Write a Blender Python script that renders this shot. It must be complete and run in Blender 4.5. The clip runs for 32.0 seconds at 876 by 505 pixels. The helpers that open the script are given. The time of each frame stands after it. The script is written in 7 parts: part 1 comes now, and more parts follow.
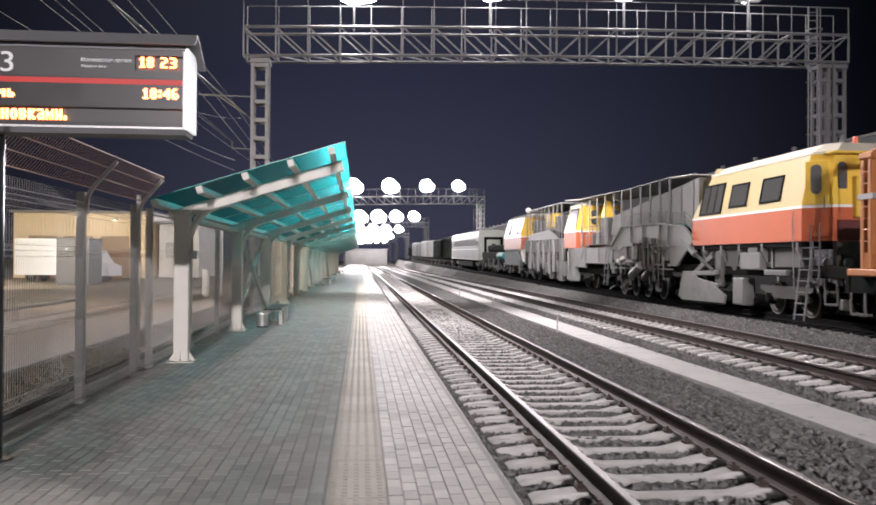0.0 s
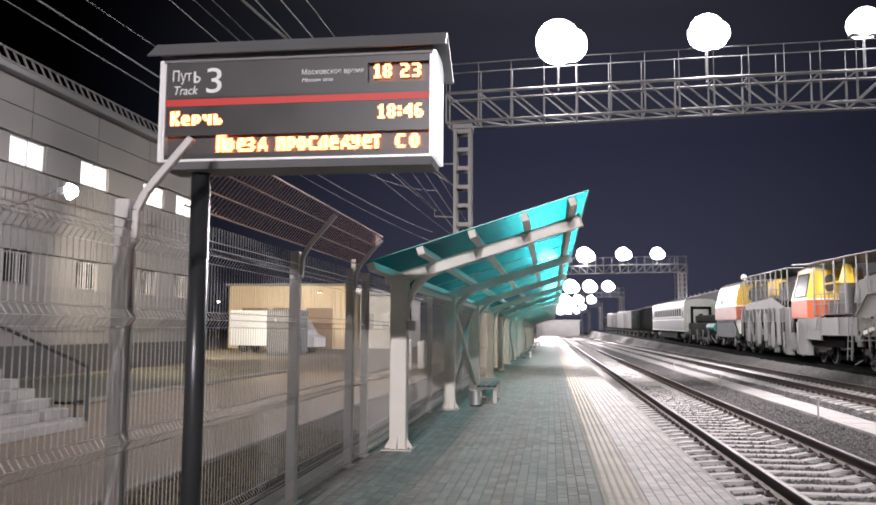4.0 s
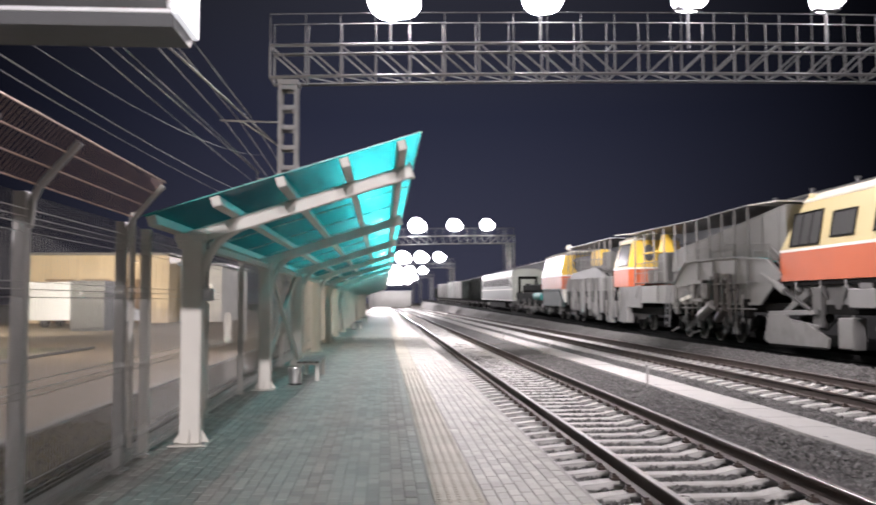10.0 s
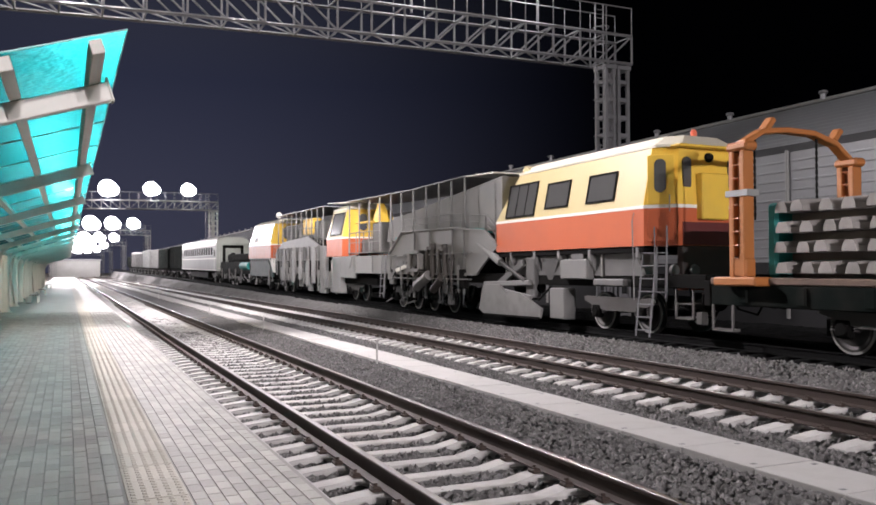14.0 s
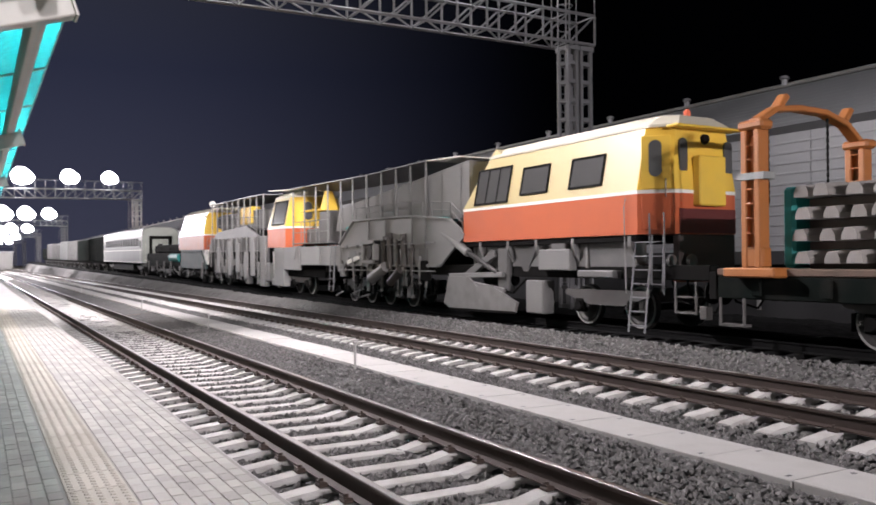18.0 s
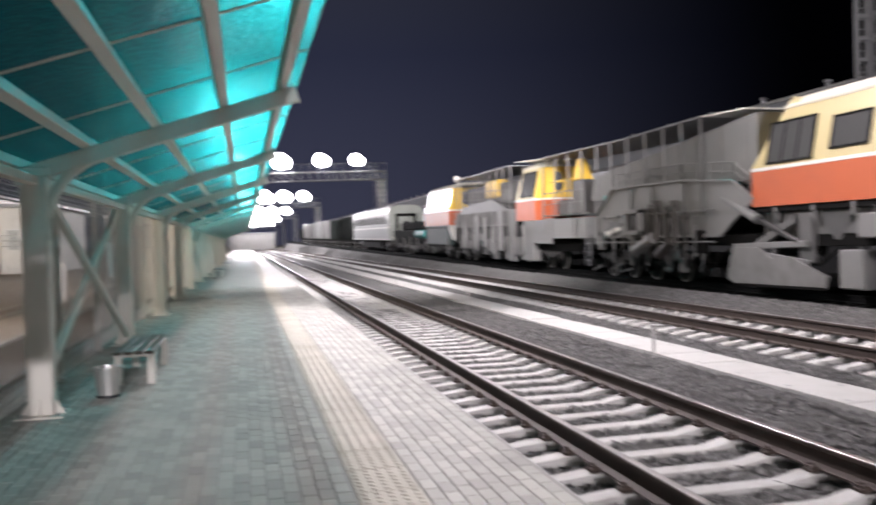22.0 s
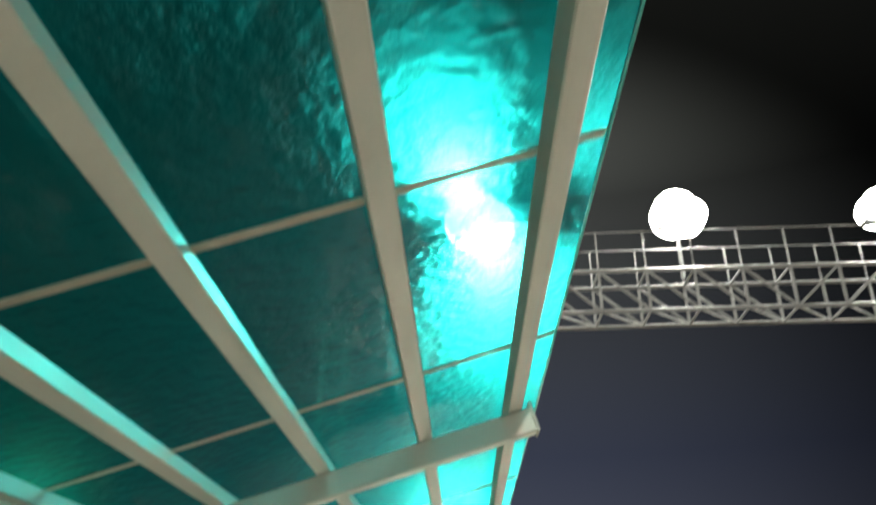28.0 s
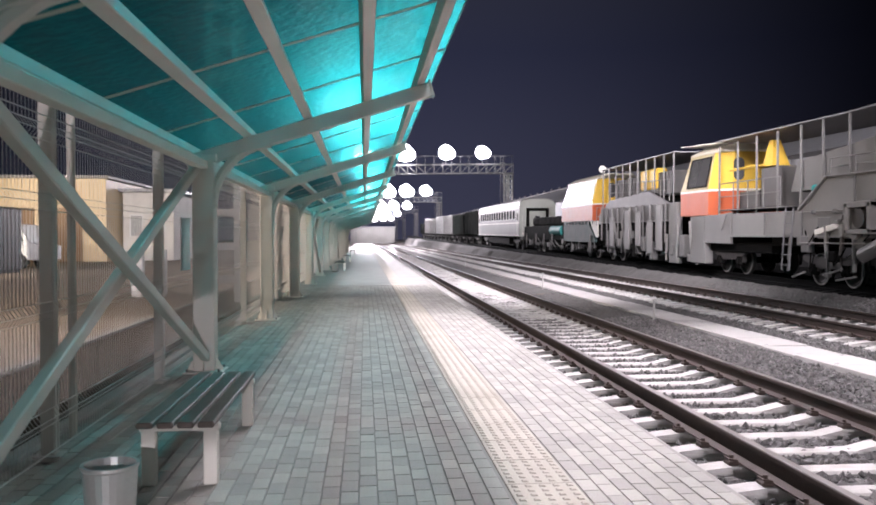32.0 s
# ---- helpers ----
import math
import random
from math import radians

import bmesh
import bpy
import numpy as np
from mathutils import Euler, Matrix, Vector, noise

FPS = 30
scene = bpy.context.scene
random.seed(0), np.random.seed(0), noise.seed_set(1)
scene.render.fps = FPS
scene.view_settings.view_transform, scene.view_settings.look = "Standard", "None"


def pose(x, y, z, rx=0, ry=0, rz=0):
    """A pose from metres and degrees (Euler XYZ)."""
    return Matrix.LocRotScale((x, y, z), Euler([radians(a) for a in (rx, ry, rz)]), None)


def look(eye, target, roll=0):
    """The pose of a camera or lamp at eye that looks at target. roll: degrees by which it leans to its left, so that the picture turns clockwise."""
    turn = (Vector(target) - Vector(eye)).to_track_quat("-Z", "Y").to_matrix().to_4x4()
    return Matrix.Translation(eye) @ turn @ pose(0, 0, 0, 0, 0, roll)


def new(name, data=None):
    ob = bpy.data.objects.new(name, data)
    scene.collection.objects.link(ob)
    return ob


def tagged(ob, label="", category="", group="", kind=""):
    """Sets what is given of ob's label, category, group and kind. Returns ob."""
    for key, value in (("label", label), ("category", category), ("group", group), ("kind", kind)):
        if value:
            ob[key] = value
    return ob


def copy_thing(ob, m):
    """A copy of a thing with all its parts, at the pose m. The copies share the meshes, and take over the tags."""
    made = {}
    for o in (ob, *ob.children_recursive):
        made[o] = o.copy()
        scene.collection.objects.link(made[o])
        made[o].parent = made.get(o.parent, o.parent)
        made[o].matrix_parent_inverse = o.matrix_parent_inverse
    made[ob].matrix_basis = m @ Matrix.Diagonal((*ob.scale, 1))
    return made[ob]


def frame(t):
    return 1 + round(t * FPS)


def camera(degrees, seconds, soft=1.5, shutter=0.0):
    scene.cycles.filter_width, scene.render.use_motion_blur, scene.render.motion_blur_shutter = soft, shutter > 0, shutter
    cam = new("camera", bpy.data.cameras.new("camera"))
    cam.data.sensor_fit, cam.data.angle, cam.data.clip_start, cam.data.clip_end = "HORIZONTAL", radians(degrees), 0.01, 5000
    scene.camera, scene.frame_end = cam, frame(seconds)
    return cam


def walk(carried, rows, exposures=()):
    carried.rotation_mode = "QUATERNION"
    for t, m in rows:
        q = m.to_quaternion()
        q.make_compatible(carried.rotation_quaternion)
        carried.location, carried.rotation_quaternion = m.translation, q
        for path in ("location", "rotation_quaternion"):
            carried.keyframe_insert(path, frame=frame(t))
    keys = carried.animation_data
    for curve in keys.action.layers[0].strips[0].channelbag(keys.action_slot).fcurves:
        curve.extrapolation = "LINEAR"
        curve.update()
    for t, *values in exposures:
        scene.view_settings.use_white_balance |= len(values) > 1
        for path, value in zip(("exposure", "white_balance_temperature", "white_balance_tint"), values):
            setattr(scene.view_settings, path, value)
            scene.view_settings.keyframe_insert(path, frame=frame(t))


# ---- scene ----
cam = camera(56.2, 32.0, soft=1.7, shutter=0.7)
PATH = [
    (0, (-2.765, 1.133, 1.537), (-2.578, 3.124, 1.555), 0.3),
    (0.5, (-2.941, 1.336, 1.532), (-2.783, 3.329, 1.577), 0.3),
    (1, (-3.077, 1.522, 1.53), (-3.0, 3.519, 1.606), 0.6),
    (1.5, (-3.171, 1.788, 1.528), (-3.335, 3.778, 1.639), 0.9),
    (2, (-3.261, 2.075, 1.534), (-3.502, 4.056, 1.675), 1.3),
    (2.5, (-3.36, 2.264, 1.538), (-3.623, 4.24, 1.697), 1.2),
    (4.5, (-3.445, 3.222, 1.55), (-3.715, 5.191, 1.77), 0.3),
    (5, (-3.427, 3.357, 1.561), (-3.71, 5.317, 1.841), 1.1),
    (5.5, (-3.395, 3.443, 1.558), (-3.683, 5.4, 1.852), 1.1),
    (6, (-3.383, 3.471, 1.556), (-3.687, 5.423, 1.867), 1.0),
    (6.5, (-3.386, 3.511, 1.554), (-3.7, 5.46, 1.875), 0.9),
    (7, (-3.375, 3.555, 1.553), (-3.694, 5.503, 1.873), 0.9),
    (7.5, (-3.364, 3.605, 1.545), (-3.685, 5.555, 1.856), 0.7),
    (8, (-3.384, 3.747, 1.541), (-3.674, 5.704, 1.834), 0.3),
    (8.5, (-3.424, 4.014, 1.554), (-3.503, 5.994, 1.826), -0.0),
    (9, (-3.411, 4.203, 1.517), (-3.386, 6.196, 1.688), -0.1),
    (9.5, (-3.358, 4.476, 1.531), (-3.305, 6.47, 1.673), -0.0),
    (10, (-3.367, 4.648, 1.513), (-3.234, 6.64, 1.632), -0.2),
    (10.5, (-3.363, 5.0, 1.549), (-3.054, 6.973, 1.666), -0.3),
    (11, (-3.325, 5.206, 1.519), (-2.921, 7.162, 1.623), -0.7),
    (11.5, (-3.261, 5.482, 1.54), (-2.791, 7.423, 1.646), -0.4),
    (12, (-3.277, 5.621, 1.505), (-2.713, 7.537, 1.604), -0.3),
    (12.5, (-3.314, 5.884, 1.52), (-2.636, 7.763, 1.61), -0.5),
    (13, (-3.342, 6.106, 1.525), (-2.594, 7.96, 1.585), -0.4),
    (13.5, (-3.335, 6.387, 1.529), (-2.534, 8.218, 1.586), -0.2),
    (14, (-3.359, 6.632, 1.52), (-2.535, 8.454, 1.564), -0.1),
    (14.5, (-3.432, 6.913, 1.535), (-2.571, 8.718, 1.572), -0.2),
    (16.5, (-3.592, 7.987, 1.547), (-2.668, 9.76, 1.567), -0.5),
    (17, (-3.553, 8.311, 1.559), (-2.628, 10.084, 1.582), -0.6),
    (17.5, (-3.518, 8.577, 1.54), (-2.578, 10.342, 1.556), -0.5),
    (18, (-3.51, 8.862, 1.551), (-2.528, 10.604, 1.571), -0.4),
    (18.5, (-3.487, 9.13, 1.565), (-2.446, 10.837, 1.565), -0.6),
    (19, (-3.422, 9.423, 1.592), (-2.353, 11.113, 1.59), -0.4),
    (19.5, (-3.399, 9.711, 1.579), (-2.3, 11.382, 1.581), -0.7),
    (20, (-3.408, 9.984, 1.567), (-2.29, 11.642, 1.557), -1.2),
    (20.5, (-3.524, 10.384, 1.599), (-2.529, 12.119, 1.581), -1.8),
    (21, (-3.575, 10.583, 1.506), (-2.777, 12.417, 1.484), -1.2),
    (21.5, (-3.601, 10.826, 1.504), (-2.911, 12.703, 1.476), -1.4),
    (22, (-3.588, 11.067, 1.511), (-3.129, 13.013, 1.478), -1.6),
    (22.5, (-3.487, 11.425, 1.624), (-3.203, 13.397, 1.793), -1.5),
    (23, (-3.519, 11.675, 1.637), (-3.257, 13.576, 2.202), -2.0),
    (23.5, (-3.521, 11.921, 1.663), (-3.289, 13.726, 2.491), -2.1),
    (24, (-3.466, 12.177, 1.684), (-3.352, 13.903, 2.689), -1.0),
    (24.5, (-3.492, 12.441, 1.682), (-3.381, 14.106, 2.784), -1.0),
    (26.5, (-3.496, 13.265, 1.59), (-3.431, 14.89, 2.755), -0.4),
    (27, (-3.495, 13.537, 1.598), (-3.421, 15.245, 2.635), -0.3),
    (27.5, (-3.45, 13.797, 1.601), (-3.416, 15.512, 2.629), 0.2),
    (28, (-3.495, 14.085, 1.577), (-3.551, 15.868, 2.48), -0.0),
    (28.5, (-3.528, 14.282, 1.538), (-3.626, 16.12, 2.321), 0.7),
    (29, (-3.651, 14.651, 1.578), (-3.7, 16.557, 2.182), 1.3),
    (29.5, (-3.651, 14.983, 1.585), (-3.666, 16.934, 2.026), 0.5),
    (30, (-3.698, 15.266, 1.563), (-3.589, 17.231, 1.921), 0.3),
    (30.5, (-3.719, 15.417, 1.536), (-3.575, 17.406, 1.686), -0.1),
    (31, (-3.69, 15.527, 1.49), (-3.541, 17.519, 1.5765), -0.3),
    (31.5, (-3.736, 15.68, 1.415), (-3.577, 17.674, 1.428), -0.6),
    (32, (-3.765, 15.926, 1.382), (-3.587, 17.918, 1.347), -0.1),
]

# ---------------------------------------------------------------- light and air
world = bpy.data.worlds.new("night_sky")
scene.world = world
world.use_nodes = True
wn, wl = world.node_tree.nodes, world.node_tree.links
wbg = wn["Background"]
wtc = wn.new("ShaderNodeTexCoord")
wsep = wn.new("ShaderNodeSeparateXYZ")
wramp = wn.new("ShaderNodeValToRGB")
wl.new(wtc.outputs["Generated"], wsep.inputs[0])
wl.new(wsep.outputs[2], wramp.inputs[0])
# the lens veil round the lamps is put into the sky ahead along the line; the sky to either side is nearly black
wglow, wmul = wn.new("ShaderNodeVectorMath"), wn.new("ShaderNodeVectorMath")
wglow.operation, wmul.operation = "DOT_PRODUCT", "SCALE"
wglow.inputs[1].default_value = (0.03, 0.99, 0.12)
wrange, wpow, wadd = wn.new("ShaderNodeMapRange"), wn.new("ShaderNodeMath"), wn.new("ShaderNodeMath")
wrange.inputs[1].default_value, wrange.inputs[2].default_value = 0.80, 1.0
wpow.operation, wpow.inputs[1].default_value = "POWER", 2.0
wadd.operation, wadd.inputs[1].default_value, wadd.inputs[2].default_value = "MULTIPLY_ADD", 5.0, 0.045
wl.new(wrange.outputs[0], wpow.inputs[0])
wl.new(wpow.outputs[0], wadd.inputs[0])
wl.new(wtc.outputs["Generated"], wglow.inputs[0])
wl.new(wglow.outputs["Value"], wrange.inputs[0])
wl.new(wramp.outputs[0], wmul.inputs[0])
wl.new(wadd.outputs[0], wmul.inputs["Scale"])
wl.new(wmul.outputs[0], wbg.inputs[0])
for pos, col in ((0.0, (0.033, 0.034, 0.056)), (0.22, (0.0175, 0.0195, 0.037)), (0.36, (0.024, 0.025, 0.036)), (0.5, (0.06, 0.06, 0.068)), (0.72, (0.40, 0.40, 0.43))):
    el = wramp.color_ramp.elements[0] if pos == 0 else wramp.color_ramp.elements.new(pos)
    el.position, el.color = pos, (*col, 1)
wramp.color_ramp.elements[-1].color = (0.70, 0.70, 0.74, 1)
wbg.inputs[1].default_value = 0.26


def lamp(name, at, watts, colour=(1.0, 0.925, 0.965), size=0.35, aim=None, spread=150):
    data = bpy.data.lights.new(name, "SPOT" if aim else "POINT")
    data.energy, data.color, data.shadow_soft_size = watts, colour, size
    ob = new(name, data)
    ob.location = at
    if aim:
        data.spot_size, data.spot_blend = radians(spread), 1.0
        ob.matrix_world = look(at, aim)
    return ob


# each gantry: its place along the track, its right-hand end, its lamps across the tracks and the width of their lenses,
# enlarged to stand for glare
GANTRIES = {
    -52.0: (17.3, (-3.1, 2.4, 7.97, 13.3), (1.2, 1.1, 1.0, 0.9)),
    34.0: (17.38, (-3.1, 2.4, 7.97, 13.3), (1.45, 1.1, 0.9, 0.78)),
    122.0: (15.5, (-4.0, 1.35, 6.75, 11.5), (2.0, 1.9, 1.6, 1.45)),
    208.0: (14.3, (-3.2, 1.36, 5.86, 10.4), (2.9, 2.9, 2.6, 2.2)),
    294.0: (14.3, (-3.2, 1.36, 5.86, 10.4), (3.2, 3.2, 2.8, 2.4)),
    380.0: (14.3, (-3.2, 1.36, 5.86, 10.4), (3.2, 3.2, 2.8, 2.4)),
    466.0: (14.3, (-3.2, 1.36, 5.86, 10.4), (3.2, 3.2, 2.8, 2.4)),
}
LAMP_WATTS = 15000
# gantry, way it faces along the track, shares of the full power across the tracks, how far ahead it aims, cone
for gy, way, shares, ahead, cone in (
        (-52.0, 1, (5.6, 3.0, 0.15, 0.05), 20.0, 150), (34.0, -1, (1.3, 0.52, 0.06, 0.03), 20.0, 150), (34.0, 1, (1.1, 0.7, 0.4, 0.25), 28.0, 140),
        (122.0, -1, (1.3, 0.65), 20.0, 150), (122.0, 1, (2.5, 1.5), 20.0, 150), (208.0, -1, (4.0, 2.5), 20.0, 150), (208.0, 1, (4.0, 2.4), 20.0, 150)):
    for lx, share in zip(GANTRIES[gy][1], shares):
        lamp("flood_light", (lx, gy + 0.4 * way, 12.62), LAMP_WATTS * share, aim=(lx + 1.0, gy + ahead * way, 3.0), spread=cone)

# ---------------------------------------------------------------- materials


def material(name, colour, rough=0.6, metal=0.0, spread=0.15, scale=8.0, bump=0.0, fine=60.0, dirt=0.0, dirt_colour=(0.05, 0.04, 0.035), island=False, dirt_scale=1.2, spec=0.5):
    """A paint, stone or metal with variation at two scales, fine relief and stains."""
    m = bpy.data.materials.new(name)
    m.use_nodes = True
    n, l = m.node_tree.nodes, m.node_tree.links
    b = n["Principled BSDF"]
    b.inputs["Metallic"].default_value = metal
    b.inputs["Specular IOR Level"].default_value = spec
    co = n.new("ShaderNodeTexCoord")
    big, small = n.new("ShaderNodeTexNoise"), n.new("ShaderNodeTexNoise")
    big.inputs["Scale"].default_value, small.inputs["Scale"].default_value = scale, fine
    big.inputs["Detail"].default_value, small.inputs["Detail"].default_value = 4, 3
    geo = n.new("ShaderNodeNewGeometry")
    for t in (big, small):
        l.new(geo.outputs["Position"] if island else co.outputs["Object"], t.inputs["Vector"])
    val = n.new("ShaderNodeMath")
    val.operation = "MULTIPLY_ADD"
    val.inputs[1].default_value, val.inputs[2].default_value = spread * 2, 1 - spread
    add = n.new("ShaderNodeMath")
    add.operation = "MULTIPLY_ADD"
    add.inputs[1].default_value = 0.4
    l.new(small.outputs["Fac"], add.inputs[0])
    sc = n.new("ShaderNodeMath")
    sc.operation = "MULTIPLY"
    sc.inputs[1].default_value = 0.6
    if island:
        mixr = n.new("ShaderNodeMath")
        mixr.operation = "ADD"
        oi = n.new("ShaderNodeObjectInfo")
        l.new(oi.outputs["Random"], mixr.inputs[0])
        l.new(geo.outputs["Random Per Island"], mixr.inputs[1])
        fr = n.new("ShaderNodeMath")
        fr.operation = "FRACT"
        l.new(mixr.outputs[0], fr.inputs[0])
        av = n.new("ShaderNodeMath")
        av.operation = "MULTIPLY_ADD"
        av.inputs[1].default_value = 0.5
        l.new(fr.outputs[0], av.inputs[0])
        hb = n.new("ShaderNodeMath")
        hb.operation = "MULTIPLY"
        hb.inputs[1].default_value = 0.5
        l.new(big.outputs["Fac"], hb.inputs[0])
        l.new(hb.outputs[0], av.inputs[2])
        l.new(av.outputs[0], sc.inputs[0])
    else:
        l.new(big.outputs["Fac"], sc.inputs[0])
    l.new(sc.outputs[0], add.inputs[2])
    l.new(add.outputs[0], val.inputs[0])
    mul = n.new("ShaderNodeVectorMath")
    mul.operation = "SCALE"
    mul.inputs[0].default_value = colour
    l.new(val.outputs[0], mul.inputs["Scale"])
    out = mul.outputs[0]
    if dirt:
        dn = n.new("ShaderNodeTexNoise")
        dn.inputs["Scale"].default_value, dn.inputs["Detail"].default_value = dirt_scale, 6
        l.new(geo.outputs["Position"], dn.inputs["Vector"])
        rp = n.new("ShaderNodeMapRange")
        rp.inputs[1].default_value, rp.inputs[2].default_value = 0.45, 0.72
        rp.inputs[4].default_value = dirt
        l.new(dn.outputs["Fac"], rp.inputs[0])
        mx = n.new("ShaderNodeMix")
        mx.data_type = "RGBA"
        l.new(rp.outputs[0], mx.inputs[0])
        l.new(out, mx.inputs[6])
        mx.inputs[7].default_value = (*dirt_colour, 1)
        out = mx.outputs[2]
    l.new(out, b.inputs["Base Color"])
    rr = n.new("ShaderNodeMapRange")
    rr.inputs[3].default_value, rr.inputs[4].default_value = max(rough - 0.1, 0.03), min(rough + 0.12, 1)
    l.new(big.outputs["Fac"], rr.inputs[0])
    l.new(rr.outputs[0], b.inputs["Roughness"])
    if bump:
        bp = n.new("ShaderNodeBump")
        bp.inputs["Strength"].default_value, bp.inputs["Distance"].default_value = bump, 0.01
        l.new(small.outputs["Fac"], bp.inputs["Height"])
        l.new(bp.outputs[0], b.inputs["Normal"])
    return m


def glow(name, colour, strength):
    m = bpy.data.materials.new(name)
    m.use_nodes = True
    b = m.node_tree.nodes["Principled BSDF"]
    b.inputs["Base Color"].default_value = (*colour, 1)
    b.inputs["Emission Color"].default_value = (*colour, 1)
    b.inputs["Emission Strength"].default_value = strength
    return m


def sheet_material(name, colour, straight):
    """Tinted plastic sheet: scatters lamp light forward in a core and a halo, glows faintly all over, shines and lets some light straight through."""
    m = bpy.data.materials.new(name)
    m.use_nodes = True
    n, l = m.node_tree.nodes, m.node_tree.links
    n.remove(n["Principled BSDF"])
    geo = n.new("ShaderNodeNewGeometry")

    def relief(scale, strength, distance, detail):
        mp, nz, bp = n.new("ShaderNodeMapping"), n.new("ShaderNodeTexNoise"), n.new("ShaderNodeBump")
        mp.inputs["Scale"].default_value = scale
        nz.inputs["Scale"].default_value, nz.inputs["Detail"].default_value = 1.0, detail
        bp.inputs["Strength"].default_value, bp.inputs["Distance"].default_value = strength, distance
        l.new(geo.outputs["Position"], mp.inputs[0]), l.new(mp.outputs[0], nz.inputs["Vector"]), l.new(nz.outputs["Fac"], bp.inputs["Height"])
        return bp.outputs[0]

    def mix(a, b, share):
        x = n.new("ShaderNodeMixShader")
        if isinstance(share, float):
            x.inputs[0].default_value = share
        else:
            l.new(share, x.inputs[0])
        l.new(a, x.inputs[1]), l.new(b, x.inputs[2])
        return x.outputs[0]

    waves, grain = relief((5.0, 2.2, 5.0), 0.6, 0.035, 3), relief((14.0, 14.0, 14.0), 0.9, 0.03, 4)
    lobes = []
    for ior, rough in ((1.02, 0.55), (0.98, 0.55), (1.06, 0.7), (0.943, 0.7)):
        r = n.new("ShaderNodeBsdfRefraction")
        r.distribution = "BECKMANN"
        r.inputs["Color"].default_value = (*colour, 1)
        r.inputs["Roughness"].default_value, r.inputs["IOR"].default_value = rough, ior
        l.new(grain, r.inputs["Normal"])
        lobes.append(r.outputs[0])
    tr, tl, gl, fr, weak = (n.new("ShaderNode" + k) for k in ("BsdfTransparent", "BsdfTranslucent", "BsdfGlossy", "LayerWeight", "Math"))
    tr.inputs[0].default_value, tl.inputs[0].default_value = (*straight, 1), (*colour, 1)
    gl.inputs["Roughness"].default_value = 0.12
    steep = n.new("ShaderNodeMath")
    steep.operation, steep.inputs[1].default_value = "POWER", 4.0
    weak.operation, weak.inputs[1].default_value, weak.inputs[2].default_value = "MULTIPLY_ADD", 0.22, 0.006
    l.new(fr.outputs["Facing"], steep.inputs[0]), l.new(steep.outputs[0], weak.inputs[0]), l.new(waves, gl.inputs["Normal"])
    spread = mix(mix(lobes[0], lobes[1], 0.5), mix(lobes[2], lobes[3], 0.5), 0.6)
    body = mix(mix(spread, tl.outputs[0], 0.08), tr.outputs[0], 0.24)
    l.new(mix(body, gl.outputs[0], weak.outputs[0]), n["Material Output"].inputs["Surface"])
    return m


def glass_material(name, colour, rough=0.05):
    m = bpy.data.materials.new(name)
    m.use_nodes = True
    b = m.node_tree.nodes["Principled BSDF"]
    b.inputs["Base Color"].default_value = (*colour, 1)
    b.inputs["Roughness"].default_value = rough
    b.inputs["Specular IOR Level"].default_value = 0.8
    return m


M_BRICK = material("paving_brick", (0.380, 0.368, 0.335), 0.72, spec=0.2, spread=0.48, scale=1.2, fine=90, bump=0.25, island=True, dirt=0.35, dirt_colour=(0.16, 0.16, 0.15))
M_PAVE = material("paving_far", (0.365, 0.355, 0.325), 0.66, spec=0.25, spread=0.2, scale=1.2, fine=40, bump=0.2, dirt=0.35, dirt_colour=(0.16, 0.16, 0.15))
M_JOINT = material("paving_joint", (0.27, 0.26, 0.24), 0.9, spread=0.3, fine=120, bump=0.3)
M_TACTILE = material("tactile_tile", (0.45, 0.425, 0.365), 0.75, spec=0.1, spread=0.15, scale=1.0, fine=90, bump=0.2, island=True, dirt=0.35, dirt_colour=(0.25, 0.22, 0.17))
M_CONC = material("concrete", (0.48, 0.47, 0.45), 0.85, spec=0.15, spread=0.2, scale=3, fine=70, bump=0.35, dirt=0.4, dirt_colour=(0.2, 0.19, 0.18))
M_SLEEPER = material("sleeper_concrete", (0.50, 0.49, 0.47), 0.85, spec=0.1, spread=0.25, scale=3, fine=80, bump=0.4, island=True, dirt=0.35, dirt_colour=(0.22, 0.18, 0.15), dirt_scale=4)
M_BALLAST = material("ballast_stone", (0.18, 0.173, 0.168), 0.9, spread=1.0, scale=14, fine=45, bump=1.0, island=True)
M_BALLAST_BED = material("ballast_bed", (0.10, 0.096, 0.092), 0.95, spread=0.7, scale=16, fine=38, bump=1.0)
M_RAIL = material("rail_steel_rusty", (0.05, 0.034, 0.027), 0.7, 0.3, spread=0.3, scale=10, fine=80, bump=0.3)
M_RAILTOP = material("rail_head_polished", (0.22, 0.205, 0.19), 0.36, 0.9, spread=0.12, scale=4, fine=60)
M_STEEL = material("galvanised_steel", (0.17, 0.17, 0.175), 0.5, 0.3, spread=0.2, scale=3, fine=50, dirt=0.3, dirt_colour=(0.2, 0.19, 0.18))
M_POST = material("cream_paint", (0.62, 0.59, 0.53), 0.45, spread=0.08, scale=3, fine=60, dirt=0.2, dirt_colour=(0.35, 0.33, 0.29), bump=0.05)
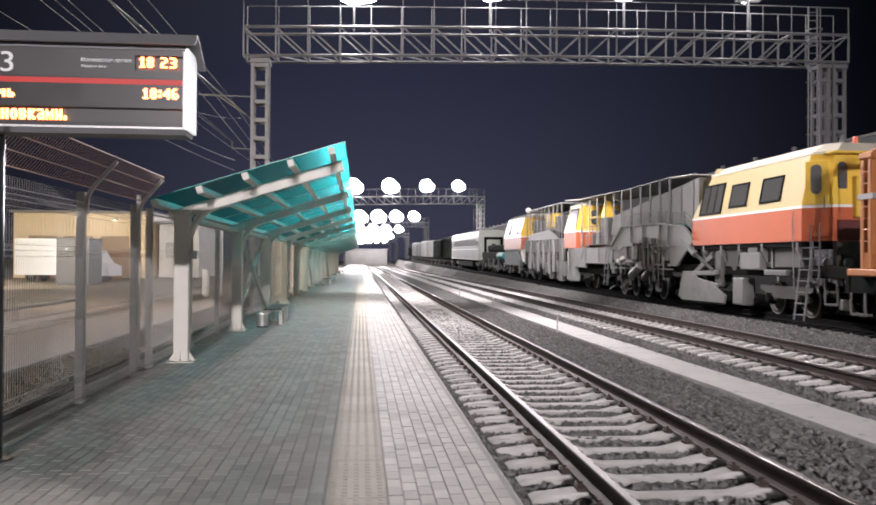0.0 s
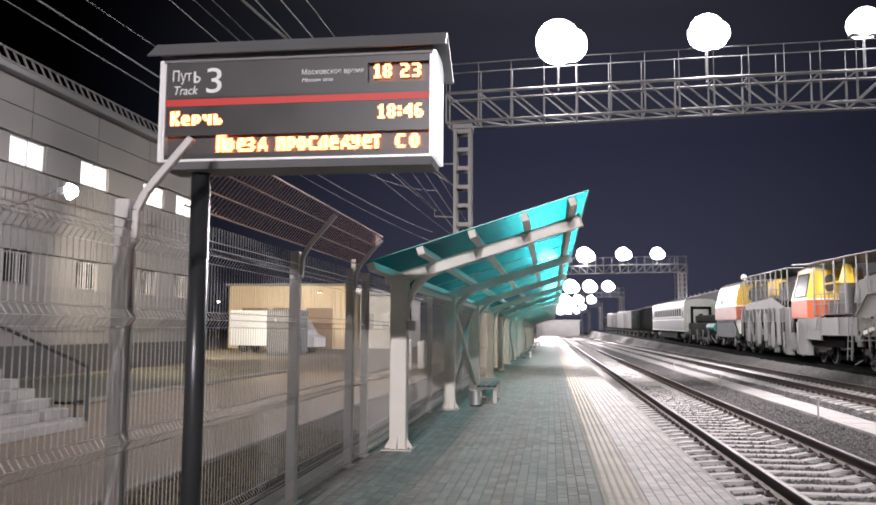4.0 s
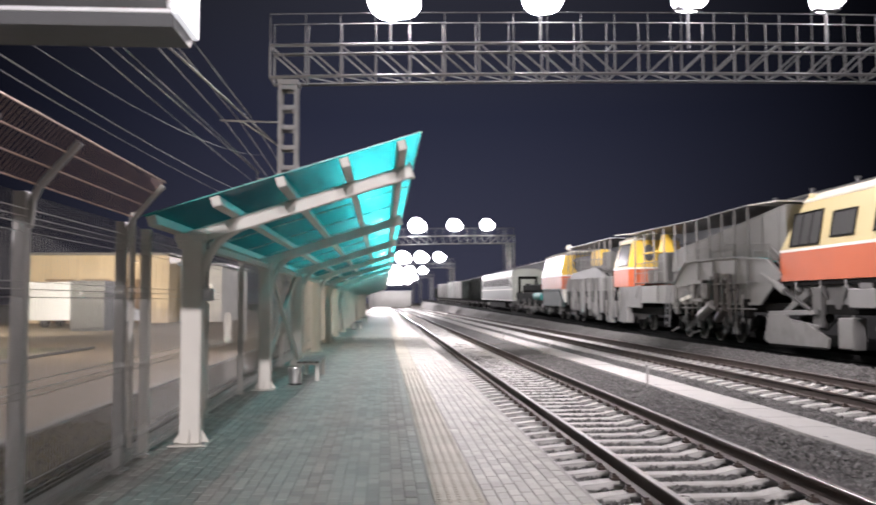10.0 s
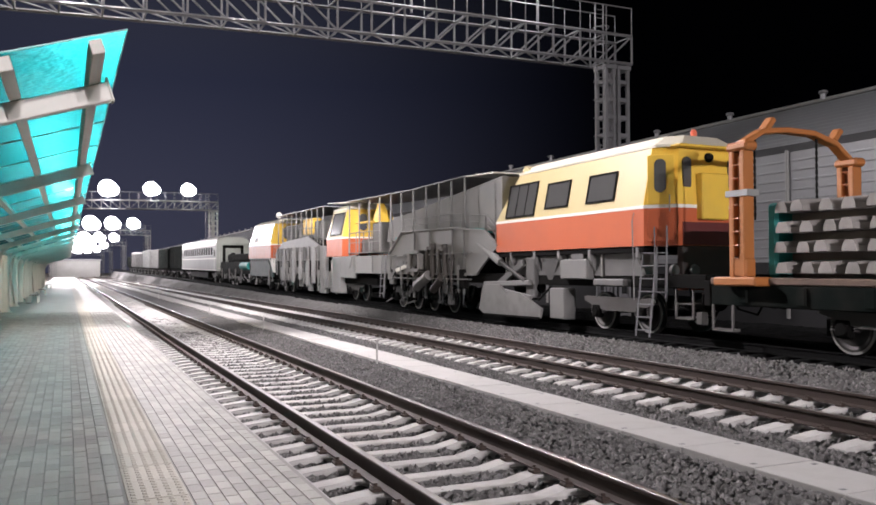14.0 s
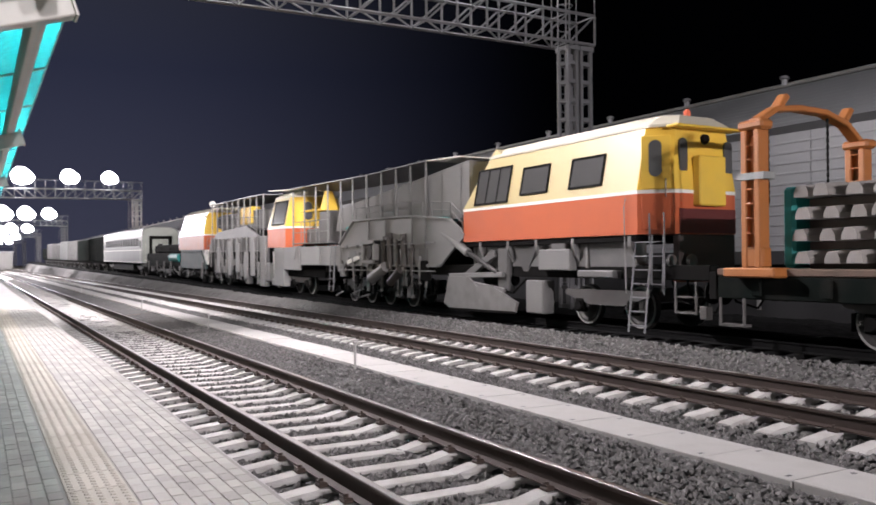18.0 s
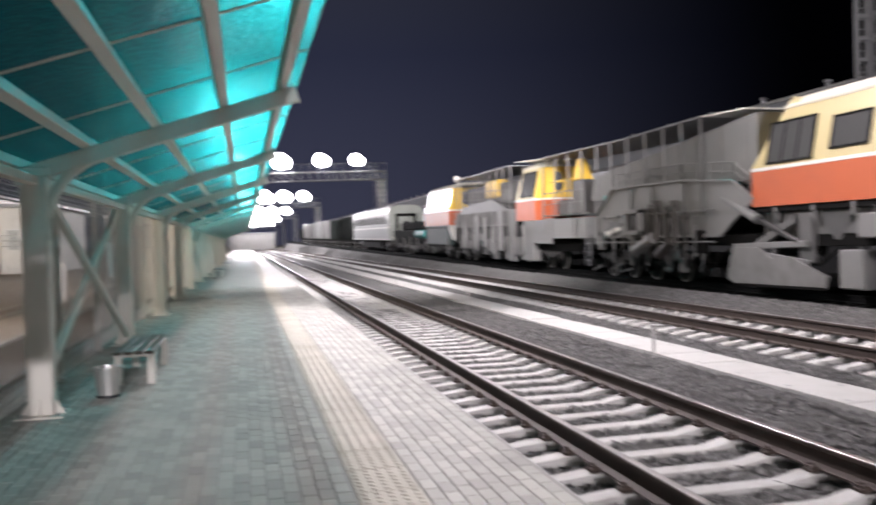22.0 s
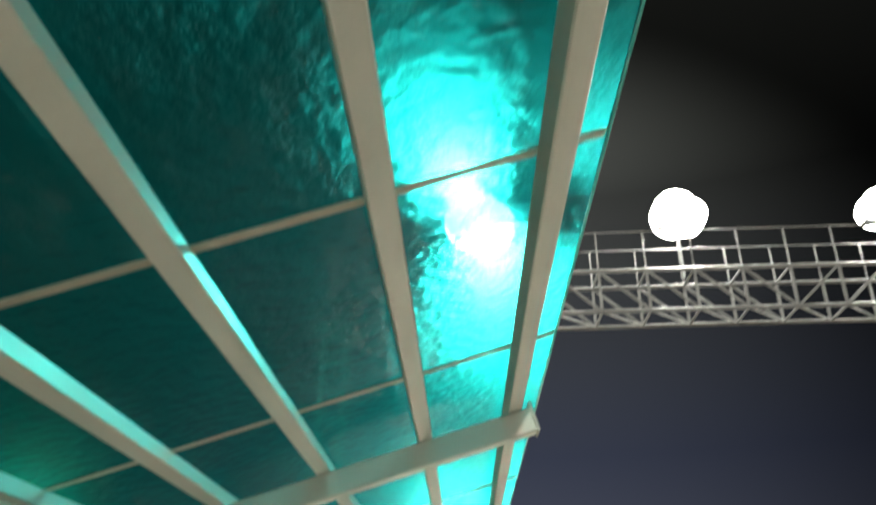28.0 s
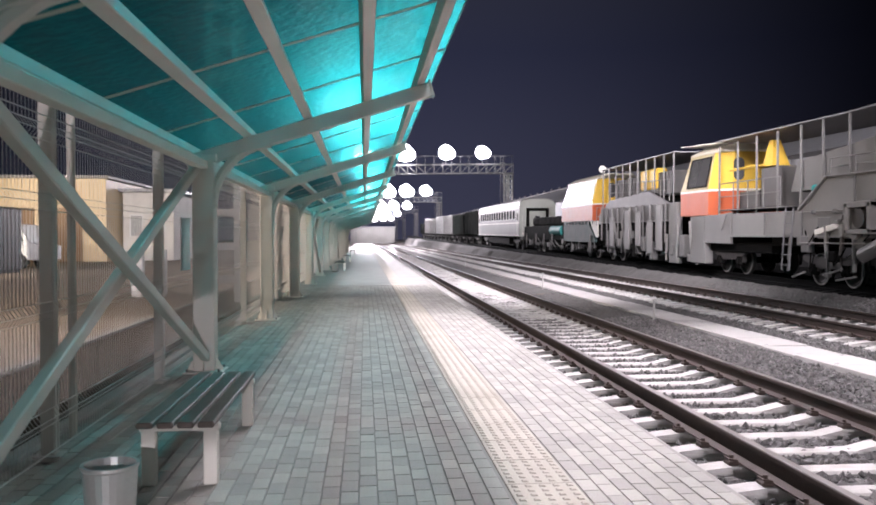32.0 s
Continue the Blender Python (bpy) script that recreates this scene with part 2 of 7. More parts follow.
M_SHEET = sheet_material("green_roof_sheet", (0.010, 0.238, 0.245), (0.05, 0.49, 0.50))
M_STRIP = material("joint_strip", (0.45, 0.40, 0.32), 0.5, spread=0.1)
M_GROUND = material("yard_asphalt", (0.125, 0.094, 0.062), 0.85, spread=0.3, scale=0.5, fine=30, bump=0.4, dirt=0.5, dirt_colour=(0.09, 0.07, 0.05), dirt_scale=0.25)
# far panels' wire: the lamplight on it is put into a paler colour
M_FENCE_LIT = material("zinc_wire_lamplit", (0.62, 0.60, 0.57), 0.6, 0.0, spread=0.1)
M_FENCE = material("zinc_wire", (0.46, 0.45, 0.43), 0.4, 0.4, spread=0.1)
M_DARKPOLE = material("black_paint_pole", (0.03, 0.032, 0.034), 0.3, 0.2, spread=0.15)
M_LENS = glow("lamp_lens", (1.0, 0.96, 1.0), 30.0)
M_HOUSING = material("lamp_housing", (0.25, 0.25, 0.26), 0.4, 0.6)

# ---------------------------------------------------------------- building blocks


class Build:
    """Gathers faces for one mesh."""

    def __init__(self):
        self.v, self.f = [], []

    def add(self, verts, faces):
        k = len(self.v)
        self.v += [tuple(p) for p in verts]
        self.f += [tuple(i + k for i in f) for f in faces]
        return self

    def box(self, x0, y0, z0, x1, y1, z1, bev=0.0, m=None):
        if bev <= 0:
            vs = [(x, y, z) for x in (x0, x1) for y in (y0, y1) for z in (z0, z1)]
            fs = [(0, 1, 3, 2), (4, 6, 7, 5), (0, 4, 5, 1), (2, 3, 7, 6), (0, 2, 6, 4), (1, 5, 7, 3)]
        else:
            b = min(bev, abs(x1 - x0) / 2.01, abs(y1 - y0) / 2.01, abs(z1 - z0) / 2.01)
            vs = []
            for ix, x in enumerate((x0, x1)):
                for iy, y in enumerate((y0, y1)):
                    for iz, z in enumerate((z0, z1)):
                        dx, dy, dz = b * (1 - 2 * ix), b * (1 - 2 * iy), b * (1 - 2 * iz)
                        vs += [(x, y + dy, z + dz), (x + dx, y, z + dz), (x + dx, y + dy, z)]
            c = lambda ix, iy, iz, k: (ix * 4 + iy * 2 + iz) * 3 + k
            fs = []
            for s in (0, 1):
                q = [c(s, 0, 0, 0), c(s, 0, 1, 0), c(s, 1, 1, 0), c(s, 1, 0, 0)]
                fs.append(q if s == 0 else q[::-1])
                q = [c(0, s, 0, 1), c(1, s, 0, 1), c(1, s, 1, 1), c(0, s, 1, 1)]
                fs.append(q if s == 0 else q[::-1])
                q = [c(0, 0, s, 2), c(0, 1, s, 2), c(1, 1, s, 2), c(1, 0, s, 2)]
                fs.append(q if s == 0 else q[::-1])
            for a in (0, 1):
                for e in (0, 1):
                    fs.append([c(a, e, 0, 0), c(a, e, 0, 1), c(a, e, 1, 1), c(a, e, 1, 0)])
                    fs.append([c(a, 0, e, 0), c(a, 0, e, 2), c(a, 1, e, 2), c(a, 1, e, 0)])
                    fs.append([c(0, a, e, 1), c(0, a, e, 2), c(1, a, e, 2), c(1, a, e, 1)])
            for ix in (0, 1):
                for iy in (0, 1):
                    for iz in (0, 1):
                        fs.append([c(ix, iy, iz, k) for k in range(3)])
        if m is not None:
            vs = [m @ Vector(p) for p in vs]
        return self.add(vs, fs)

    def bar(self, p0, p1, w, h, up=(0, 0, 1), bev=0.0):
        """A square bar from p0 to p1, w wide and h deep."""
        p0, p1 = Vector(p0), Vector(p1)
        d = p1 - p0
        y = d.normalized()
        x = y.cross(Vector(up))
        if x.length < 1e-4:
            x = y.cross(Vector((1, 0, 0)))
        x.normalize()
        z = x.cross(y)
        m = Matrix.Translation(p0) @ Matrix((x, y, z)).transposed().to_4x4()
        return self.box(-w / 2, 0, -h / 2, w / 2, d.length, h / 2, bev, m)

    def tube(self, pts, r, n=8, cap=True, r2=None):
        """A round tube along points."""
        pts = [Vector(p) for p in pts]
        rings = []
        for i, p in enumerate(pts):
            d = (pts[min(i + 1, len(pts) - 1)] - pts[max(i - 1, 0)]).normalized()
            a = d.cross(Vector((0, 0, 1)))
            if a.length < 1e-3:
                a = d.cross(Vector((1, 0, 0)))
            a.normalize()
            b = d.cross(a)
            rr = r if r2 is None else r + (r2 - r) * i / (len(pts) - 1)
            rings.append([p + (a * math.cos(q) + b * math.sin(q)) * rr for q in (2 * math.pi * k / n for k in range(n))])
        vs = [v for ring in rings for v in ring]
        fs = [(i * n + k, i * n + (k + 1) % n, (i + 1) * n + (k + 1) % n, (i + 1) * n + k) for i in range(len(pts) - 1) for k in range(n)]
        if cap:
            fs += [tuple(range(n))[::-1], tuple((len(pts) - 1) * n + k for k in range(n))]
        return self.add(vs, fs)

    def prism(self, poly, axis, a, b):
        """A flat outline pulled along an axis from a to b. The outline holds the two other coordinates in order."""
        n = len(poly)

        def at(p, q):
            p = list(p)
            p.insert("xyz".index(axis), q)
            return tuple(p)
        vs = [at(p, a) for p in poly] + [at(p, b) for p in poly]
        fs = [tuple(range(n))[::-1], tuple(range(n, 2 * n))] + [(i, (i + 1) % n, n + (i + 1) % n, n + i) for i in range(n)]
        return self.add(vs, fs)

    def lathe(self, profile, centre, axis="z", n=16):
        """A turned shape: profile of (radius, height along the axis)."""
        c = Vector(centre)
        vs = []
        for r, h in profile:
            for k in range(n):
                q = 2 * math.pi * k / n
                u, v = r * math.cos(q), r * math.sin(q)
                vs.append(c + Vector({"z": (u, v, h), "x": (h, u, v), "y": (u, h, v)}[axis]))
        fs = [(i * n + k, i * n + (k + 1) % n, (i + 1) * n + (k + 1) % n, (i + 1) * n + k) for i in range(len(profile) - 1) for k in range(n)]
        return self.add(vs, fs)

    def mesh(self, name, mat, smooth=False):
        me = bpy.data.meshes.new(name)
        me.from_pydata(self.v, [], self.f)
        bm = bmesh.new()
        bm.from_mesh(me)
        bmesh.ops.recalc_face_normals(bm, faces=bm.faces)
        bm.to_mesh(me)
        bm.free()
        me.materials.append(mat)
        if smooth:
            me.polygons.foreach_set("use_smooth", [True] * len(me.polygons))
        return me


def thing(name, label, category, at=(0, 0, 0), group="", kind=""):
    ob = new(name)
    ob.location = at
    ob.empty_display_size = 0.2
    return tagged(ob, label, category, group, kind)


def part(name, b, mat, parent, label="", smooth=False, at=None):
    """One mesh as a part of a thing or of a part."""
    me = b.mesh(name, mat, smooth) if isinstance(b, Build) else b
    ob = new(name, me)
    ob.parent = parent
    if at is not None:
        ob.location = at
    return tagged(ob, label)


def solo(name, b, mat, label, category, group="", kind="", at=(0, 0, 0), smooth=False):
    ob = new(name, b.mesh(name, mat, smooth) if isinstance(b, Build) else b)
    ob.location = at
    return tagged(ob, label, category, group, kind)


B = Build

# ---------------------------------------------------------------- ground, yard and ballast
solo("ground", B().box(-600, -300, -1.2, 600, 900, -0.62), M_GROUND, "dark bare ground running out to the horizon", "ground", kind="structure")
solo("yard", B().box(-70, -60, -0.6, -6.02, 140, -0.03), M_GROUND, "brown worn asphalt yard behind the platform fence", "yard", kind="structure")


# oily stone made near-black, with the shade under the train in its colour
M_TRAIN_DARK = material("dark_under_train", (0.012, 0.012, 0.012), 1.0, spread=0.5, scale=16, fine=38, bump=1.0, spec=0.05)


GRADE, GRADE_Y = 0.0085, 30.0


def climb(x, y):
    """The line under the work train climbs gently beyond its first machine."""
    return GRADE * np.maximum(y - GRADE_Y, 0.0) * np.clip((x - 6.9) / 1.2, 0.0, 1.0)


def on_grade(t):
    """Tilt a thing that was laid out on the level to the climbing line."""
    t.rotation_euler = (math.atan(GRADE), 0, 0)
    t.location.z -= GRADE * GRADE_Y
    return t


def rough_bed(name, x0, x1, y0, y1, step, level, lift, label):
    """A bed of broken stone: a fine uneven sheet of facets."""
    nx, ny = int((x1 - x0) / step) + 1, int((y1 - y0) / step) + 1
    rng = np.random.default_rng(len(name) + nx)
    gx, gy = np.meshgrid(np.linspace(x0, x1, nx), np.linspace(y0, y1, ny))
    z = np.vectorize(level)(gx) + rng.uniform(-lift, lift, gx.shape) + lift * 0.6 * np.sin(gx * 3.1 + np.sin(gy * 1.7)) * np.sin(gy * 2.3) + climb(gx, gy)
    jx, jy = rng.uniform(-0.35, 0.35, gx.shape) * step, rng.uniform(-0.35, 0.35, gx.shape) * step
    jx[:, 0] = jx[:, -1] = 0
    vs = np.stack([gx + jx, gy + jy, z], -1).reshape(-1, 3)
    i = (np.arange(ny - 1)[:, None] * nx + np.arange(nx - 1)).ravel()
    fs = np.stack([i, i + 1, i + nx + 1, i + nx], -1)
    me = bpy.data.meshes.new(name)
    me.from_pydata(vs.tolist(), [], fs.tolist())
    me.materials.append(M_TRAIN_DARK if "under" in label else M_BALLAST_BED)
    return tagged(new(name, me), label, "ballast", kind="stuff")


def bed_level(x):
    """Ballast rises from the platform track to a shoulder beside the work train."""
    if x < 3.6:
        return -0.468 if abs(x) < 1.4 else -0.455 + 0.045 * min(max((x - 1.75) / 0.6, 0.0), 1.0)
    if x < 7.2:
        return (-0.392 if abs(x - 5.4) < 1.4 else -0.37) - 0.07 * max(0.0, 4.2 - x)
    if x < 7.9:
        return -0.36 + 0.30 * (x - 7.2) / 0.7
    return -0.06 - 0.30 * min((x - 7.9) / 0.9, 1.0)


rough_bed("track_ballast", -1.72, 8.0, 3.0, 42.0, 0.058, bed_level, 0.028, "grey crushed stone ballast round the rails")
rough_bed("far_ballast", -1.72, 8.0, 42.0, 240.0, 0.35, bed_level, 0.03, "grey crushed stone ballast running into the distance")
rough_bed("near_ballast", -1.72, 8.0, -30.0, 3.0, 0.3, bed_level, 0.03, "grey crushed stone ballast behind")
rough_bed("yard_ballast", 8.0, 19.0, -20.0, 240.0, 0.22, bed_level, 0.03, "near-black ballast under the parked work train")

# ---------------------------------------------------------------- platform
EDGE = -1.73
platform = thing("platform", "low station platform paved with grey brick", "platform", kind="structure")
part("slab", B().box(-5.98, -40, -0.6, EDGE - 0.01, -0.8, -0.004).box(-5.98, 40.0, -0.6, EDGE - 0.01, 240, -0.004), M_PAVE, platform, "far paving seen as one grey surface")
part("joint_bed", B().box(-5.98, -0.8, -0.6, EDGE - 0.012, 40.0, -0.011), M_JOINT, platform, "dark sanded joints under the paving")
part("kerb", B().box(-6.02, -40, -0.3, -5.90, 240, 0.03, 0.01), M_CONC, platform, "low concrete kerb along the fence")
edge_beam = B()
for i in range(61):
    edge_beam.box(EDGE - 0.02, -20 + i * 3.0 + 0.01, -0.35, EDGE + 0.01, -17 + i * 3.0 - 0.01, -0.02, 0.005)
part("edge_beam", edge_beam, M_CONC, platform, "concrete platform edge")

BX, BY, GAP = 0.1, 0.2, 0.004


def brick_shape(b, x, y, z=0.0, dz=0.0):
    w, d, c = BX / 2 - GAP / 2, BY / 2 - GAP / 2, 0.003
    vs = [(x - w, y - d, z - 0.02), (x + w, y - d, z - 0.02), (x + w, y + d, z - 0.02), (x - w, y + d, z - 0.02),
          (x - w + c, y - d + c, z + dz), (x + w - c, y - d + c, z + dz), (x + w - c, y + d - c, z + dz), (x - w + c, y + d - c, z + dz)]
    return b.add(vs, [(4, 5, 6, 7), (0, 1, 5, 4), (1, 2, 6, 5), (2, 3, 7, 6), (3, 0, 4, 7)])


brick_mesh = brick_shape(B(), 0, 0).mesh("brick", M_BRICK)
columns = [-5.85 + BX * i for i in range(29)] + [-2.53 + BX * i for i in range(8)]
rest, singles = B(), 0
rng = random.Random(4)
for ci, cx in enumerate(columns):
    for k in range(-24, 180):
        cy = 4.0 + BY * (k + (0.5 if ci % 2 else 0.0)) + 0.1
        if cy > 39.9:
            continue
        dz = rng.uniform(-0.0015, 0.0015)
        if cx > -2.6 and 10.0 < cy < 17.4 and singles < 300:
            part("brick", brick_mesh, None, platform, at=(cx, cy, dz))
            singles += 1
        else:
            brick_shape(rest, cx, cy, 0, dz)


def quick(name, b, mat):
    me = bpy.data.meshes.new(name)
    me.from_pydata(b.v, [], b.f)
    me.materials.append(mat)
    return me


tagged(part("brick_field", quick("brick_field", rest, M_BRICK), None, platform, "rows of small grey paving bricks"), kind="stuff")
tile = B().box(-0.195, -0.245, -0.02, 0.195, 0.245, 0.0, 0.004)
for i in range(5):
    for j in range(6):
        tx, ty, r0, r1 = -0.156 + 0.078 * i, -0.2 + 0.08 * j, 0.019, 0.012
        tile.add([(tx - r0, ty - r0, 0), (tx + r0, ty - r0, 0), (tx + r0, ty + r0, 0), (tx - r0, ty + r0, 0),
                  (tx - r1, ty - r1, 0.007), (tx + r1, ty - r1, 0.007), (tx + r1, ty + r1, 0.007), (tx - r1, ty + r1, 0.007)],
                 [(4, 5, 6, 7), (0, 1, 5, 4), (1, 2, 6, 5), (2, 3, 7, 6), (3, 0, 4, 7)])
tile_mesh = tile.mesh("tactile_tile", M_TACTILE)
for k in range(-10, 72):
    part("tactile_tile", tile_mesh, None, platform, at=(-2.785, 4.2 + 0.5 * k, 0.001 * (k % 3)))
part("tactile_strip", B().box(-2.98, -40, -0.01, -2.59, -1.06, 0.004), M_TACTILE, platform)
part("tactile_strip", B().box(-2.98, 40.0, -0.01, -2.59, 200, 0.004), M_TACTILE, platform, "pale yellow tactile strip in the distance")

# ---------------------------------------------------------------- tracks
rail_profile = [(-0.075, -0.18), (0.075, -0.18), (0.075, -0.165), (0.012, -0.145), (0.010, -0.045), (0.037, -0.03), (0.037, -0.004), (0.030, 0.0),
                (-0.030, 0.0), (-0.037, -0.004), (-0.037, -0.03), (-0.010, -0.045), (-0.012, -0.145), (-0.075, -0.165)]
sl_top = [(-1.35, -0.26), (-1.35, -0.245), (-1.30, -0.225), (-0.98, -0.190), (-0.62, -0.190), (-0.40, -0.240), (0.40, -0.240), (0.62, -0.190), (0.98, -0.190), (1.30, -0.225), (1.35, -0.245), (1.35, -0.26)]
sleeper = B()
for y0, y1, s in ((-0.14, 0.14, 1),):
    n = len(sl_top)
    vs = [(x, -0.088 if z > -0.255 else -0.12, z) for x, z in sl_top] + [(x, 0.088 if z > -0.255 else 0.12, z) for x, z in sl_top]
    vs += [(-1.35, -0.14, -0.40), (1.35, -0.14, -0.40), (-1.35, 0.14, -0.40), (1.35, 0.14, -0.40)]
    fs = [(i, i + 1, n + i + 1, n + i) for i in range(n - 1)]
    fs += [tuple(range(n)) + (2 * n + 1, 2 * n), tuple(range(n, 2 * n)) + (2 * n + 3, 2 * n + 2), (0, n, 2 * n + 2, 2 * n), (n - 1, 2 * n - 1, 2 * n + 3, 2 * n + 1)]
    sleeper.add(vs, fs)
sleeper_mesh = sleeper.mesh("sleeper", M_SLEEPER)
clamp = B()
for s in (-0.797, 0.797):
    for q in (-0.115, 0.115):
        clamp.box(s + q - 0.045, -0.055, -0.192, s + q + 0.045, 0.055, -0.155, 0.01)
        clamp.tube([(s + q, 0, -0.17), (s + q, 0, -0.115)], 0.017, 6)
        clamp.tube([(s + q * 0.75, -0.05, -0.15), (s + q * 1.3, -0.045, -0.14), (s + q * 1.3, 0.045, -0.14), (s + q * 0.75, 0.05, -0.15)], 0.010, 5)
clamp_mesh = clamp.mesh("fastening", M_RAIL)


def railway(axis, label, single_to, top, steel=None, concrete=None, y0=-40, y1=300):
    t = thing("railway_track", label, "railway track", (axis, 0, top), group="station tracks")
    for s in (-0.797, 0.797):
        r = part("rail", B().prism([(s + x, z) for x, z in rail_profile], "y", y0, y1), steel or M_RAIL, t, "rust-brown steel rail")
        part("rail_head", B().box(s - 0.031, y0, -0.002, s + 0.031, y1, 0.003, 0.002), steel or M_RAILTOP, r, "polished running surface")
    more = B()
    for k in range(-44, 330):
        y = 4.1 + 0.545 * k
        if not y0 < y < y1:
            continue
        if 4.0 < y < single_to:
            s = part("sleeper", sleeper_mesh, None, t, at=(0, y, 0))
            tagged(part("fastening", clamp_mesh, None, s), kind="stuff")
        else:
            more.add([(x, yy + y, z) for x, yy, z in sleeper.v], sleeper.f)
    tagged(part("sleeper_run", quick("sleeper_run", more, concrete or M_SLEEPER), None, t, "pale concrete sleepers in the distance"), kind="stuff")
    return t


railway(0.0, "straight railway track on pale concrete sleepers beside the platform", 56, -0.2)
railway(5.4, "second railway track on pale concrete sleepers", 50, -0.12)
# under the train, rails and sleepers carry its shade in their near-black colour
railway(10.6, "track under the parked work train", 5, -0.03, M_TRAIN_DARK, M_TRAIN_DARK, -40, 30)
on_grade(railway(10.6, "climbing track under the far end of the parked work train", 5, -0.03, M_TRAIN_DARK, M_TRAIN_DARK, 30, 300))



def loose_stones(name, x0, x1, y0, y1, count, label):
    """Broken stones lying on the bed, each an uneven six-cornered lump."""
    rng = np.random.default_rng(8)
    xs, ys = rng.uniform(x0, x1, count), rng.uniform(y0, y1, count)
    keep = np.ones(count, bool)
    for c in (0.0, 5.4):
        for s in (-0.797, 0.797):
            keep &= np.abs(xs - c - s) > 0.10
    keep &= ~((xs > 2.52) & (xs < 3.38))
    row = (ys - 4.1 + 0.2725) % 0.545 - 0.2725
    keep &= ~((np.abs(row) < 0.15) & ((np.abs(xs) < 1.42) | (np.abs(xs - 5.4) < 1.42)))
    xs, ys = xs[keep], ys[keep]
    n = len(xs)
    zs = np.vectorize(bed_level)(xs) + 0.012
    size = rng.uniform(0.016, 0.036, n)
    turn = rng.uniform(0, math.pi, n)
    base = np.array([(1, 0, 0), (0, 1, 0), (-1, 0, 0), (0, -1, 0), (0, 0, 1), (0, 0, -1)], float)
    pts = base[None] * size[:, None, None] * rng.uniform(0.65, 1.45, (n, 6, 3)) + rng.uniform(-0.35, 0.35, (n, 6, 3)) * size[:, None, None]
    c, s = np.cos(turn)[:, None], np.sin(turn)[:, None]
    px, py = pts[..., 0] * c - pts[..., 1] * s, pts[..., 0] * s + pts[..., 1] * c
    vs = np.stack([px + xs[:, None], py + ys[:, None], pts[..., 2] + zs[:, None]], -1).reshape(-1, 3)
    tri = np.array([(0, 1, 4), (1, 2, 4), (2, 3, 4), (3, 0, 4), (1, 0, 5), (2, 1, 5), (3, 2, 5), (0, 3, 5)])
    fs = (tri[None] + 6 * np.arange(n)[:, None, None]).reshape(-1, 3)
    me = bpy.data.meshes.new(name)
    me.from_pydata(vs.tolist(), [], fs.tolist())
    me.materials.append(M_BALLAST)
    return tagged(new(name, me), label, "ballast", kind="stuff")


loose_stones("ballast_stones", -1.7, 7.95, 4.0, 34.0, 60000, "loose grey ballast stones between the rails")
trough = thing("cable_trough", "row of pale concrete cable trough covers between the tracks", "cable trough", (2.95, 0, -0.35))
cover = B().box(-0.39, -0.495, -0.12, 0.39, 0.495, 0.0, 0.008)
cover_mesh = cover.mesh("cover_slab", material("trough_concrete", (0.47, 0.46, 0.44), 0.85, spec=0.1, spread=0.15, scale=1.5, fine=70, bump=0.25, island=True, dirt=0.3, dirt_colour=(0.35, 0.33, 0.31), dirt_scale=3))
slot = B().box(-0.30, -0.40, -0.002, -0.24, -0.36, 0.0015).box(0.24, 0.36, -0.002, 0.30, 0.40, 0.0015)
slot_mesh = slot.mesh("lifting_slot", M_DARKPOLE)
for k in range(-18, 60):
    c = part("cover_slab", cover_mesh, None, trough, at=(rng.uniform(-0.01, 0.01), 6.0 + k, rng.uniform(-0.006, 0.006)))
    tagged(part("lifting_slot", slot_mesh, None, c), kind="stuff")
tagged(part("cover_run", B().box(-0.39, 65.6, -0.12, 0.39, 240, 0.0), bpy.data.materials["trough_concrete"], trough), kind="stuff")
for sx, sy, h in ((2.40, 22.4, 0.55), (2.40, 44.0, 0.6), (2.40, 33.0, 0.5), (2.40, 66.0, 0.6)):
    st = thing("marker_stake", "thin grey marker stake beside the cable trough", "stake", (sx, sy, -0.46), group="marker stakes")
    part("stake", B().tube([(0, 0, 0), (0.01, 0.0, h)], 0.022, 6), M_CONC, st)
    part("cap", B().box(-0.035, -0.035, h - 0.01, 0.045, 0.035, h + 0.03, 0.006), M_CONC, st)

# ---------------------------------------------------------------- platform canopy
Y0, BAY, BAYS = 13.7, 5.47, 16
SLOPE = 0.315


def sheet_z(x):
    return 3.18 + SLOPE * (x + 2.99)


canopy = thing("platform_canopy", "long cream steel platform canopy roofed with green translucent sheets", "canopy", (0, 0, 0))
Y_END = Y0 + BAY * (BAYS - 1) + 1.1


def sheet_mesh(length):
    n = 24
    vs = []
    for y in (0.006, length - 0.006):
        vs += [(x, y, sheet_z(x) + 0.005 * math.sin(k * 0.9)) for k, x in enumerate(-5.66 + 2.66 * q / n for q in range(n + 1))]
    return B().add(vs, [(k, k + 1, n + 2 + k, n + 1 + k) for k in range(n)])


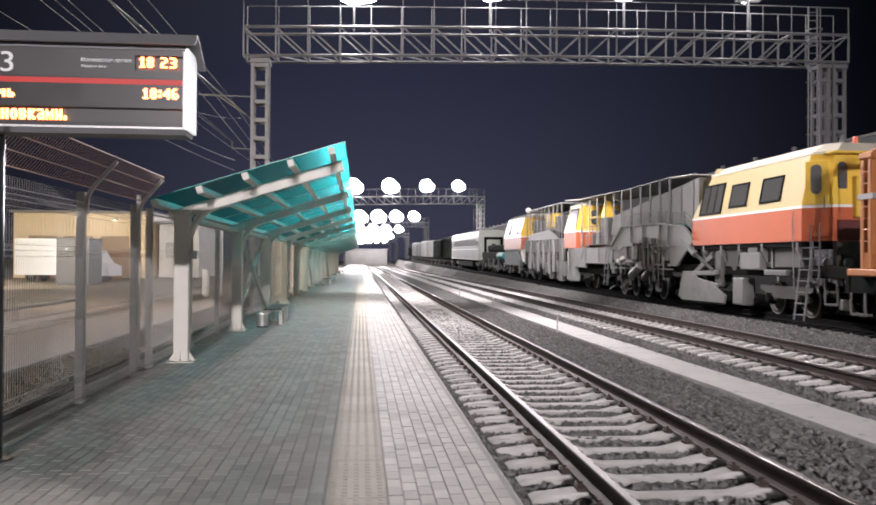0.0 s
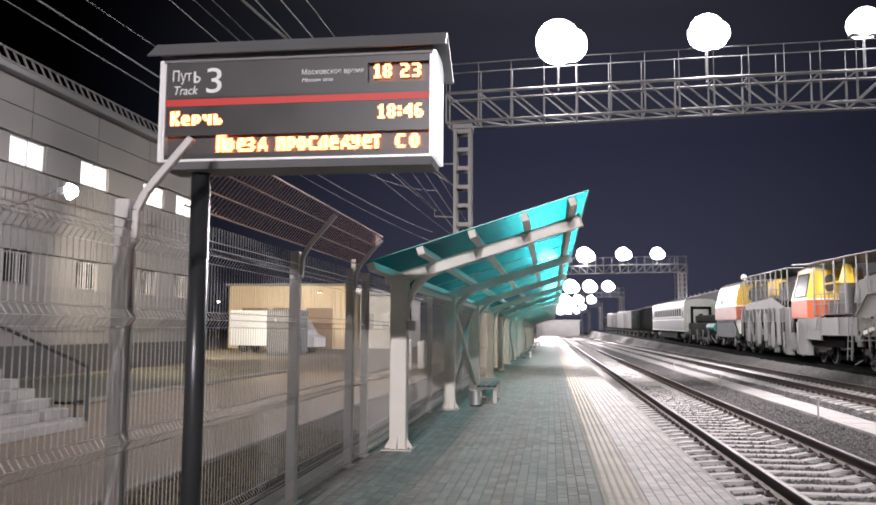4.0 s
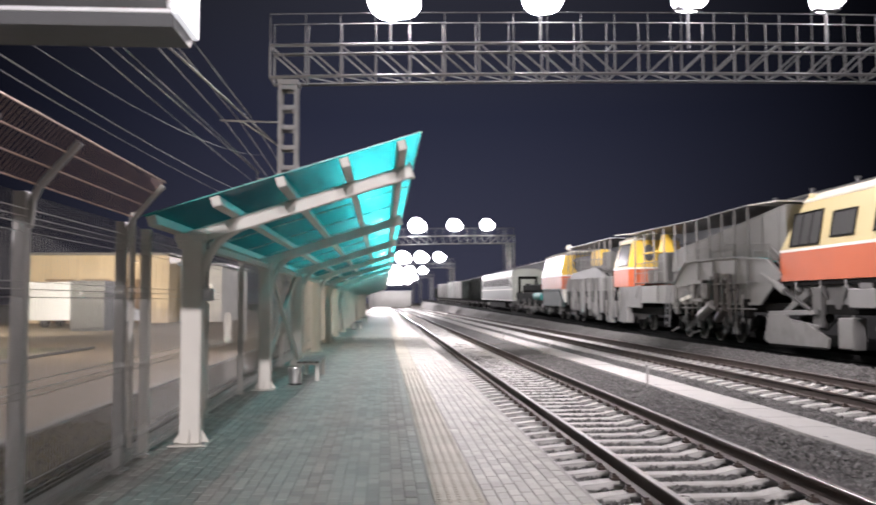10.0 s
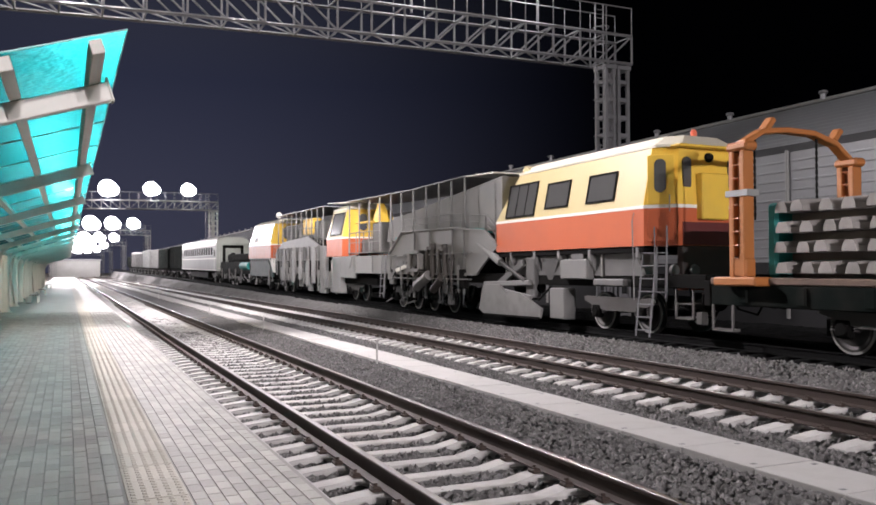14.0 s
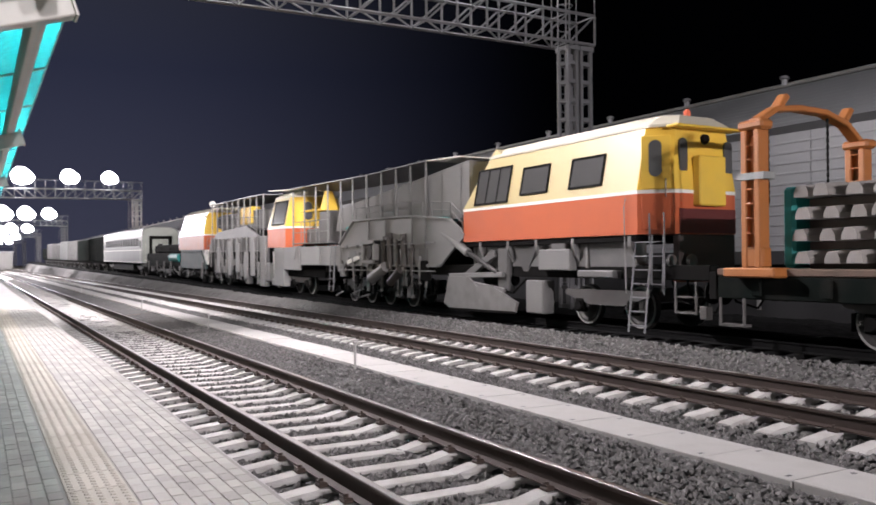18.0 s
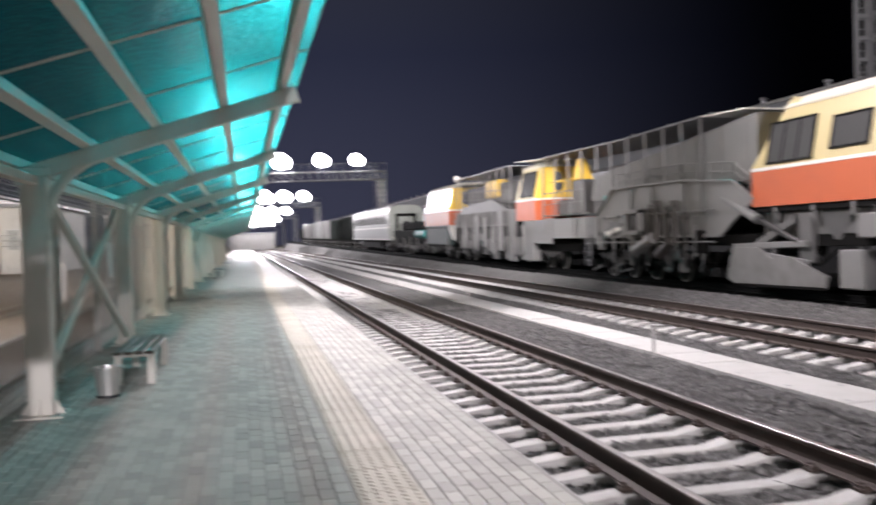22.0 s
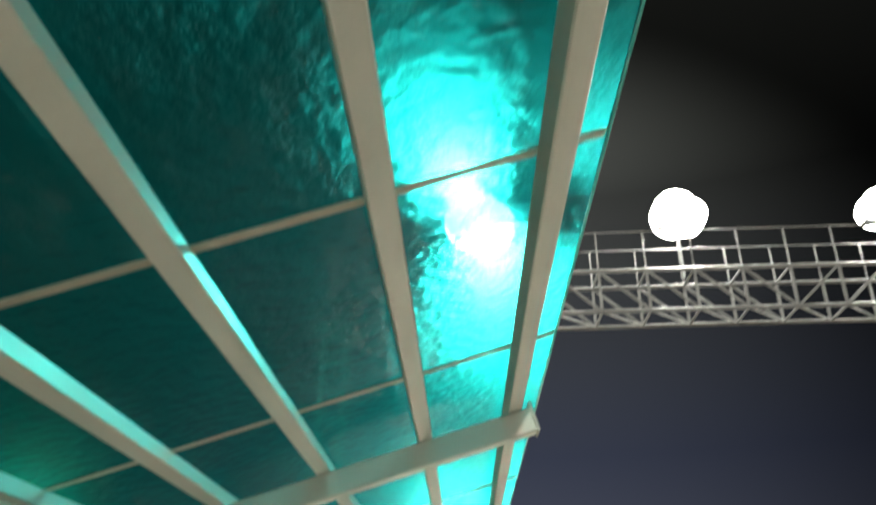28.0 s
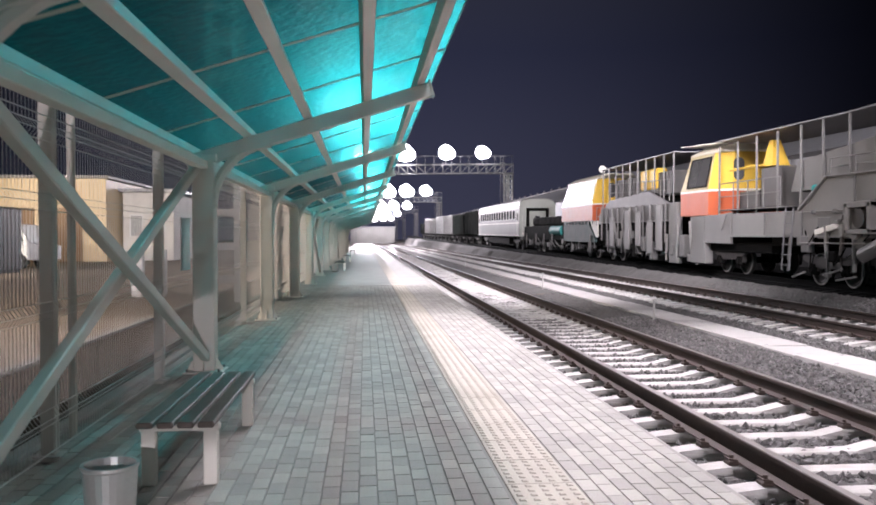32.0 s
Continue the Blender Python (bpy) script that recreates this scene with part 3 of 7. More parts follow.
SEAM = 1.83
roof_mesh = sheet_mesh(SEAM).mesh("roof_sheet", M_SHEET, True)
first_mesh = sheet_mesh(14.52 - 12.62).mesh("roof_sheet", M_SHEET, True)
strip_mesh = B().bar((-5.66, 0, sheet_z(-5.66) - 0.006), (-3.01, 0, sheet_z(-3.01) - 0.006), 0.045, 0.008, bev=0.002).mesh("joint_strip", M_STRIP)
part("roof_sheet", first_mesh, None, canopy, at=(0, 12.62, 0))
k, y = 1, 14.52
while y < Y_END - 0.5:
    part("roof_sheet", roof_mesh, None, canopy, at=(0, y, 0.001 * (k % 2)))
    part("joint_strip", strip_mesh, None, canopy, at=(0, y, -0.003))
    y += SEAM
    k += 1
roof_end = y
M_EDGE = material("green_sheet_edge", (0.02, 0.35, 0.32), 0.3, spread=0.05)
part("edge_trim", B().box(-3.0, 12.62, sheet_z(-3.0) - 0.004, -2.99, roof_end, sheet_z(-3.0) + 0.008), M_EDGE, canopy)
part("edge_trim", B().bar((-5.66, 12.615, sheet_z(-5.66)), (-2.995, 12.615, sheet_z(-2.995)), 0.008, 0.010), M_EDGE, canopy)
PURLINS = (-5.60, -5.0, -4.38, -3.76, -3.20)
for px in PURLINS:
    z = sheet_z(px)
    b = B()
    b.box(-0.045, 12.66, -0.105, 0.045, roof_end - 0.04, -0.004, 0.006, pose(px, 0, z - 0.008, 0, -math.degrees(math.atan(SLOPE)), 0))
    part("purlin", b, M_POST, canopy)
lo, hi = -5.62, -3.08
ang = -math.degrees(math.atan(SLOPE))
beam = B()
length = (hi - lo) / math.cos(math.atan(SLOPE))
beam.box(0, -0.06, -0.15, length, 0.06, 0.0, 0.008, pose(lo, 0, sheet_z(lo) - 0.122, 0, ang, 0))
beam_mesh = beam.mesh("beam", M_POST)
endp = B().box(length - 0.004, -0.078, -0.158, length + 0.012, 0.078, 0.03, 0.003, pose(lo, 0, sheet_z(lo) - 0.122, 0, ang, 0))
endp_mesh = endp.mesh("end_plate", M_POST)
PX = -5.42
post_mesh = B().box(PX - 0.11, -0.10, 0.012, PX + 0.11, 0.10, 2.20, 0.012).mesh("post", M_POST)
head_mesh = B().box(PX - 0.18, -0.11, 2.17, PX + 0.14, 0.11, 2.26, 0.012).mesh("head_plate", M_POST)
base = B().box(PX - 0.2, -0.2, 0.0, PX + 0.2, 0.2, 0.016, 0.004)
for s in (-1, 1):
    base.prism([(PX + s * 0.10, 0.016), (PX + s * 0.19, 0.016), (PX + s * 0.10, 0.17)], "y", -0.006, 0.006)
    base.prism([(s * 0.10, 0.016), (s * 0.19, 0.016), (s * 0.10, 0.17)], "x", PX - 0.006, PX + 0.006)
base_mesh = base.mesh("base_plate", M_POST)
bolt = B()
for sx in (-1, 1):
    for sy in (-1, 1):
        bolt.tube([(PX + sx * 0.16, sy * 0.16, 0.014), (PX + sx * 0.16, sy * 0.16, 0.045)], 0.012, 6)
bolt_mesh = bolt.mesh("bolts", M_STEEL)
arc = [(PX + 0.08 + 0.60 * (1 - math.cos(a)), 0, 1.70 + 0.62 * math.sin(a) + 0.06 * (1 - math.cos(a))) for a in (math.pi / 2 * q / 10 for q in range(11))]
knee = B().tube(arc, 0.05, 8)
knee_mesh = knee.mesh("knee_brace", M_POST)
for i in range(BAYS):
    y = Y0 + BAY * i
    p = part("post", post_mesh, None, canopy, at=(0, y, 0))
    part("base_plate", base_mesh, None, p)
    tagged(part("bolts", bolt_mesh, None, p), kind="stuff")
    part("head_plate", head_mesh, None, p)
    bm_ = part("beam", beam_mesh, None, canopy, at=(0, y, 0))
    part("end_plate", endp_mesh, None, bm_)
    part("knee_brace", knee_mesh, None, canopy, at=(0, y, 0))
    if i % 4 == 1:
        for z0, z1, dx in ((2.12, 0.16, 0.02), (0.16, 2.12, -0.06)):
            part("diagonal_brace", B().bar((PX + dx, y + 0.1, z0), (PX + dx, y + BAY - 0.1, z1), 0.075, 0.09, bev=0.008), M_POST, canopy)
part("tie_rail", B().box(PX - 0.05, Y0, 2.10, PX + 0.05, Y_END - 1, 2.18, 0.006), M_POST, canopy)
M_BOX = material("pale_grey_plastic", (0.55, 0.55, 0.55), 0.5, spread=0.05)
part("junction_box", B().box(PX + 0.112, Y0 - 0.07, 1.53, PX + 0.21, Y0 + 0.05, 1.66, 0.01), M_BOX, canopy, "small grey junction box")
part("cable_run", B().tube([(PX + 0.145, Y0, 1.67), (PX + 0.145, Y0, 2.15), (PX + 0.3, Y0, 2.3)], 0.012, 6), M_DARKPOLE, canopy)

# ---------------------------------------------------------------- lighting gantries


def gantry(y, near):
    g = thing("lighting_gantry", "grey lattice steel gantry carrying floodlights across the tracks", "gantry", (0, y, 0), group="floodlight gantries")
    x1, lamps_x, glare_widths = GANTRIES[y]
    x0, n, r = -7.35, 20, 0.045
    step, loose = (x1 - x0) / n, B()

    def low(x):
        """The bottom chord, which rises a little across the tracks."""
        u = min((x - x0) / (x1 - x0), 1.0)
        return 9.42 + 0.42 * (1 - (1 - u) ** 2)
    xs = [x0 + step * i for i in range(n + 1)]
    for cy in (-0.55, 0.55):
        for up in (0.0, 1.13):
            part("chord", B().tube([(x, cy, low(x) + up) for x in xs], r * 1.35, 4), M_STEEL, g)
        for i, x in enumerate(xs):
            pieces = [("truss_post", B().bar((x, cy, low(x)), (x, cy, low(x) + 1.13), 0.06, 0.06))]
            if i < n:
                q = xs[i + 1]
                down = i < n / 2
                pieces.append(("truss_diagonal", B().bar((x, cy, low(x) + (1.13 if down else 0)), (q, cy, low(q) + (0 if down else 1.13)), 0.055, 0.055)))
            for name, piece in pieces:
                if near:
                    part(name, piece, M_STEEL, g)
                else:
                    loose.add(piece.v, piece.f)
    for i, x in enumerate(xs):
        for up in (0.0, 1.13):
            loose.bar((x, -0.55, low(x) + up), (x, 0.55, low(x) + up), 0.045, 0.045)
        if i < n:
            loose.bar((x, -0.55, low(x)), (xs[i + 1], 0.55, low(xs[i + 1])), 0.045, 0.045)
    tagged(part("lattice_bracing", loose, M_STEEL, g), kind="stuff")
    rail = B()
    for cy in (-0.55, 0.55):
        rail.tube([(x, cy, low(x) + 2.26) for x in xs], 0.02, 6)
        for x in xs:
            rail.tube([(x, cy, low(x) + 1.13), (x, cy, low(x) + 2.26)], 0.016, 6)
    part("hand_rail", rail, M_STEEL, g)
    for cx, w in ((-6.75, 0.68), (x1 - 0.90, 0.48), (x1 - 0.26, 0.58)):
        col = B()
        top = low(cx) - 0.06
        for sx in (-1, 1):
            for sy in (-1, 1):
                col.bar((cx + sx * (w / 2 - 0.06), sy * 0.3, -0.55), (cx + sx * (w / 2 - 0.06), sy * 0.3, top), 0.12, 0.12)
        z = -0.3
        while z < 9.2:
            for sy in (-1, 1):
                col.box(cx - w / 2 + 0.08, sy * 0.31 - 0.012, z, cx + w / 2 - 0.08, sy * 0.31 + 0.012, z + 0.15)
            for sx in (-1, 1):
                col.box(cx + sx * (w / 2 - 0.05) - 0.012, -0.25, z, cx + sx * (w / 2 - 0.05) + 0.012, 0.25, z + 0.15)
            z += 0.72
        part("column", col, M_STEEL, g)
        part("column_head", B().box(cx - w / 2 - 0.04, -0.42, top - 0.16, cx + w / 2 + 0.04, 0.42, top + 0.02, 0.01), M_STEEL, g)
        part("footing", B().box(cx - 0.6, -0.6, -0.65, cx + 0.6, 0.6, -0.35, 0.03), M_CONC, g)
    lad, lx = B(), x1 - 1.47
    for q in (-0.19, 0.19):
        lad.tube([(lx + q, -0.4, 0.5), (lx + q, -0.4, low(lx) + 2.3)], 0.03, 6)
    for k in range(34):
        lad.tube([(lx - 0.19, -0.4, 0.7 + 0.34 * k), (lx + 0.19, -0.4, 0.7 + 0.34 * k)], 0.018, 5)
    for k in range(13):
        lad.tube([(lx - 0.30 * math.cos(a), -0.4 - 0.5 * math.sin(a), 2.5 + 0.72 * k) for a in (math.pi * q / 8 for q in range(9))], 0.016, 5)
    part("ladder", lad, M_STEEL, g)
    part("cable_arm", B().tube([(-7.1, 0, 7.93), (-9.15, 0, 7.98)], 0.035, 6), M_STEEL, g)
    part("arm_strut", B().tube([(-7.1, 0, 7.08), (-8.4, 0, 7.95)], 0.025, 6), M_STEEL, g)
    part("cable_arm", B().tube([(-7.1, 0, 5.86), (-7.85, 0, 5.90), (-7.85, 0, 6.15)], 0.03, 6), M_STEEL, g)
    for lx, big in zip(lamps_x, glare_widths):
        zc = low(lx) + (3.05 if near else 2.72)
        fl = part("floodlight", B().tube([(lx, 0.0, low(lx) + 1.1), (lx, 0.0, zc - 0.4)], 0.05, 6).box(lx - 0.5, -0.18, zc - 0.46, lx + 0.5, 0.18, zc - 0.40, 0.01), M_STEEL, g)
        for s in (-1, 1):
            b = B().lathe([(0.36 * big, 0), (0.44 * big, s * 0.05), (0.47 * big, s * 0.10), (0.36 * big, s * 0.10)], (lx, s * 0.10, zc), "y", 16)
            part("housing", b, M_HOUSING, fl, smooth=False)
            # a bright main head with a smaller one beside it
            for dx, dz, k in ((0.0, 0.0, 1.0), (0.34, -0.10, 0.72)):
                # lens grown beyond a lamp's size, its glare put into the shape
                prof = [(r_ * big * k, s * d) for r_, d in ((0.575, 0.11), (0.53, 0.28), (0.40, 0.42), (0.21, 0.50), (0.001, 0.53))]
                part("lens", B().lathe(prof, (lx + dx * big, s * 0.10, zc + dz * big), "y", 20), M_LENS, fl, "glaring white lamp glass", smooth=True).visible_shadow = False
    return g


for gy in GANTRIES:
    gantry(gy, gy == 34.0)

# ---------------------------------------------------------------- mesh fence along the platform
FX = -5.72
M_RUST = material("rusty_wire", (0.50, 0.33, 0.24), 0.4, 0.4, spread=0.3, scale=6)
M_FPOST = material("fence_post_zinc", (0.50, 0.49, 0.47), 0.5, 0.2, spread=0.2, scale=4, fine=60)


def wire_panel(width, z0, z1, bends, pitch=0.05, r=0.0024):
    """Welded wire mesh with V bends; the wires of one panel are one part."""
    b = B()
    zs = [z0]
    for q in bends:
        zs += [q - 0.05, q, q + 0.05]
    zs.append(z1)
    prof = [(0.035 if q in bends else 0.0, q) for q in zs]
    n = int(width / pitch)
    for i in range(n + 1):
        y = width * i / n
        vs = []
        for x, z in prof:
            vs += [(x - r, y - r, z), (x + r, y - r, z), (x, y + r, z)]
        fs = []
        for k in range(len(prof) - 1):
            for e in range(3):
                fs.append((3 * k + e, 3 * k + (e + 1) % 3, 3 * k + 3 + (e + 1) % 3, 3 * k + 3 + e))
        b.add(vs, fs)
    for q in bends:
        for dz, x in ((-0.05, 0.004), (0.0, 0.037), (0.05, 0.004)):
            b.bar((x, 0, q + dz), (x, width, q + dz), 0.0045, 0.0045)
    for z in (z0 + 0.02, z1 - 0.1):
        b.bar((0.004, 0, z), (0.004, width, z), 0.006, 0.006)
    return b


fence = thing("mesh_fence", "zinc welded wire fence with leaning top arms behind the platform", "fence", (FX, 0, 0))
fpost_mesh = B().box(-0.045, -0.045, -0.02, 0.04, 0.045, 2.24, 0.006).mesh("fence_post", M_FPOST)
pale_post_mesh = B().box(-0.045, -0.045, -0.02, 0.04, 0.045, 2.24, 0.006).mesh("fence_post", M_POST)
arm_b = B()
arm_pts = [(0.0, 0, 2.0), (0.01, 0, 2.18), (0.06, 0, 2.28), (0.31, 0, 2.57)]
for p, q in zip(arm_pts[:-1], arm_pts[1:]):
    arm_b.bar(p, q, 0.04, 0.04, up=(0, 1, 0), bev=0.004)
arm_mesh = arm_b.mesh("top_arm", M_FPOST)
posts_y = [1.5, 4.38, 7.15, 10.15, 12.2] + [12.98 + 2.745 * k for k in range(0, 24)]
panel_cache = {}
for a, c in zip(posts_y[:-1], posts_y[1:]):
    w = round(c - a, 2)
    if w not in panel_cache:
        panel_cache[w] = quick("wire_panel", wire_panel(w, 0.06, 2.22, (0.30, 0.95, 1.60, 2.02), r=0.0024 if a < 12.5 else 0.0022), M_FENCE if a < 12.5 else M_FENCE_LIT)
    tagged(part("wire_panel", panel_cache[w], None, fence, at=(0.045, a, 0)), kind="stuff")
for y in posts_y:
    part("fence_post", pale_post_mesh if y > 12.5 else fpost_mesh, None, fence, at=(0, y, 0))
    part("foot", B().box(-0.09, -0.07, 0.0, 0.08, 0.07, 0.012, 0.003), M_FPOST, fence, at=(0, y, 0.03))
lean = {}
for c in posts_y[1:5]:
    part("top_arm", arm_mesh, None, fence, at=(0.05, c, 0))
for a, c in ((7.66, 10.15), (10.15, 12.2)):
    w = round(c - a, 2)
    if w not in lean:
        b = B()
        n = int(w / 0.062)
        for i in range(n + 1):
            b.bar((0.04, w * i / n, 2.28), (0.32, w * i / n, 2.60), 0.0048, 0.005)
        for k in range(4):
            f = k / 3
            b.bar((0.04 + 0.28 * f, 0, 2.285 + 0.32 * f), (0.04 + 0.28 * f, w, 2.285 + 0.32 * f), 0.010, 0.010)
        lean[w] = quick("leaning_mesh", b, M_RUST)
    tagged(part("leaning_mesh", lean[w], None, fence, "rusty leaning wire mesh along the top", at=(0.05, a, 0)), kind="stuff")
for y, dx, top in ((13.35, -0.25, 2.45), (21.85, -0.08, 2.28), (35.6, -0.08, 2.28)):
    solo("pipe_post", B().tube([(FX + dx, y, -0.03), (FX + dx, y, top)], 0.032, 8), M_POST, "thin pale pipe post behind the fence", "post", group="pipe posts")

# ---------------------------------------------------------------- platform furniture
M_BRIGHT = material("bright_zinc", (0.55, 0.54, 0.52), 0.32, 0.75, spread=0.15, scale=5)
M_SLAT = material("dark_bench_slats", (0.11, 0.085, 0.072), 0.38, spread=0.3, scale=6, fine=90, bump=0.2)


def bench(x, y):
    t = thing("bench", "backless bench with dark slats on pale steel legs", "bench", (x, y, 0), group="platform benches")
    for k in range(4):
        part("slat", B().box(-0.21 + 0.11 * k, -0.86, 0.345, -0.12 + 0.11 * k, 0.86, 0.38, 0.008), M_SLAT, t)
    for s in (-0.72, 0.72):
        for q in (-0.17, 0.17):
            part("leg", B().box(q - 0.04, s - 0.03, 0.0, q + 0.04, s + 0.03, 0.315, 0.006), M_POST, t)
        part("cross_bar", B().box(-0.22, s - 0.03, 0.305, 0.22, s + 0.03, 0.345, 0.006), M_POST, t)
    return t


for yy in (21.35, 51.5, 65.0, 87.0):
    bench(-4.80, yy)


def litter_bin(x, y):
    t = thing("litter_bin", "round galvanised litter bin beside the bench", "litter bin", (x, y, 0), group="litter bins")
    part("body", B().lathe([(0.001, 0.03), (0.112, 0.03), (0.127, 0.285), (0.135, 0.295), (0.135, 0.31), (0.119, 0.31), (0.104, 0.06), (0.001, 0.06)], (0, 0, 0), "z", 24), M_BRIGHT, t, smooth=False)
    part("foot_ring", B().lathe([(0.11, 0.0), (0.12, 0.0), (0.12, 0.029), (0.11, 0.029)], (0, 0, 0), "z", 24), M_DARKPOLE, t)


litter_bin(-4.98, 19.95)
litter_bin(-5.0, 50.2)
for yy, sz in ((24.6, 0.55),):
    solo("notice_board", B().box(FX + 0.06, yy, 1.05, FX + 0.075, yy + 0.4, 1.05 + sz, 0.004), material("notice_white", (0.7, 0.7, 0.68), 0.5), "small pale notice fixed to the fence", "notice", group="fence notices")

# ---------------------------------------------------------------- information display
DX0, DX1, DZ0, DZ1, DY = -5.69, -4.12, 2.535, 3.11, 7.5
DW, DH = DX1 - DX0, DZ1 - DZ0
M_CASE = material("display_case_grey", (0.14, 0.143, 0.147), 0.5, 0.0, spread=0.12, scale=4)
M_ALU = material("display_bright_edge", (0.80, 0.80, 0.80), 0.35, 0.2, spread=0.05)
M_PANEL = material("display_panel", (0.035, 0.034, 0.034), 0.35, spread=0.1, scale=5)
M_PANEL2 = material("display_panel_grey", (0.046, 0.045, 0.045), 0.4, spread=0.1, scale=5)
M_LED = glow("led_amber", (1.0, 0.27, 0.085), 8.0)
M_WHITE = glow("sign_white", (0.62, 0.62, 0.62), 0.12)
M_REDBAR = glow("sign_red", (0.45, 0.025, 0.018), 0.12)
board = thing("information_display", "hooded platform display with amber moving text on a black pole", "display", (0, 0, 0))
part("case", B().box(DX0 - 0.02, DY + 0.075, DZ0 - 0.02, DX1 + 0.02, DY + 0.30, DZ1 + 0.02, 0.006), M_CASE, board)
SV0, SV1 = 0.765, 0.955


def vz(v):
    return DZ1 - v * DH


def ux(u):
    return DX0 + u * DW


part("side_panel", B().box(DX1 + 0.021, DY - 0.005, DZ0 - 0.02, DX1 + 0.045, DY + 0.30, DZ1 + 0.02, 0.004), glow("side_light", (0.95, 0.95, 1.0), 0.7), board, "white glowing side panel")
part("side_panel", B().box(DX0 - 0.045, DY - 0.005, DZ0 - 0.02, DX0 - 0.021, DY + 0.30, DZ1 + 0.02, 0.004), M_ALU, board)
part("bottom_edge", B().box(DX0 - 0.02, DY - 0.006, DZ0 - 0.02, DX1 + 0.02, DY + 0.074, DZ0 - 0.004, 0.003), M_ALU, board, "bright bottom trim")
part("top_edge", B().box(DX0 - 0.02, DY - 0.004, DZ1 + 0.002, DX1 + 0.02, DY + 0.074, DZ1 + 0.02, 0.003), M_CASE, board)
part("side_trim", B().box(DX0 - 0.019, DY - 0.006, DZ0 - 0.003, DX0 - 0.004, DY + 0.07, DZ1, 0.003), M_ALU, board)
part("side_trim", B().box(DX1 + 0.004, DY - 0.006, DZ0 - 0.003, DX1 + 0.019, DY + 0.07, DZ1, 0.003), M_ALU, board)
part("bottom_box", B().prism([(DY - 0.002, DZ0 - 0.022), (DY + 0.30, DZ0 - 0.022), (DY + 0.26, DZ0 - 0.06), (DY + 0.02, DZ0 - 0.06)], "x", DX0 - 0.02, DX1 + 0.02), M_CASE, board)
part("upper_panel", B().box(DX0 - 0.003, DY, vz(0.36), ux(0.775), DY + 0.004, DZ1), M_PANEL2, board)
part("upper_panel", B().box(ux(0.775), DY, vz(0.07), DX1 + 0.003, DY + 0.004, DZ1).box(ux(0.775), DY, vz(0.36), DX1 + 0.003, DY + 0.004, vz(0.27)), M_PANEL2, board)
part("middle_panel", B().box(DX0 - 0.003, DY, vz(SV0), DX1 + 0.003, DY + 0.004, vz(0.3605)), M_PANEL, board)
part("lower_panel", B().box(DX0 - 0.003, DY, DZ0 - 0.003, DX1 + 0.003, DY + 0.004, vz(SV1)), M_PANEL, board)
part("back_panel", B().box(DX0 - 0.003, DY + 0.04, DZ0 - 0.003, DX1 + 0.003, DY + 0.06, DZ1), M_PANEL2, board)
part("red_bar", B().box(DX0, DY - 0.003, vz(0.455), DX1, DY + 0.001, vz(0.385)), M_REDBAR, board, "dull red stripe")
roof_b = B().prism([(DY - 0.065, DZ1 + 0.035), (DY - 0.055, DZ1 + 0.03), (DY + 0.055, DZ1 + 0.125), (DY + 0.36, DZ1 - 0.07), (DY + 0.37, DZ1 - 0.06), (DY + 0.055, DZ1 + 0.14)], "x", DX0 - 0.10, DX1 + 0.10)
part("hood", roof_b, M_CASE, board, "bent grey sheet-metal hood")
part("hood_lining", B().box(DX0 - 0.02, DY + 0.02, DZ1 + 0.021, DX1 + 0.02, DY + 0.20, DZ1 + 0.05), M_CASE, board)
part("pole", B().tube([(-5.53, DY + 0.16, -0.01), (-5.53, DY + 0.16, DZ0 - 0.055)], 0.058, 20), M_DARKPOLE, board, "glossy black round pole", smooth=True)
part("pole_flange", B().lathe([(0.001, 0.012), (0.13, 0.012), (0.13, 0.0), (0.001, 0.0)], (-5.53, DY + 0.16, 0.0), "z", 20), M_DARKPOLE, board)


def letters(text, size, mat, bold=0.0, shear=0.0, name="lettering"):
    """Built-in lettering as a mesh standing in the xz plane, its lower left corner at the origin."""
    cu = bpy.data.curves.new(name, "FONT")
    cu.body, cu.size, cu.offset, cu.shear, cu.extrude = text, size, bold, shear, 0.0015
    ob = new(name, cu)
    bpy.context.view_layer.update()
    me = bpy.data.meshes.new_from_object(ob.evaluated_get(bpy.context.evaluated_depsgraph_get()))
    me.name = name
    bpy.data.objects.remove(ob)
    me.transform(Matrix.Rotation(math.pi / 2, 4, "X"))
    me.materials.clear()
    me.materials.append(mat)
    return me


def sign_text(text, u, v, height, width, mat, bold=0.0, shear=0.0, dy=-0.004, name="lettering"):
    """Lettering fitted to a cap height and a width, its lower left corner at u, v of the face."""
    me = letters(text, 0.1, mat, bold, shear, name)
    xs = [p.co.x for p in me.vertices]
    zs = [p.co.z for p in me.vertices]
    sx, sz = width / (max(xs) - min(xs)), height / (max(zs) - min(zs))
    me.transform(Matrix.Diagonal((sx, 1, sz, 1)) @ Matrix.Translation((-min(xs), 0, -min(zs))))
    return part(name, me, None, board, at=(ux(u), DY + dy, vz(v)))


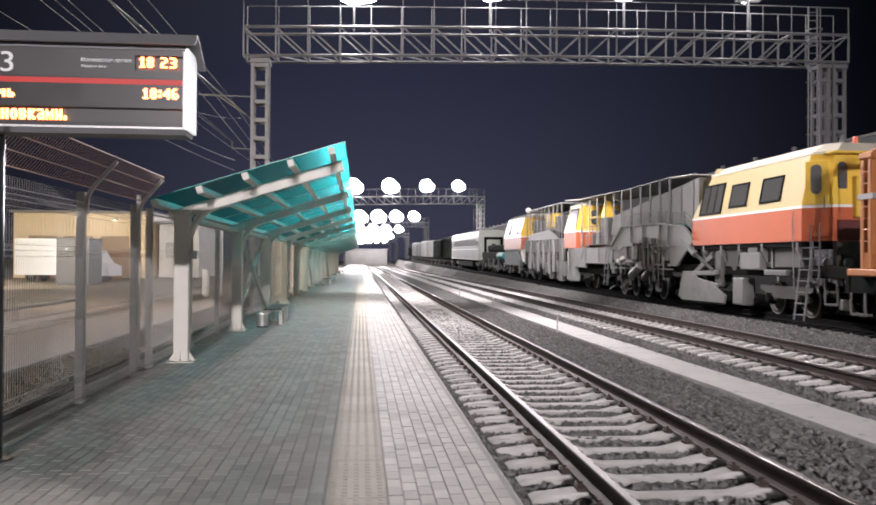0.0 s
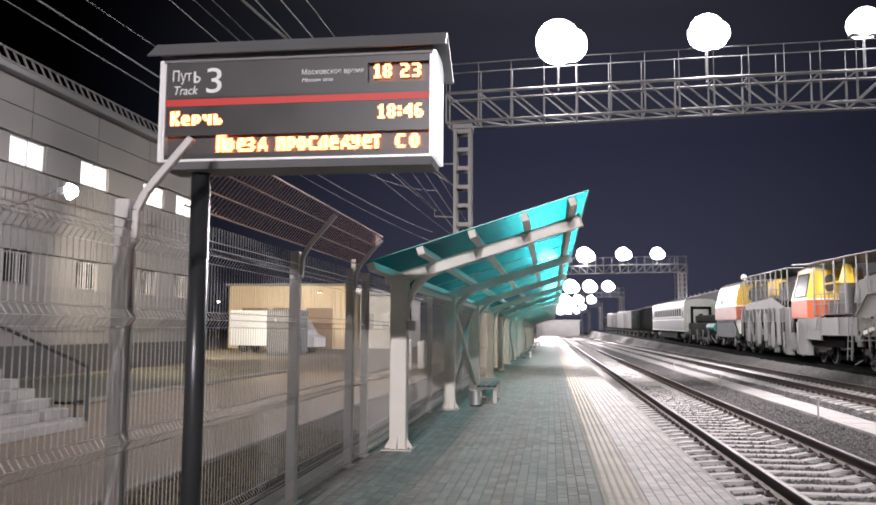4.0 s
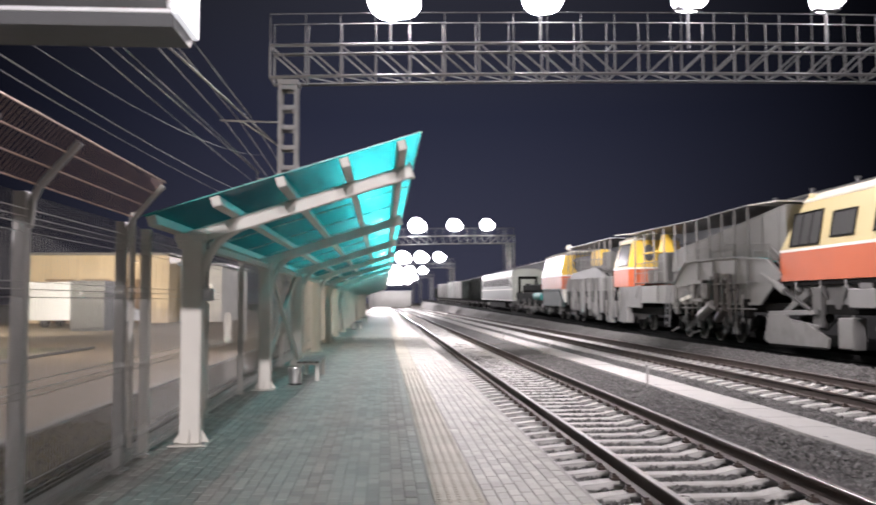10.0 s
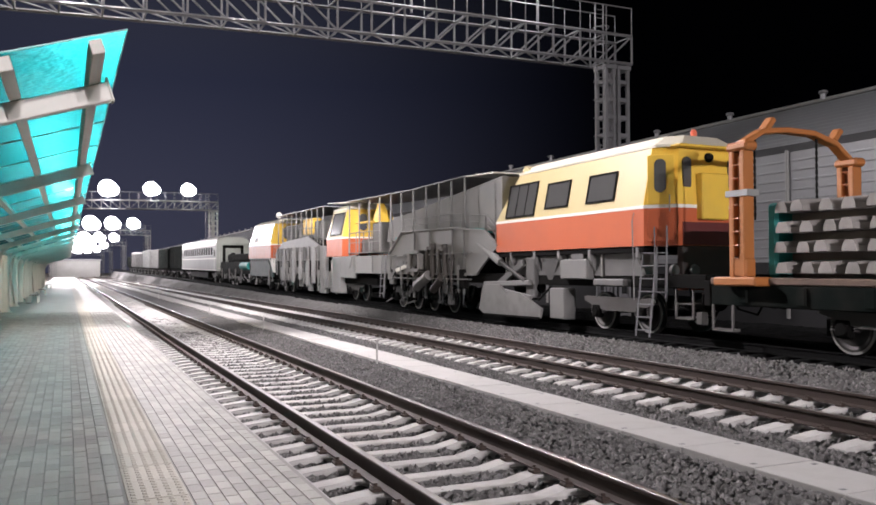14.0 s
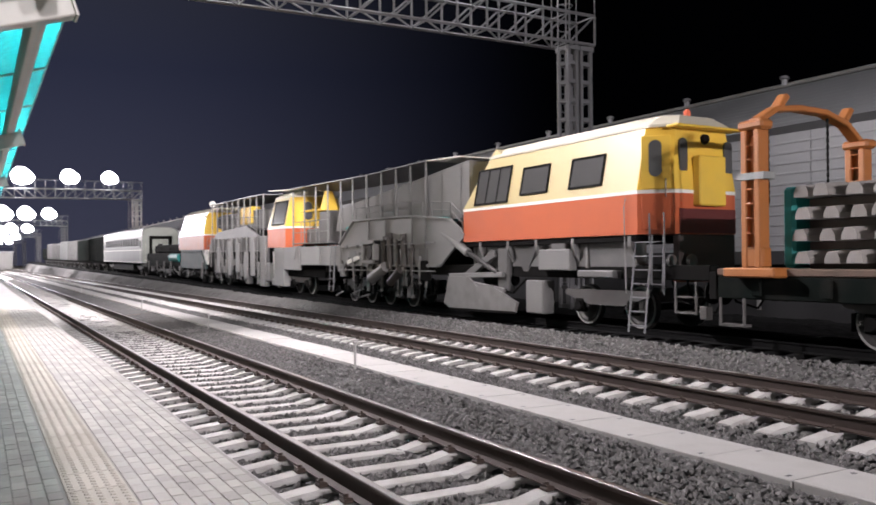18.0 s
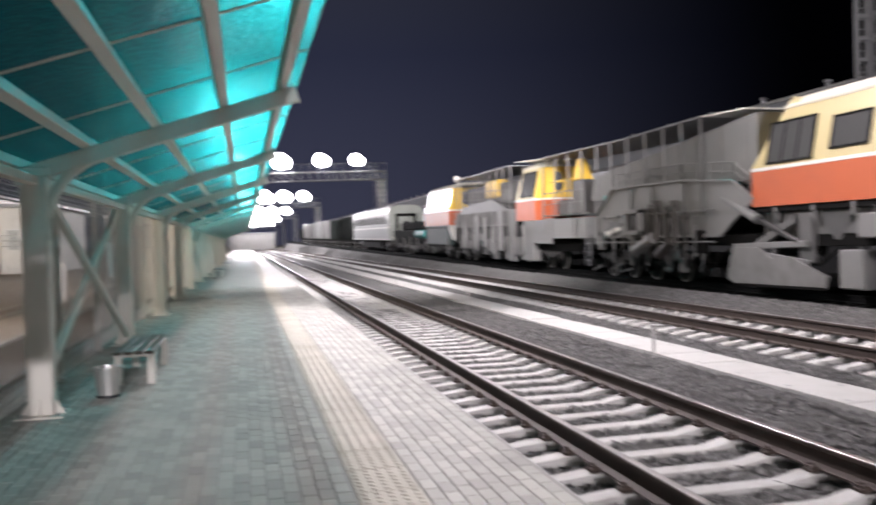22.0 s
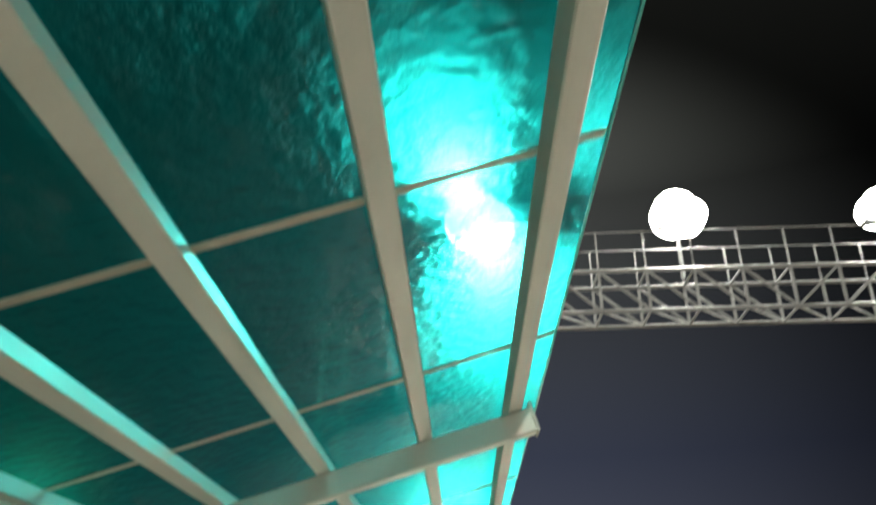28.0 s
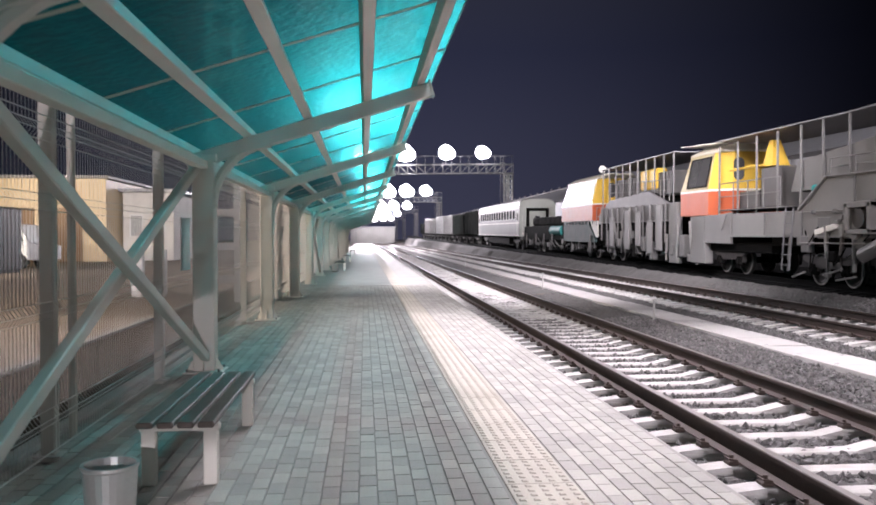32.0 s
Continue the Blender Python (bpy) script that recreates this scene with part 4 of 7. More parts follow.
sign_text("Пут", 0.024, 0.225, 0.085, 0.116, M_WHITE)
bowl = [(0.012 + 0.026 * math.cos(a), 0.0, 0.0195 + 0.0165 * math.sin(a)) for a in (math.pi * (q / 8 - 0.5) for q in range(9))]
part("lettering", B().box(0, -0.002, 0, 0.012, 0.002, 0.0675).tube([(0.004, 0, 0.003)] + bowl + [(0.004, 0, 0.036)], 0.0052, 6), M_WHITE, board, at=(ux(0.107), DY - 0.004, vz(0.212)))
sign_text("Track", 0.032, 0.335, 0.052, 0.145, M_WHITE, shear=0.25)
sign_text("3", 0.158, 0.325, 0.150, 0.092, M_WHITE)
sign_text("Московское время", 0.527, 0.185, 0.040, 0.365, M_WHITE)
sign_text("Moscow time", 0.527, 0.245, 0.022, 0.185, M_WHITE, shear=0.25)
# amber lamps: each character a small matrix of square dots
DOTS = {
    "0": "01110 11011 11011 11011 11011 11011 01110", "1": "00110 01110 00110 00110 00110 00110 01111", "2": "11110 00011 00011 01110 11000 11000 11111",
    "3": "11110 00011 00011 01110 00011 00011 11110", "4": "00011 00111 01111 11011 11111 00011 00011", "6": "01110 11000 11000 11110 11011 11011 01110",
    "8": "01110 11011 11011 01110 11011 11011 01110", ":": "00 11 11 00 11 11 00", ".": "00 00 00 00 00 11 11",
    "К": "11011 11011 11110 11100 11110 11011 11011", "П": "11111 11011 11011 11011 11011 11011 11011",
    "е": "00000 00000 01110 11011 11111 11000 01111", "р": "00000 00000 11110 11011 11011 11110 11000", "ч": "00000 00000 11011 11011 01111 00011 00011",
    "ь": "00000 00000 11000 11000 11110 11011 11110", "о": "00000 00000 01110 11011 11011 11011 01110", "з": "00000 00000 11110 00011 01110 00011 11110",
    "д": "00000 00000 00110 01010 11010 11111 10001", "п": "00000 00000 11111 11011 11011 11011 11011", "с": "00000 00000 01111 11000 11000 11000 01111",
    "л": "00000 00000 00111 01011 11011 11011 11011", "у": "00000 00000 11011 11011 01111 00011 11110", "т": "00000 00000 11111 00110 00110 00110 00110",
    "в": "00000 00000 11110 11011 11110 11011 11110", "м": "00000 00000 10001 11011 11111 10101 10101", "и": "00000 00000 11011 11011 11111 11111 11011",
    "а": "00000 00000 11110 00011 01111 11011 01111", "н": "00000 00000 11011 11011 11111 11011 11011", "к": "00000 00000 11011 11110 11100 11110 11011"}


def dot_glyph(ch, cell, tall=1.12):
    b = B()
    rows_ = DOTS[ch].split()
    for r, line in enumerate(rows_):
        for c, on in enumerate(line):
            if on == "1":
                x, z = c * cell, (len(rows_) - 1 - r) * cell * tall
                b.box(x - cell * 0.06, -0.001, z - cell * 0.06, x + cell * 1.02, 0.002, z + cell * tall)
    return b.mesh("led_character", M_LED)


def led_word(text, u, v, cell, dy, name):
    made, x = [], ux(u)
    for ch in text:
        if ch != " ":
            made.append(tagged(part(name, dot_glyph(ch, cell), None, board, at=(x, DY + dy, vz(v))), kind="stuff"))
        x += cell * (len(DOTS.get(ch, "00000").split()[0]) + 1.15)
    return made


led_word("18", 0.790, 0.225, 0.0102, 0.008, "clock_digit")
led_word("2", 0.895, 0.225, 0.0102, 0.008, "clock_digit")
digit_3 = led_word("3", 0.938, 0.225, 0.0102, 0.010, "clock_digit")[0]
digit_4 = led_word("4", 0.938, 0.225, 0.0102, 0.016, "clock_digit")[0]
led_word("Керчь", 0.020, 0.655, 0.0108, -0.003, "led_letter")
led_word("18:46", 0.808, 0.640, 0.0102, -0.003, "led_letter")
MESSAGE = "Поезд проследует со всеми остановками."
PITCH, SPACE, SPEED, BASE = 0.0643, 0.0486, 0.45, 0.935
glyphs, message_letters = {}, []
for start in (-1.617, 2.105):
    x = start
    for ch in MESSAGE:
        if ch == " ":
            x += SPACE
            continue
        if ch not in glyphs:
            glyphs[ch] = dot_glyph(ch, 0.0107, 1.48)
        ob = tagged(part("moving_letter", glyphs[ch], None, board, at=(DX0, DY + 0.012, vz(BASE))), kind="stuff")
        message_letters.append((ob, x))
        x += PITCH

# ---------------------------------------------------------------- overhead cables
M_CABLE = material("cable_grey", (0.15, 0.15, 0.155), 0.5, 0.3)


def cable(points, r, label="thin overhead cable strung along the tracks"):
    solo("overhead_cable", B().tube(points, r, 5), M_CABLE, label, "cable", group="overhead cables")


# free cables over the yard, sagging between far poles
for cx, z0, sag, low_y, r in ((-13.45, 8.0, 0.00065, 18, 0.020), (-13.45, 7.6, 0.0005, 18, 0.014), (-12.95, 8.3, 0.0016, 15, 0.010), (-11.2, 8.3, 0.0003, 16, 0.010)):
    cable([(cx, y, z0 + sag * (y - low_y) ** 2) for y in range(-24, 73, 6)], r)
# cables made fast to the arms of the gantry
for xa, xb, r in ((-9.42, -9.02, 0.013), (-8.9, -8.5, 0.012), (-8.38, -8.0, 0.011)):
    cable([(xa - 0.6, -30, 8.6), (xa - 0.25, -6, 8.25), (xa, 18, 8.28), (xb, 34, 7.98), (xb - 0.3, 60, 7.5), (xb - 0.5, 90, 7.5), (xb, 122, 7.98)], r)
cable([(-14.5, -12.5, 10.5), (-9.8, 17.5, 8.3), (-7.15, 34, 7.1)], 0.030, "thick twisted cable led down to the gantry column")
cable([(-10.2, 10, 7.75), (-9.0, 22, 6.8), (-7.8, 34, 6.1)], 0.010, "thin cable led to the lower arm of the gantry")
cable([(-9.7, 10, 7.65), (-8.7, 22, 6.75), (-7.75, 34, 6.1)], 0.008, "thin cable led to the lower arm of the gantry")

# ---------------------------------------------------------------- station building behind the yard
M_FACADE = material("white_facade_panel", (0.225, 0.216, 0.207), 0.6, spread=0.14, scale=0.6, fine=30, dirt=0.25, dirt_colour=(0.35, 0.34, 0.32), dirt_scale=0.4, island=True)
M_BAND = material("grey_facade_band", (0.26, 0.25, 0.24), 0.6, spread=0.12, scale=1, fine=30)
M_ROOF = material("grey_roof_metal", (0.25, 0.25, 0.26), 0.5, 0.4, spread=0.15, scale=1)
M_WLIT = glow("lit_window", (1.0, 0.98, 0.95), 1.6)
M_WDARK = glass_material("dark_window", (0.015, 0.016, 0.018))
M_FRAME = material("window_frame_white", (0.7, 0.7, 0.7), 0.4)
house = thing("station_building", "long pale two-storey station building with a row of lit windows", "building", (-20.0, 0, -0.03))
HX, HY0, HY1 = 0.0, -12.0, 40.2
part("wall", B().box(-12, HY0, 0, -0.25, HY1, 9.4), M_BAND, house)
upper, lower = (6.70, 7.58), (2.95, 3.95)
win_y = [26.05 + 3.9 * k for k in range(-9, 2)] + [34.5, 37.5]
for z0, z1 in ((0.0, 1.45), (1.47, 2.93), (4.0, 5.3), (5.32, 6.62), (7.66, 8.5), (8.52, 9.4)):
    y = HY0
    while y < HY1 - 0.1:
        y2 = min(y + 3.9, HY1)
        part("facade_panel", B().box(-0.25, y + 0.012, z0, 0.0, y2 - 0.012, z1, 0.008), M_FACADE, house)
        y = y2
for (z0, z1), glassmat in ((upper, M_WLIT), (lower, M_WDARK)):
    for wy, after in zip(win_y, win_y[1:] + [HY1]):
        wide, trim = (1.75, M_FRAME) if glassmat is M_WLIT else (1.25, M_BAND)
        w = part("window", B().box(-0.16, wy, z0 + 0.05, -0.13, wy + wide, z1 - 0.05), glassmat, house, "lit window" if glassmat is M_WLIT else "dark barred window")
        fr = B()
        for q in (wy - 0.03, wy + wide / 2 - 0.03, wy + wide - 0.03):
            fr.box(-0.2, q, z0, -0.10, q + 0.06, z1)
        fr.box(-0.2, wy, z0, -0.10, wy + wide, z0 + 0.05).box(-0.2, wy, z1 - 0.05, -0.10, wy + wide, z1)
        part("window_frame", fr, trim, w)
        if trim is M_BAND:
            bars = B()
            for k in range(1, 8):
                bars.box(-0.095, wy + wide * k / 8 - 0.008, z0 + 0.03, -0.08, wy + wide * k / 8 + 0.008, z1 - 0.03)
            tagged(part("window_grille", bars, M_FRAME, w), kind="stuff")
        part("pier", B().box(-0.24, wy + wide + 0.05, z0 - 0.02, -0.03, after - 0.05, z1 + 0.02, 0.01), M_BAND, house)
part("roof", B().box(-12.3, HY0 - 0.3, 9.41, 0.35, HY1 + 0.3, 9.62, 0.02), M_ROOF, house)
guard = B()
y = HY0
while y < HY1:
    guard.bar((0.32, y, 9.6), (0.05, y, 10.15), 0.05, 0.05)
    y += 0.45
guard.bar((0.32, HY0, 9.66), (0.32, HY1, 9.66), 0.05, 0.05).bar((0.05, HY0, 10.15), (0.05, HY1, 10.15), 0.05, 0.05)
part("roof_guard", guard, M_FACADE, house, "slatted snow guard along the eaves")
wl_ = part("wall_lamp", B().box(1.62, 25.95, 5.66, 1.95, 26.25, 5.86, 0.02).bar((0.0, 26.1, 5.3), (1.7, 26.1, 5.8), 0.05, 0.05), M_HOUSING, house)
part("lamp_glass", B().lathe([(0.001, 0.24), (0.16, 0.20), (0.26, 0.0)], (1.955, 26.1, 5.74), "x", 14), M_LENS, wl_)
part("plinth", B().box(-0.2, HY0, -0.1, 0.05, HY1 + 0.02, 1.0, 0.01), material("dark_plinth_tile", (0.05, 0.047, 0.043), 0.6, spread=0.3, scale=2, fine=30, bump=0.1), house, "dark tiled plinth")
M_STEP = material("dark_step_tile", (0.27, 0.26, 0.25), 0.6, spread=0.2, scale=2, fine=40, bump=0.15, dirt=0.3, dirt_colour=(0.15, 0.14, 0.13))
stairs = thing("entrance_steps", "concrete entrance steps with a dark handrail by the station building", "steps", (-13.2, 15.4, -0.03))
part("landing", B().box(-6.8, -6.0, 0.0, -0.002, 0.0, 0.9, 0.01), M_CONC, stairs)
for k in range(6):
    part("step", B().box(0.0, -6.0, 0.15 * (5 - k), 0.3 * (k + 1) + 0.6, 0.0, 0.15 * (6 - k), 0.01), M_STEP, stairs)
part("handrail", B().tube([(0.2, 0.0, 1.85), (2.4, 0.0, 0.95), (2.4, 0.0, 0.1)], 0.03, 8), M_DARKPOLE, stairs)
for k in range(6):
    part("baluster", B().tube([(0.3 + 0.38 * k, 0.0, 0.1), (0.3 + 0.38 * k, 0.0, 1.82 - 0.155 * k)], 0.014, 6), M_DARKPOLE, stairs)

# ---------------------------------------------------------------- yard: lawn, kerbs, truck, sheds
M_GRASS = material("dry_lawn", (0.046, 0.044, 0.024), 0.9, spread=0.4, scale=2, fine=60, bump=0.8)
solo("lawn", B().box(-18.6, 19.0, -0.05, -13.2, 33.0, 0.02, 0.02), M_GRASS, "strip of short dull grass in the yard", "lawn", kind="structure")
M_KERB = material("dirty_kerb_concrete", (0.15, 0.138, 0.118), 0.85, spread=0.3, scale=2, fine=50, bump=0.3, dirt=0.5, dirt_colour=(0.07, 0.06, 0.05))
kerb = thing("yard_kerb", "dirty grey concrete kerb round the lawn", "kerb", (-13.1, 19, -0.03), kind="structure")
for k in range(14):
    part("kerb_stone", B().box(-0.08, k + 0.005, 0.0, 0.08, k + 0.995, 0.10, 0.015), M_KERB, kerb)
bedk = thing("path_kerb", "dirty grey concrete kerb along a dark planting bed behind the fence", "kerb", (-7.36, 0, -0.03), kind="structure")
for k in range(45):
    part("kerb_stone", B().box(-0.06, 2.0 * k - 20 + 0.006, 0.0, 0.06, 2.0 * k - 18 - 0.006, 0.10, 0.012), M_KERB, bedk)
M_SOIL = material("dark_garden_soil", (0.045, 0.035, 0.026), 0.95, spread=0.5, scale=4, fine=40, bump=1.0, spec=0.1)
solo("planting_bed", B().box(-7.29, -20, -0.2, -6.03, 70, 0.03, 0.01), M_SOIL, "dark bare planting bed behind the fence", "soil", kind="structure")
M_PLANT = material("dry_bed_plants", (0.105, 0.088, 0.045), 0.8, spread=0.5, scale=3, spec=0.2, island=True)
rng_bed = random.Random(77)
blades = B()
for k in range(4200):
    x, y = rng_bed.uniform(-7.2, -6.12), 3.0 + 12.0 * rng_bed.random()
    h, a, w = rng_bed.uniform(0.03, 0.085), rng_bed.uniform(0, 2 * math.pi), rng_bed.uniform(0.004, 0.009)
    dx, dy, tip = math.cos(a), math.sin(a), rng_bed.uniform(0.4, 1.1)
    blades.add([(x - dy * w, y + dx * w, 0.02), (x + dy * w, y - dx * w, 0.02), (x + dx * h * tip * 0.4, y + dy * h * tip * 0.4, 0.02 + h * 0.8), (x + dx * h * tip, y + dy * h * tip, 0.02 + h)],
               [(0, 1, 2), (2, 1, 3)])
solo("bed_plants", blades, M_PLANT, "low dry grass and weeds on the planting bed", "weeds", kind="stuff")
cabn = thing("utility_cabinet", "small white metal utility cabinet standing in the yard", "cabinet", (-9.25, 36.4, -0.03), group="utility cabinets")
part("body", B().box(-0.14, -0.12, 0.06, 0.14, 0.12, 1.15, 0.015), M_BOX, cabn)
part("foot", B().box(-0.12, -0.1, 0.0, 0.12, 0.1, 0.06), M_CONC, cabn)
part("door", B().box(-0.12, -0.135, 0.15, 0.12, -0.121, 1.08, 0.004), M_BOX, cabn)
copy_thing(cabn, pose(-8.72, 36.4, -0.03))
M_VANW = material("white_vehicle_paint", (0.84, 0.84, 0.83), 0.35, spread=0.05, scale=2)
M_VANG = material("dark_grey_sheet", (0.022, 0.022, 0.023), 0.5, spread=0.12, scale=2, dirt=0.2)
M_TYRE = material("tyre_rubber", (0.02, 0.02, 0.02), 0.85, spread=0.2)
truck = thing("delivery_truck", "white box truck parked in front of the yellow warehouse", "truck", (-25.1, 58.2, -0.03))
truck.rotation_euler = (0, 0, radians(-8.0))
part("box_body", B().box(0, -1.15, 0.45, 4.1, 1.15, 2.82, 0.03), M_VANW, truck)
part("rear_door", B().box(-0.05, -1.13, 0.48, -0.01, -0.01, 2.76, 0.01), M_VANW, truck)
part("rear_door", B().box(-0.05, 0.01, 0.48, -0.01, 1.13, 2.76, 0.01), M_VANW, truck)
part("chassis", B().box(-0.1, -0.4, 0.5, 5.3, 0.4, 0.74), M_DARKPOLE, truck)
cabp = [(4.15, 0.4), (6.2, 0.4), (6.2, 1.05), (5.65, 1.25), (5.1, 2.1), (4.15, 2.15)]
part("cab", B().add([(x, -0.95, z) for x, z in cabp] + [(x, 0.95, z) for x, z in cabp], [(0, 1, 2, 3, 4, 5), (11, 10, 9, 8, 7, 6)] + [(i, (i + 1) % 6, 6 + (i + 1) % 6, 6 + i) for i in range(6)]), M_VANW, truck)
for s in (-0.957, 0.953):
    part("side_window", B().add([(x, s + d, z) for d in (0, 0.004) for x, z in ((4.4, 1.3), (5.4, 1.3), (5.02, 1.98), (4.4, 1.98))], [(0, 1, 2, 3), (7, 6, 5, 4), (0, 4, 5, 1), (1, 5, 6, 2), (2, 6, 7, 3), (3, 7, 4, 0)]), M_WDARK, truck)
for wx in (0.9, 5.2):
    for s in (-0.95, 0.75):
        wh = part("wheel", B().lathe([(0.12, 0.0), (0.34, 0.0), (0.36, 0.05), (0.36, 0.15), (0.34, 0.2), (0.12, 0.2)], (wx, s, 0.36), "y", 18), M_TYRE, truck)
        part("rim", B().lathe([(0.001, 0.02), (0.2, 0.02), (0.22, 0.1), (0.2, 0.18), (0.001, 0.18)], (wx, s, 0.36), "y", 14), M_STEEL, wh)
for s in (-0.7, 0.55):
    part("tail_light", B().box(-0.07, s, 0.62, -0.05, s + 0.15, 0.7), material("tail_red", (0.4, 0.02, 0.02), 0.3), truck)
kiosk = thing("equipment_kiosk", "dark grey metal equipment kiosk standing before the truck", "kiosk", (-20.15, 50.0, -0.03))
part("body", B().box(0.0, 0.0, 0.12, 1.8, 2.4, 2.66, 0.02), M_VANG, kiosk)
part("plinth", B().box(0.06, 0.06, 0.0, 1.74, 2.34, 0.118), M_DARKPOLE, kiosk)
part("roof", B().box(-0.05, -0.05, 2.662, 1.85, 2.45, 2.72, 0.01), M_VANG, kiosk)
kd = part("door", B().box(0.10, -0.03, 0.2, 1.70, -0.002, 2.58, 0.008), M_VANG, kiosk)
part("door_mark", B().prism([(0.52, 1.98), (0.66, 2.06), (0.52, 2.16)], "y", -0.036, -0.031), M_FRAME, kd, "small white mark")
part("door_handle", B().tube([(1.42, -0.06, 1.1), (1.42, -0.06, 1.35)], 0.015, 6), M_STEEL, kd)
M_YELLOW = material("yellow_cladding", (0.66, 0.53, 0.34), 0.5, spread=0.08, scale=1, fine=20)
M_BROWN = material("brown_door", (0.25, 0.16, 0.09), 0.6, spread=0.1)


def corrugated(x0, x1, y, z0, z1, pitch=0.25, depth=0.05):
    """Ribbed sheet facing -y."""
    pts, x, up = [], x0, False
    while x < x1:
        pts += [(x, y - (depth if up else 0)), (min(x + pitch * 0.45, x1), y - (depth if up else 0))]
        x += pitch * 0.5
        up = not up
    n = len(pts)
    return B().add([(a, b, z0) for a, b in pts] + [(a, b, z1) for a, b in pts] + [(a, y + 0.1, z0) for a, b in pts] + [(a, y + 0.1, z1) for a, b in pts],
                   [(i, i + 1, n + i + 1, n + i) for i in range(n - 1)] + [(n + i, n + i + 1, 3 * n + i + 1, 3 * n + i) for i in range(n - 1)])


shed = thing("yellow_warehouse", "warm-lit yellow ribbed metal warehouse across the yard", "warehouse", (0, 68, -0.03))
part("front_wall", corrugated(-29.8, -19.6, 0, 0, 5.1), M_YELLOW, shed)
part("shell", B().box(-29.8, 0.12, 0, -19.6, 14, 5.05), M_YELLOW, shed)
part("roof", B().box(-30.1, -0.25, 5.11, -19.4, 14.2, 5.3, 0.03), M_FACADE, shed)
for dx in (-28.6, -26.0, -23.2):
    part("door", B().box(dx, -0.12, 0.0, dx + 2.2, -0.06, 3.3, 0.01), M_BROWN, shed)
# lamp added to the warehouse front, where no fitting is known
added_wlamp = part("wall_lamp", B().box(-22.2, -0.45, 4.55, -21.9, -0.06, 4.7, 0.01), M_HOUSING, shed)
part("lamp_glass", B().box(-22.18, -0.43, 4.525, -21.92, -0.1, 4.545), glow("warm_lamp_glass", (1.0, 0.85, 0.6), 5), added_wlamp)
M_WDIM = material("grey_window", (0.30, 0.30, 0.29), 0.25, spread=0.1)
annex = thing("white_annex", "white annex with small windows beside the yellow warehouse", "annex", (-19.3, 70.5, -0.03))
part("wall", B().box(0, 0, 0, 3.2, 12, 4.4, 0.02), material("annex_render", (0.62, 0.60, 0.55), 0.7, spread=0.1, scale=1, dirt=0.2), annex)
part("roof", B().box(-0.2, -0.3, 4.41, 3.5, 12.2, 4.65, 0.03), M_ROOF, annex)
for k in range(2):
    w = part("window", B().box(0.5 + 1.4 * k, -0.06, 1.6, 1.2 + 1.4 * k, -0.03, 2.9), M_WDIM, annex)
    part("window_frame", B().box(0.44 + 1.4 * k, -0.05, 1.54, 0.5 + 1.4 * k, -0.01, 2.96).box(1.2 + 1.4 * k, -0.05, 1.54, 1.26 + 1.4 * k, -0.01, 2.96).box(0.5 + 1.4 * k, -0.05, 2.9, 1.2 + 1.4 * k, -0.01, 2.96), M_FRAME, w)
# a lamp post in the yard, the lamps' light, and a warehouse fill light
post = thing("yard_lamp_post", "slim lamp post with a small lit lantern in the yard", "lamp post", (-31.5, 70.0, -0.03))
part("mast", B().tube([(0, 0, 0), (0, 0, 3.7)], 0.05, 8), M_DARKPOLE, post)
lan = part("lantern", B().box(-0.14, -0.35, 3.92, 0.14, 0.05, 4.02, 0.02), M_HOUSING, post)
part("lamp_glass", B().box(-0.10, -0.30, 3.80, 0.10, -0.02, 3.918, 0.02), glow("warm_lantern_glass", (1.0, 0.92, 0.78), 8), lan)
end_lamp = part("wall_lamp", B().box(-1.5, HY1 + 0.002, 4.3, -1.2, HY1 + 0.35, 4.45, 0.02), M_HOUSING, house)
part("lamp_glass", B().box(-1.48, HY1 + 0.03, 4.26, -1.22, HY1 + 0.33, 4.296), bpy.data.materials["warm_lamp_glass"], end_lamp)
lamp("end_wall_lamp", (-21.35, HY1 + 0.5, 4.1), 11000, (1.0, 0.90, 0.74), 0.15, aim=(-22.0, 58.0, 1.3), spread=110)
lamp("yard_lamp", (-17.75, 26.1, 5.7), 10500, (1.0, 0.85, 0.68), 0.2, aim=(-11.5, 40.0, 0.0), spread=135)
# fill light without a fitting, added to brighten the warehouse front
lamp("shed_lamp", (-25.6, 58.0, 5.1), 1500, (1.0, 0.84, 0.60), 0.3)


# ---------------------------------------------------------------- work train on the third track
M_YEL = material("yellow_machine_paint", (0.80, 0.52, 0.07), 0.38, spread=0.06, scale=2, fine=40, dirt=0.25, dirt_colour=(0.45, 0.33, 0.12), bump=0.03)
M_ORG = material("orange_red_paint", (0.50, 0.112, 0.042), 0.42, spread=0.07, scale=2, fine=40, dirt=0.25, dirt_colour=(0.32, 0.09, 0.05), bump=0.03)
# the yellow paint again, paled for the strong lamplight on the cab sides
M_YEL_LIT = material("yellow_paint_lit", (0.52, 0.43, 0.215), 0.4, spread=0.06, scale=2, fine=40, dirt=0.25, dirt_colour=(0.5, 0.42, 0.24), bump=0.03)
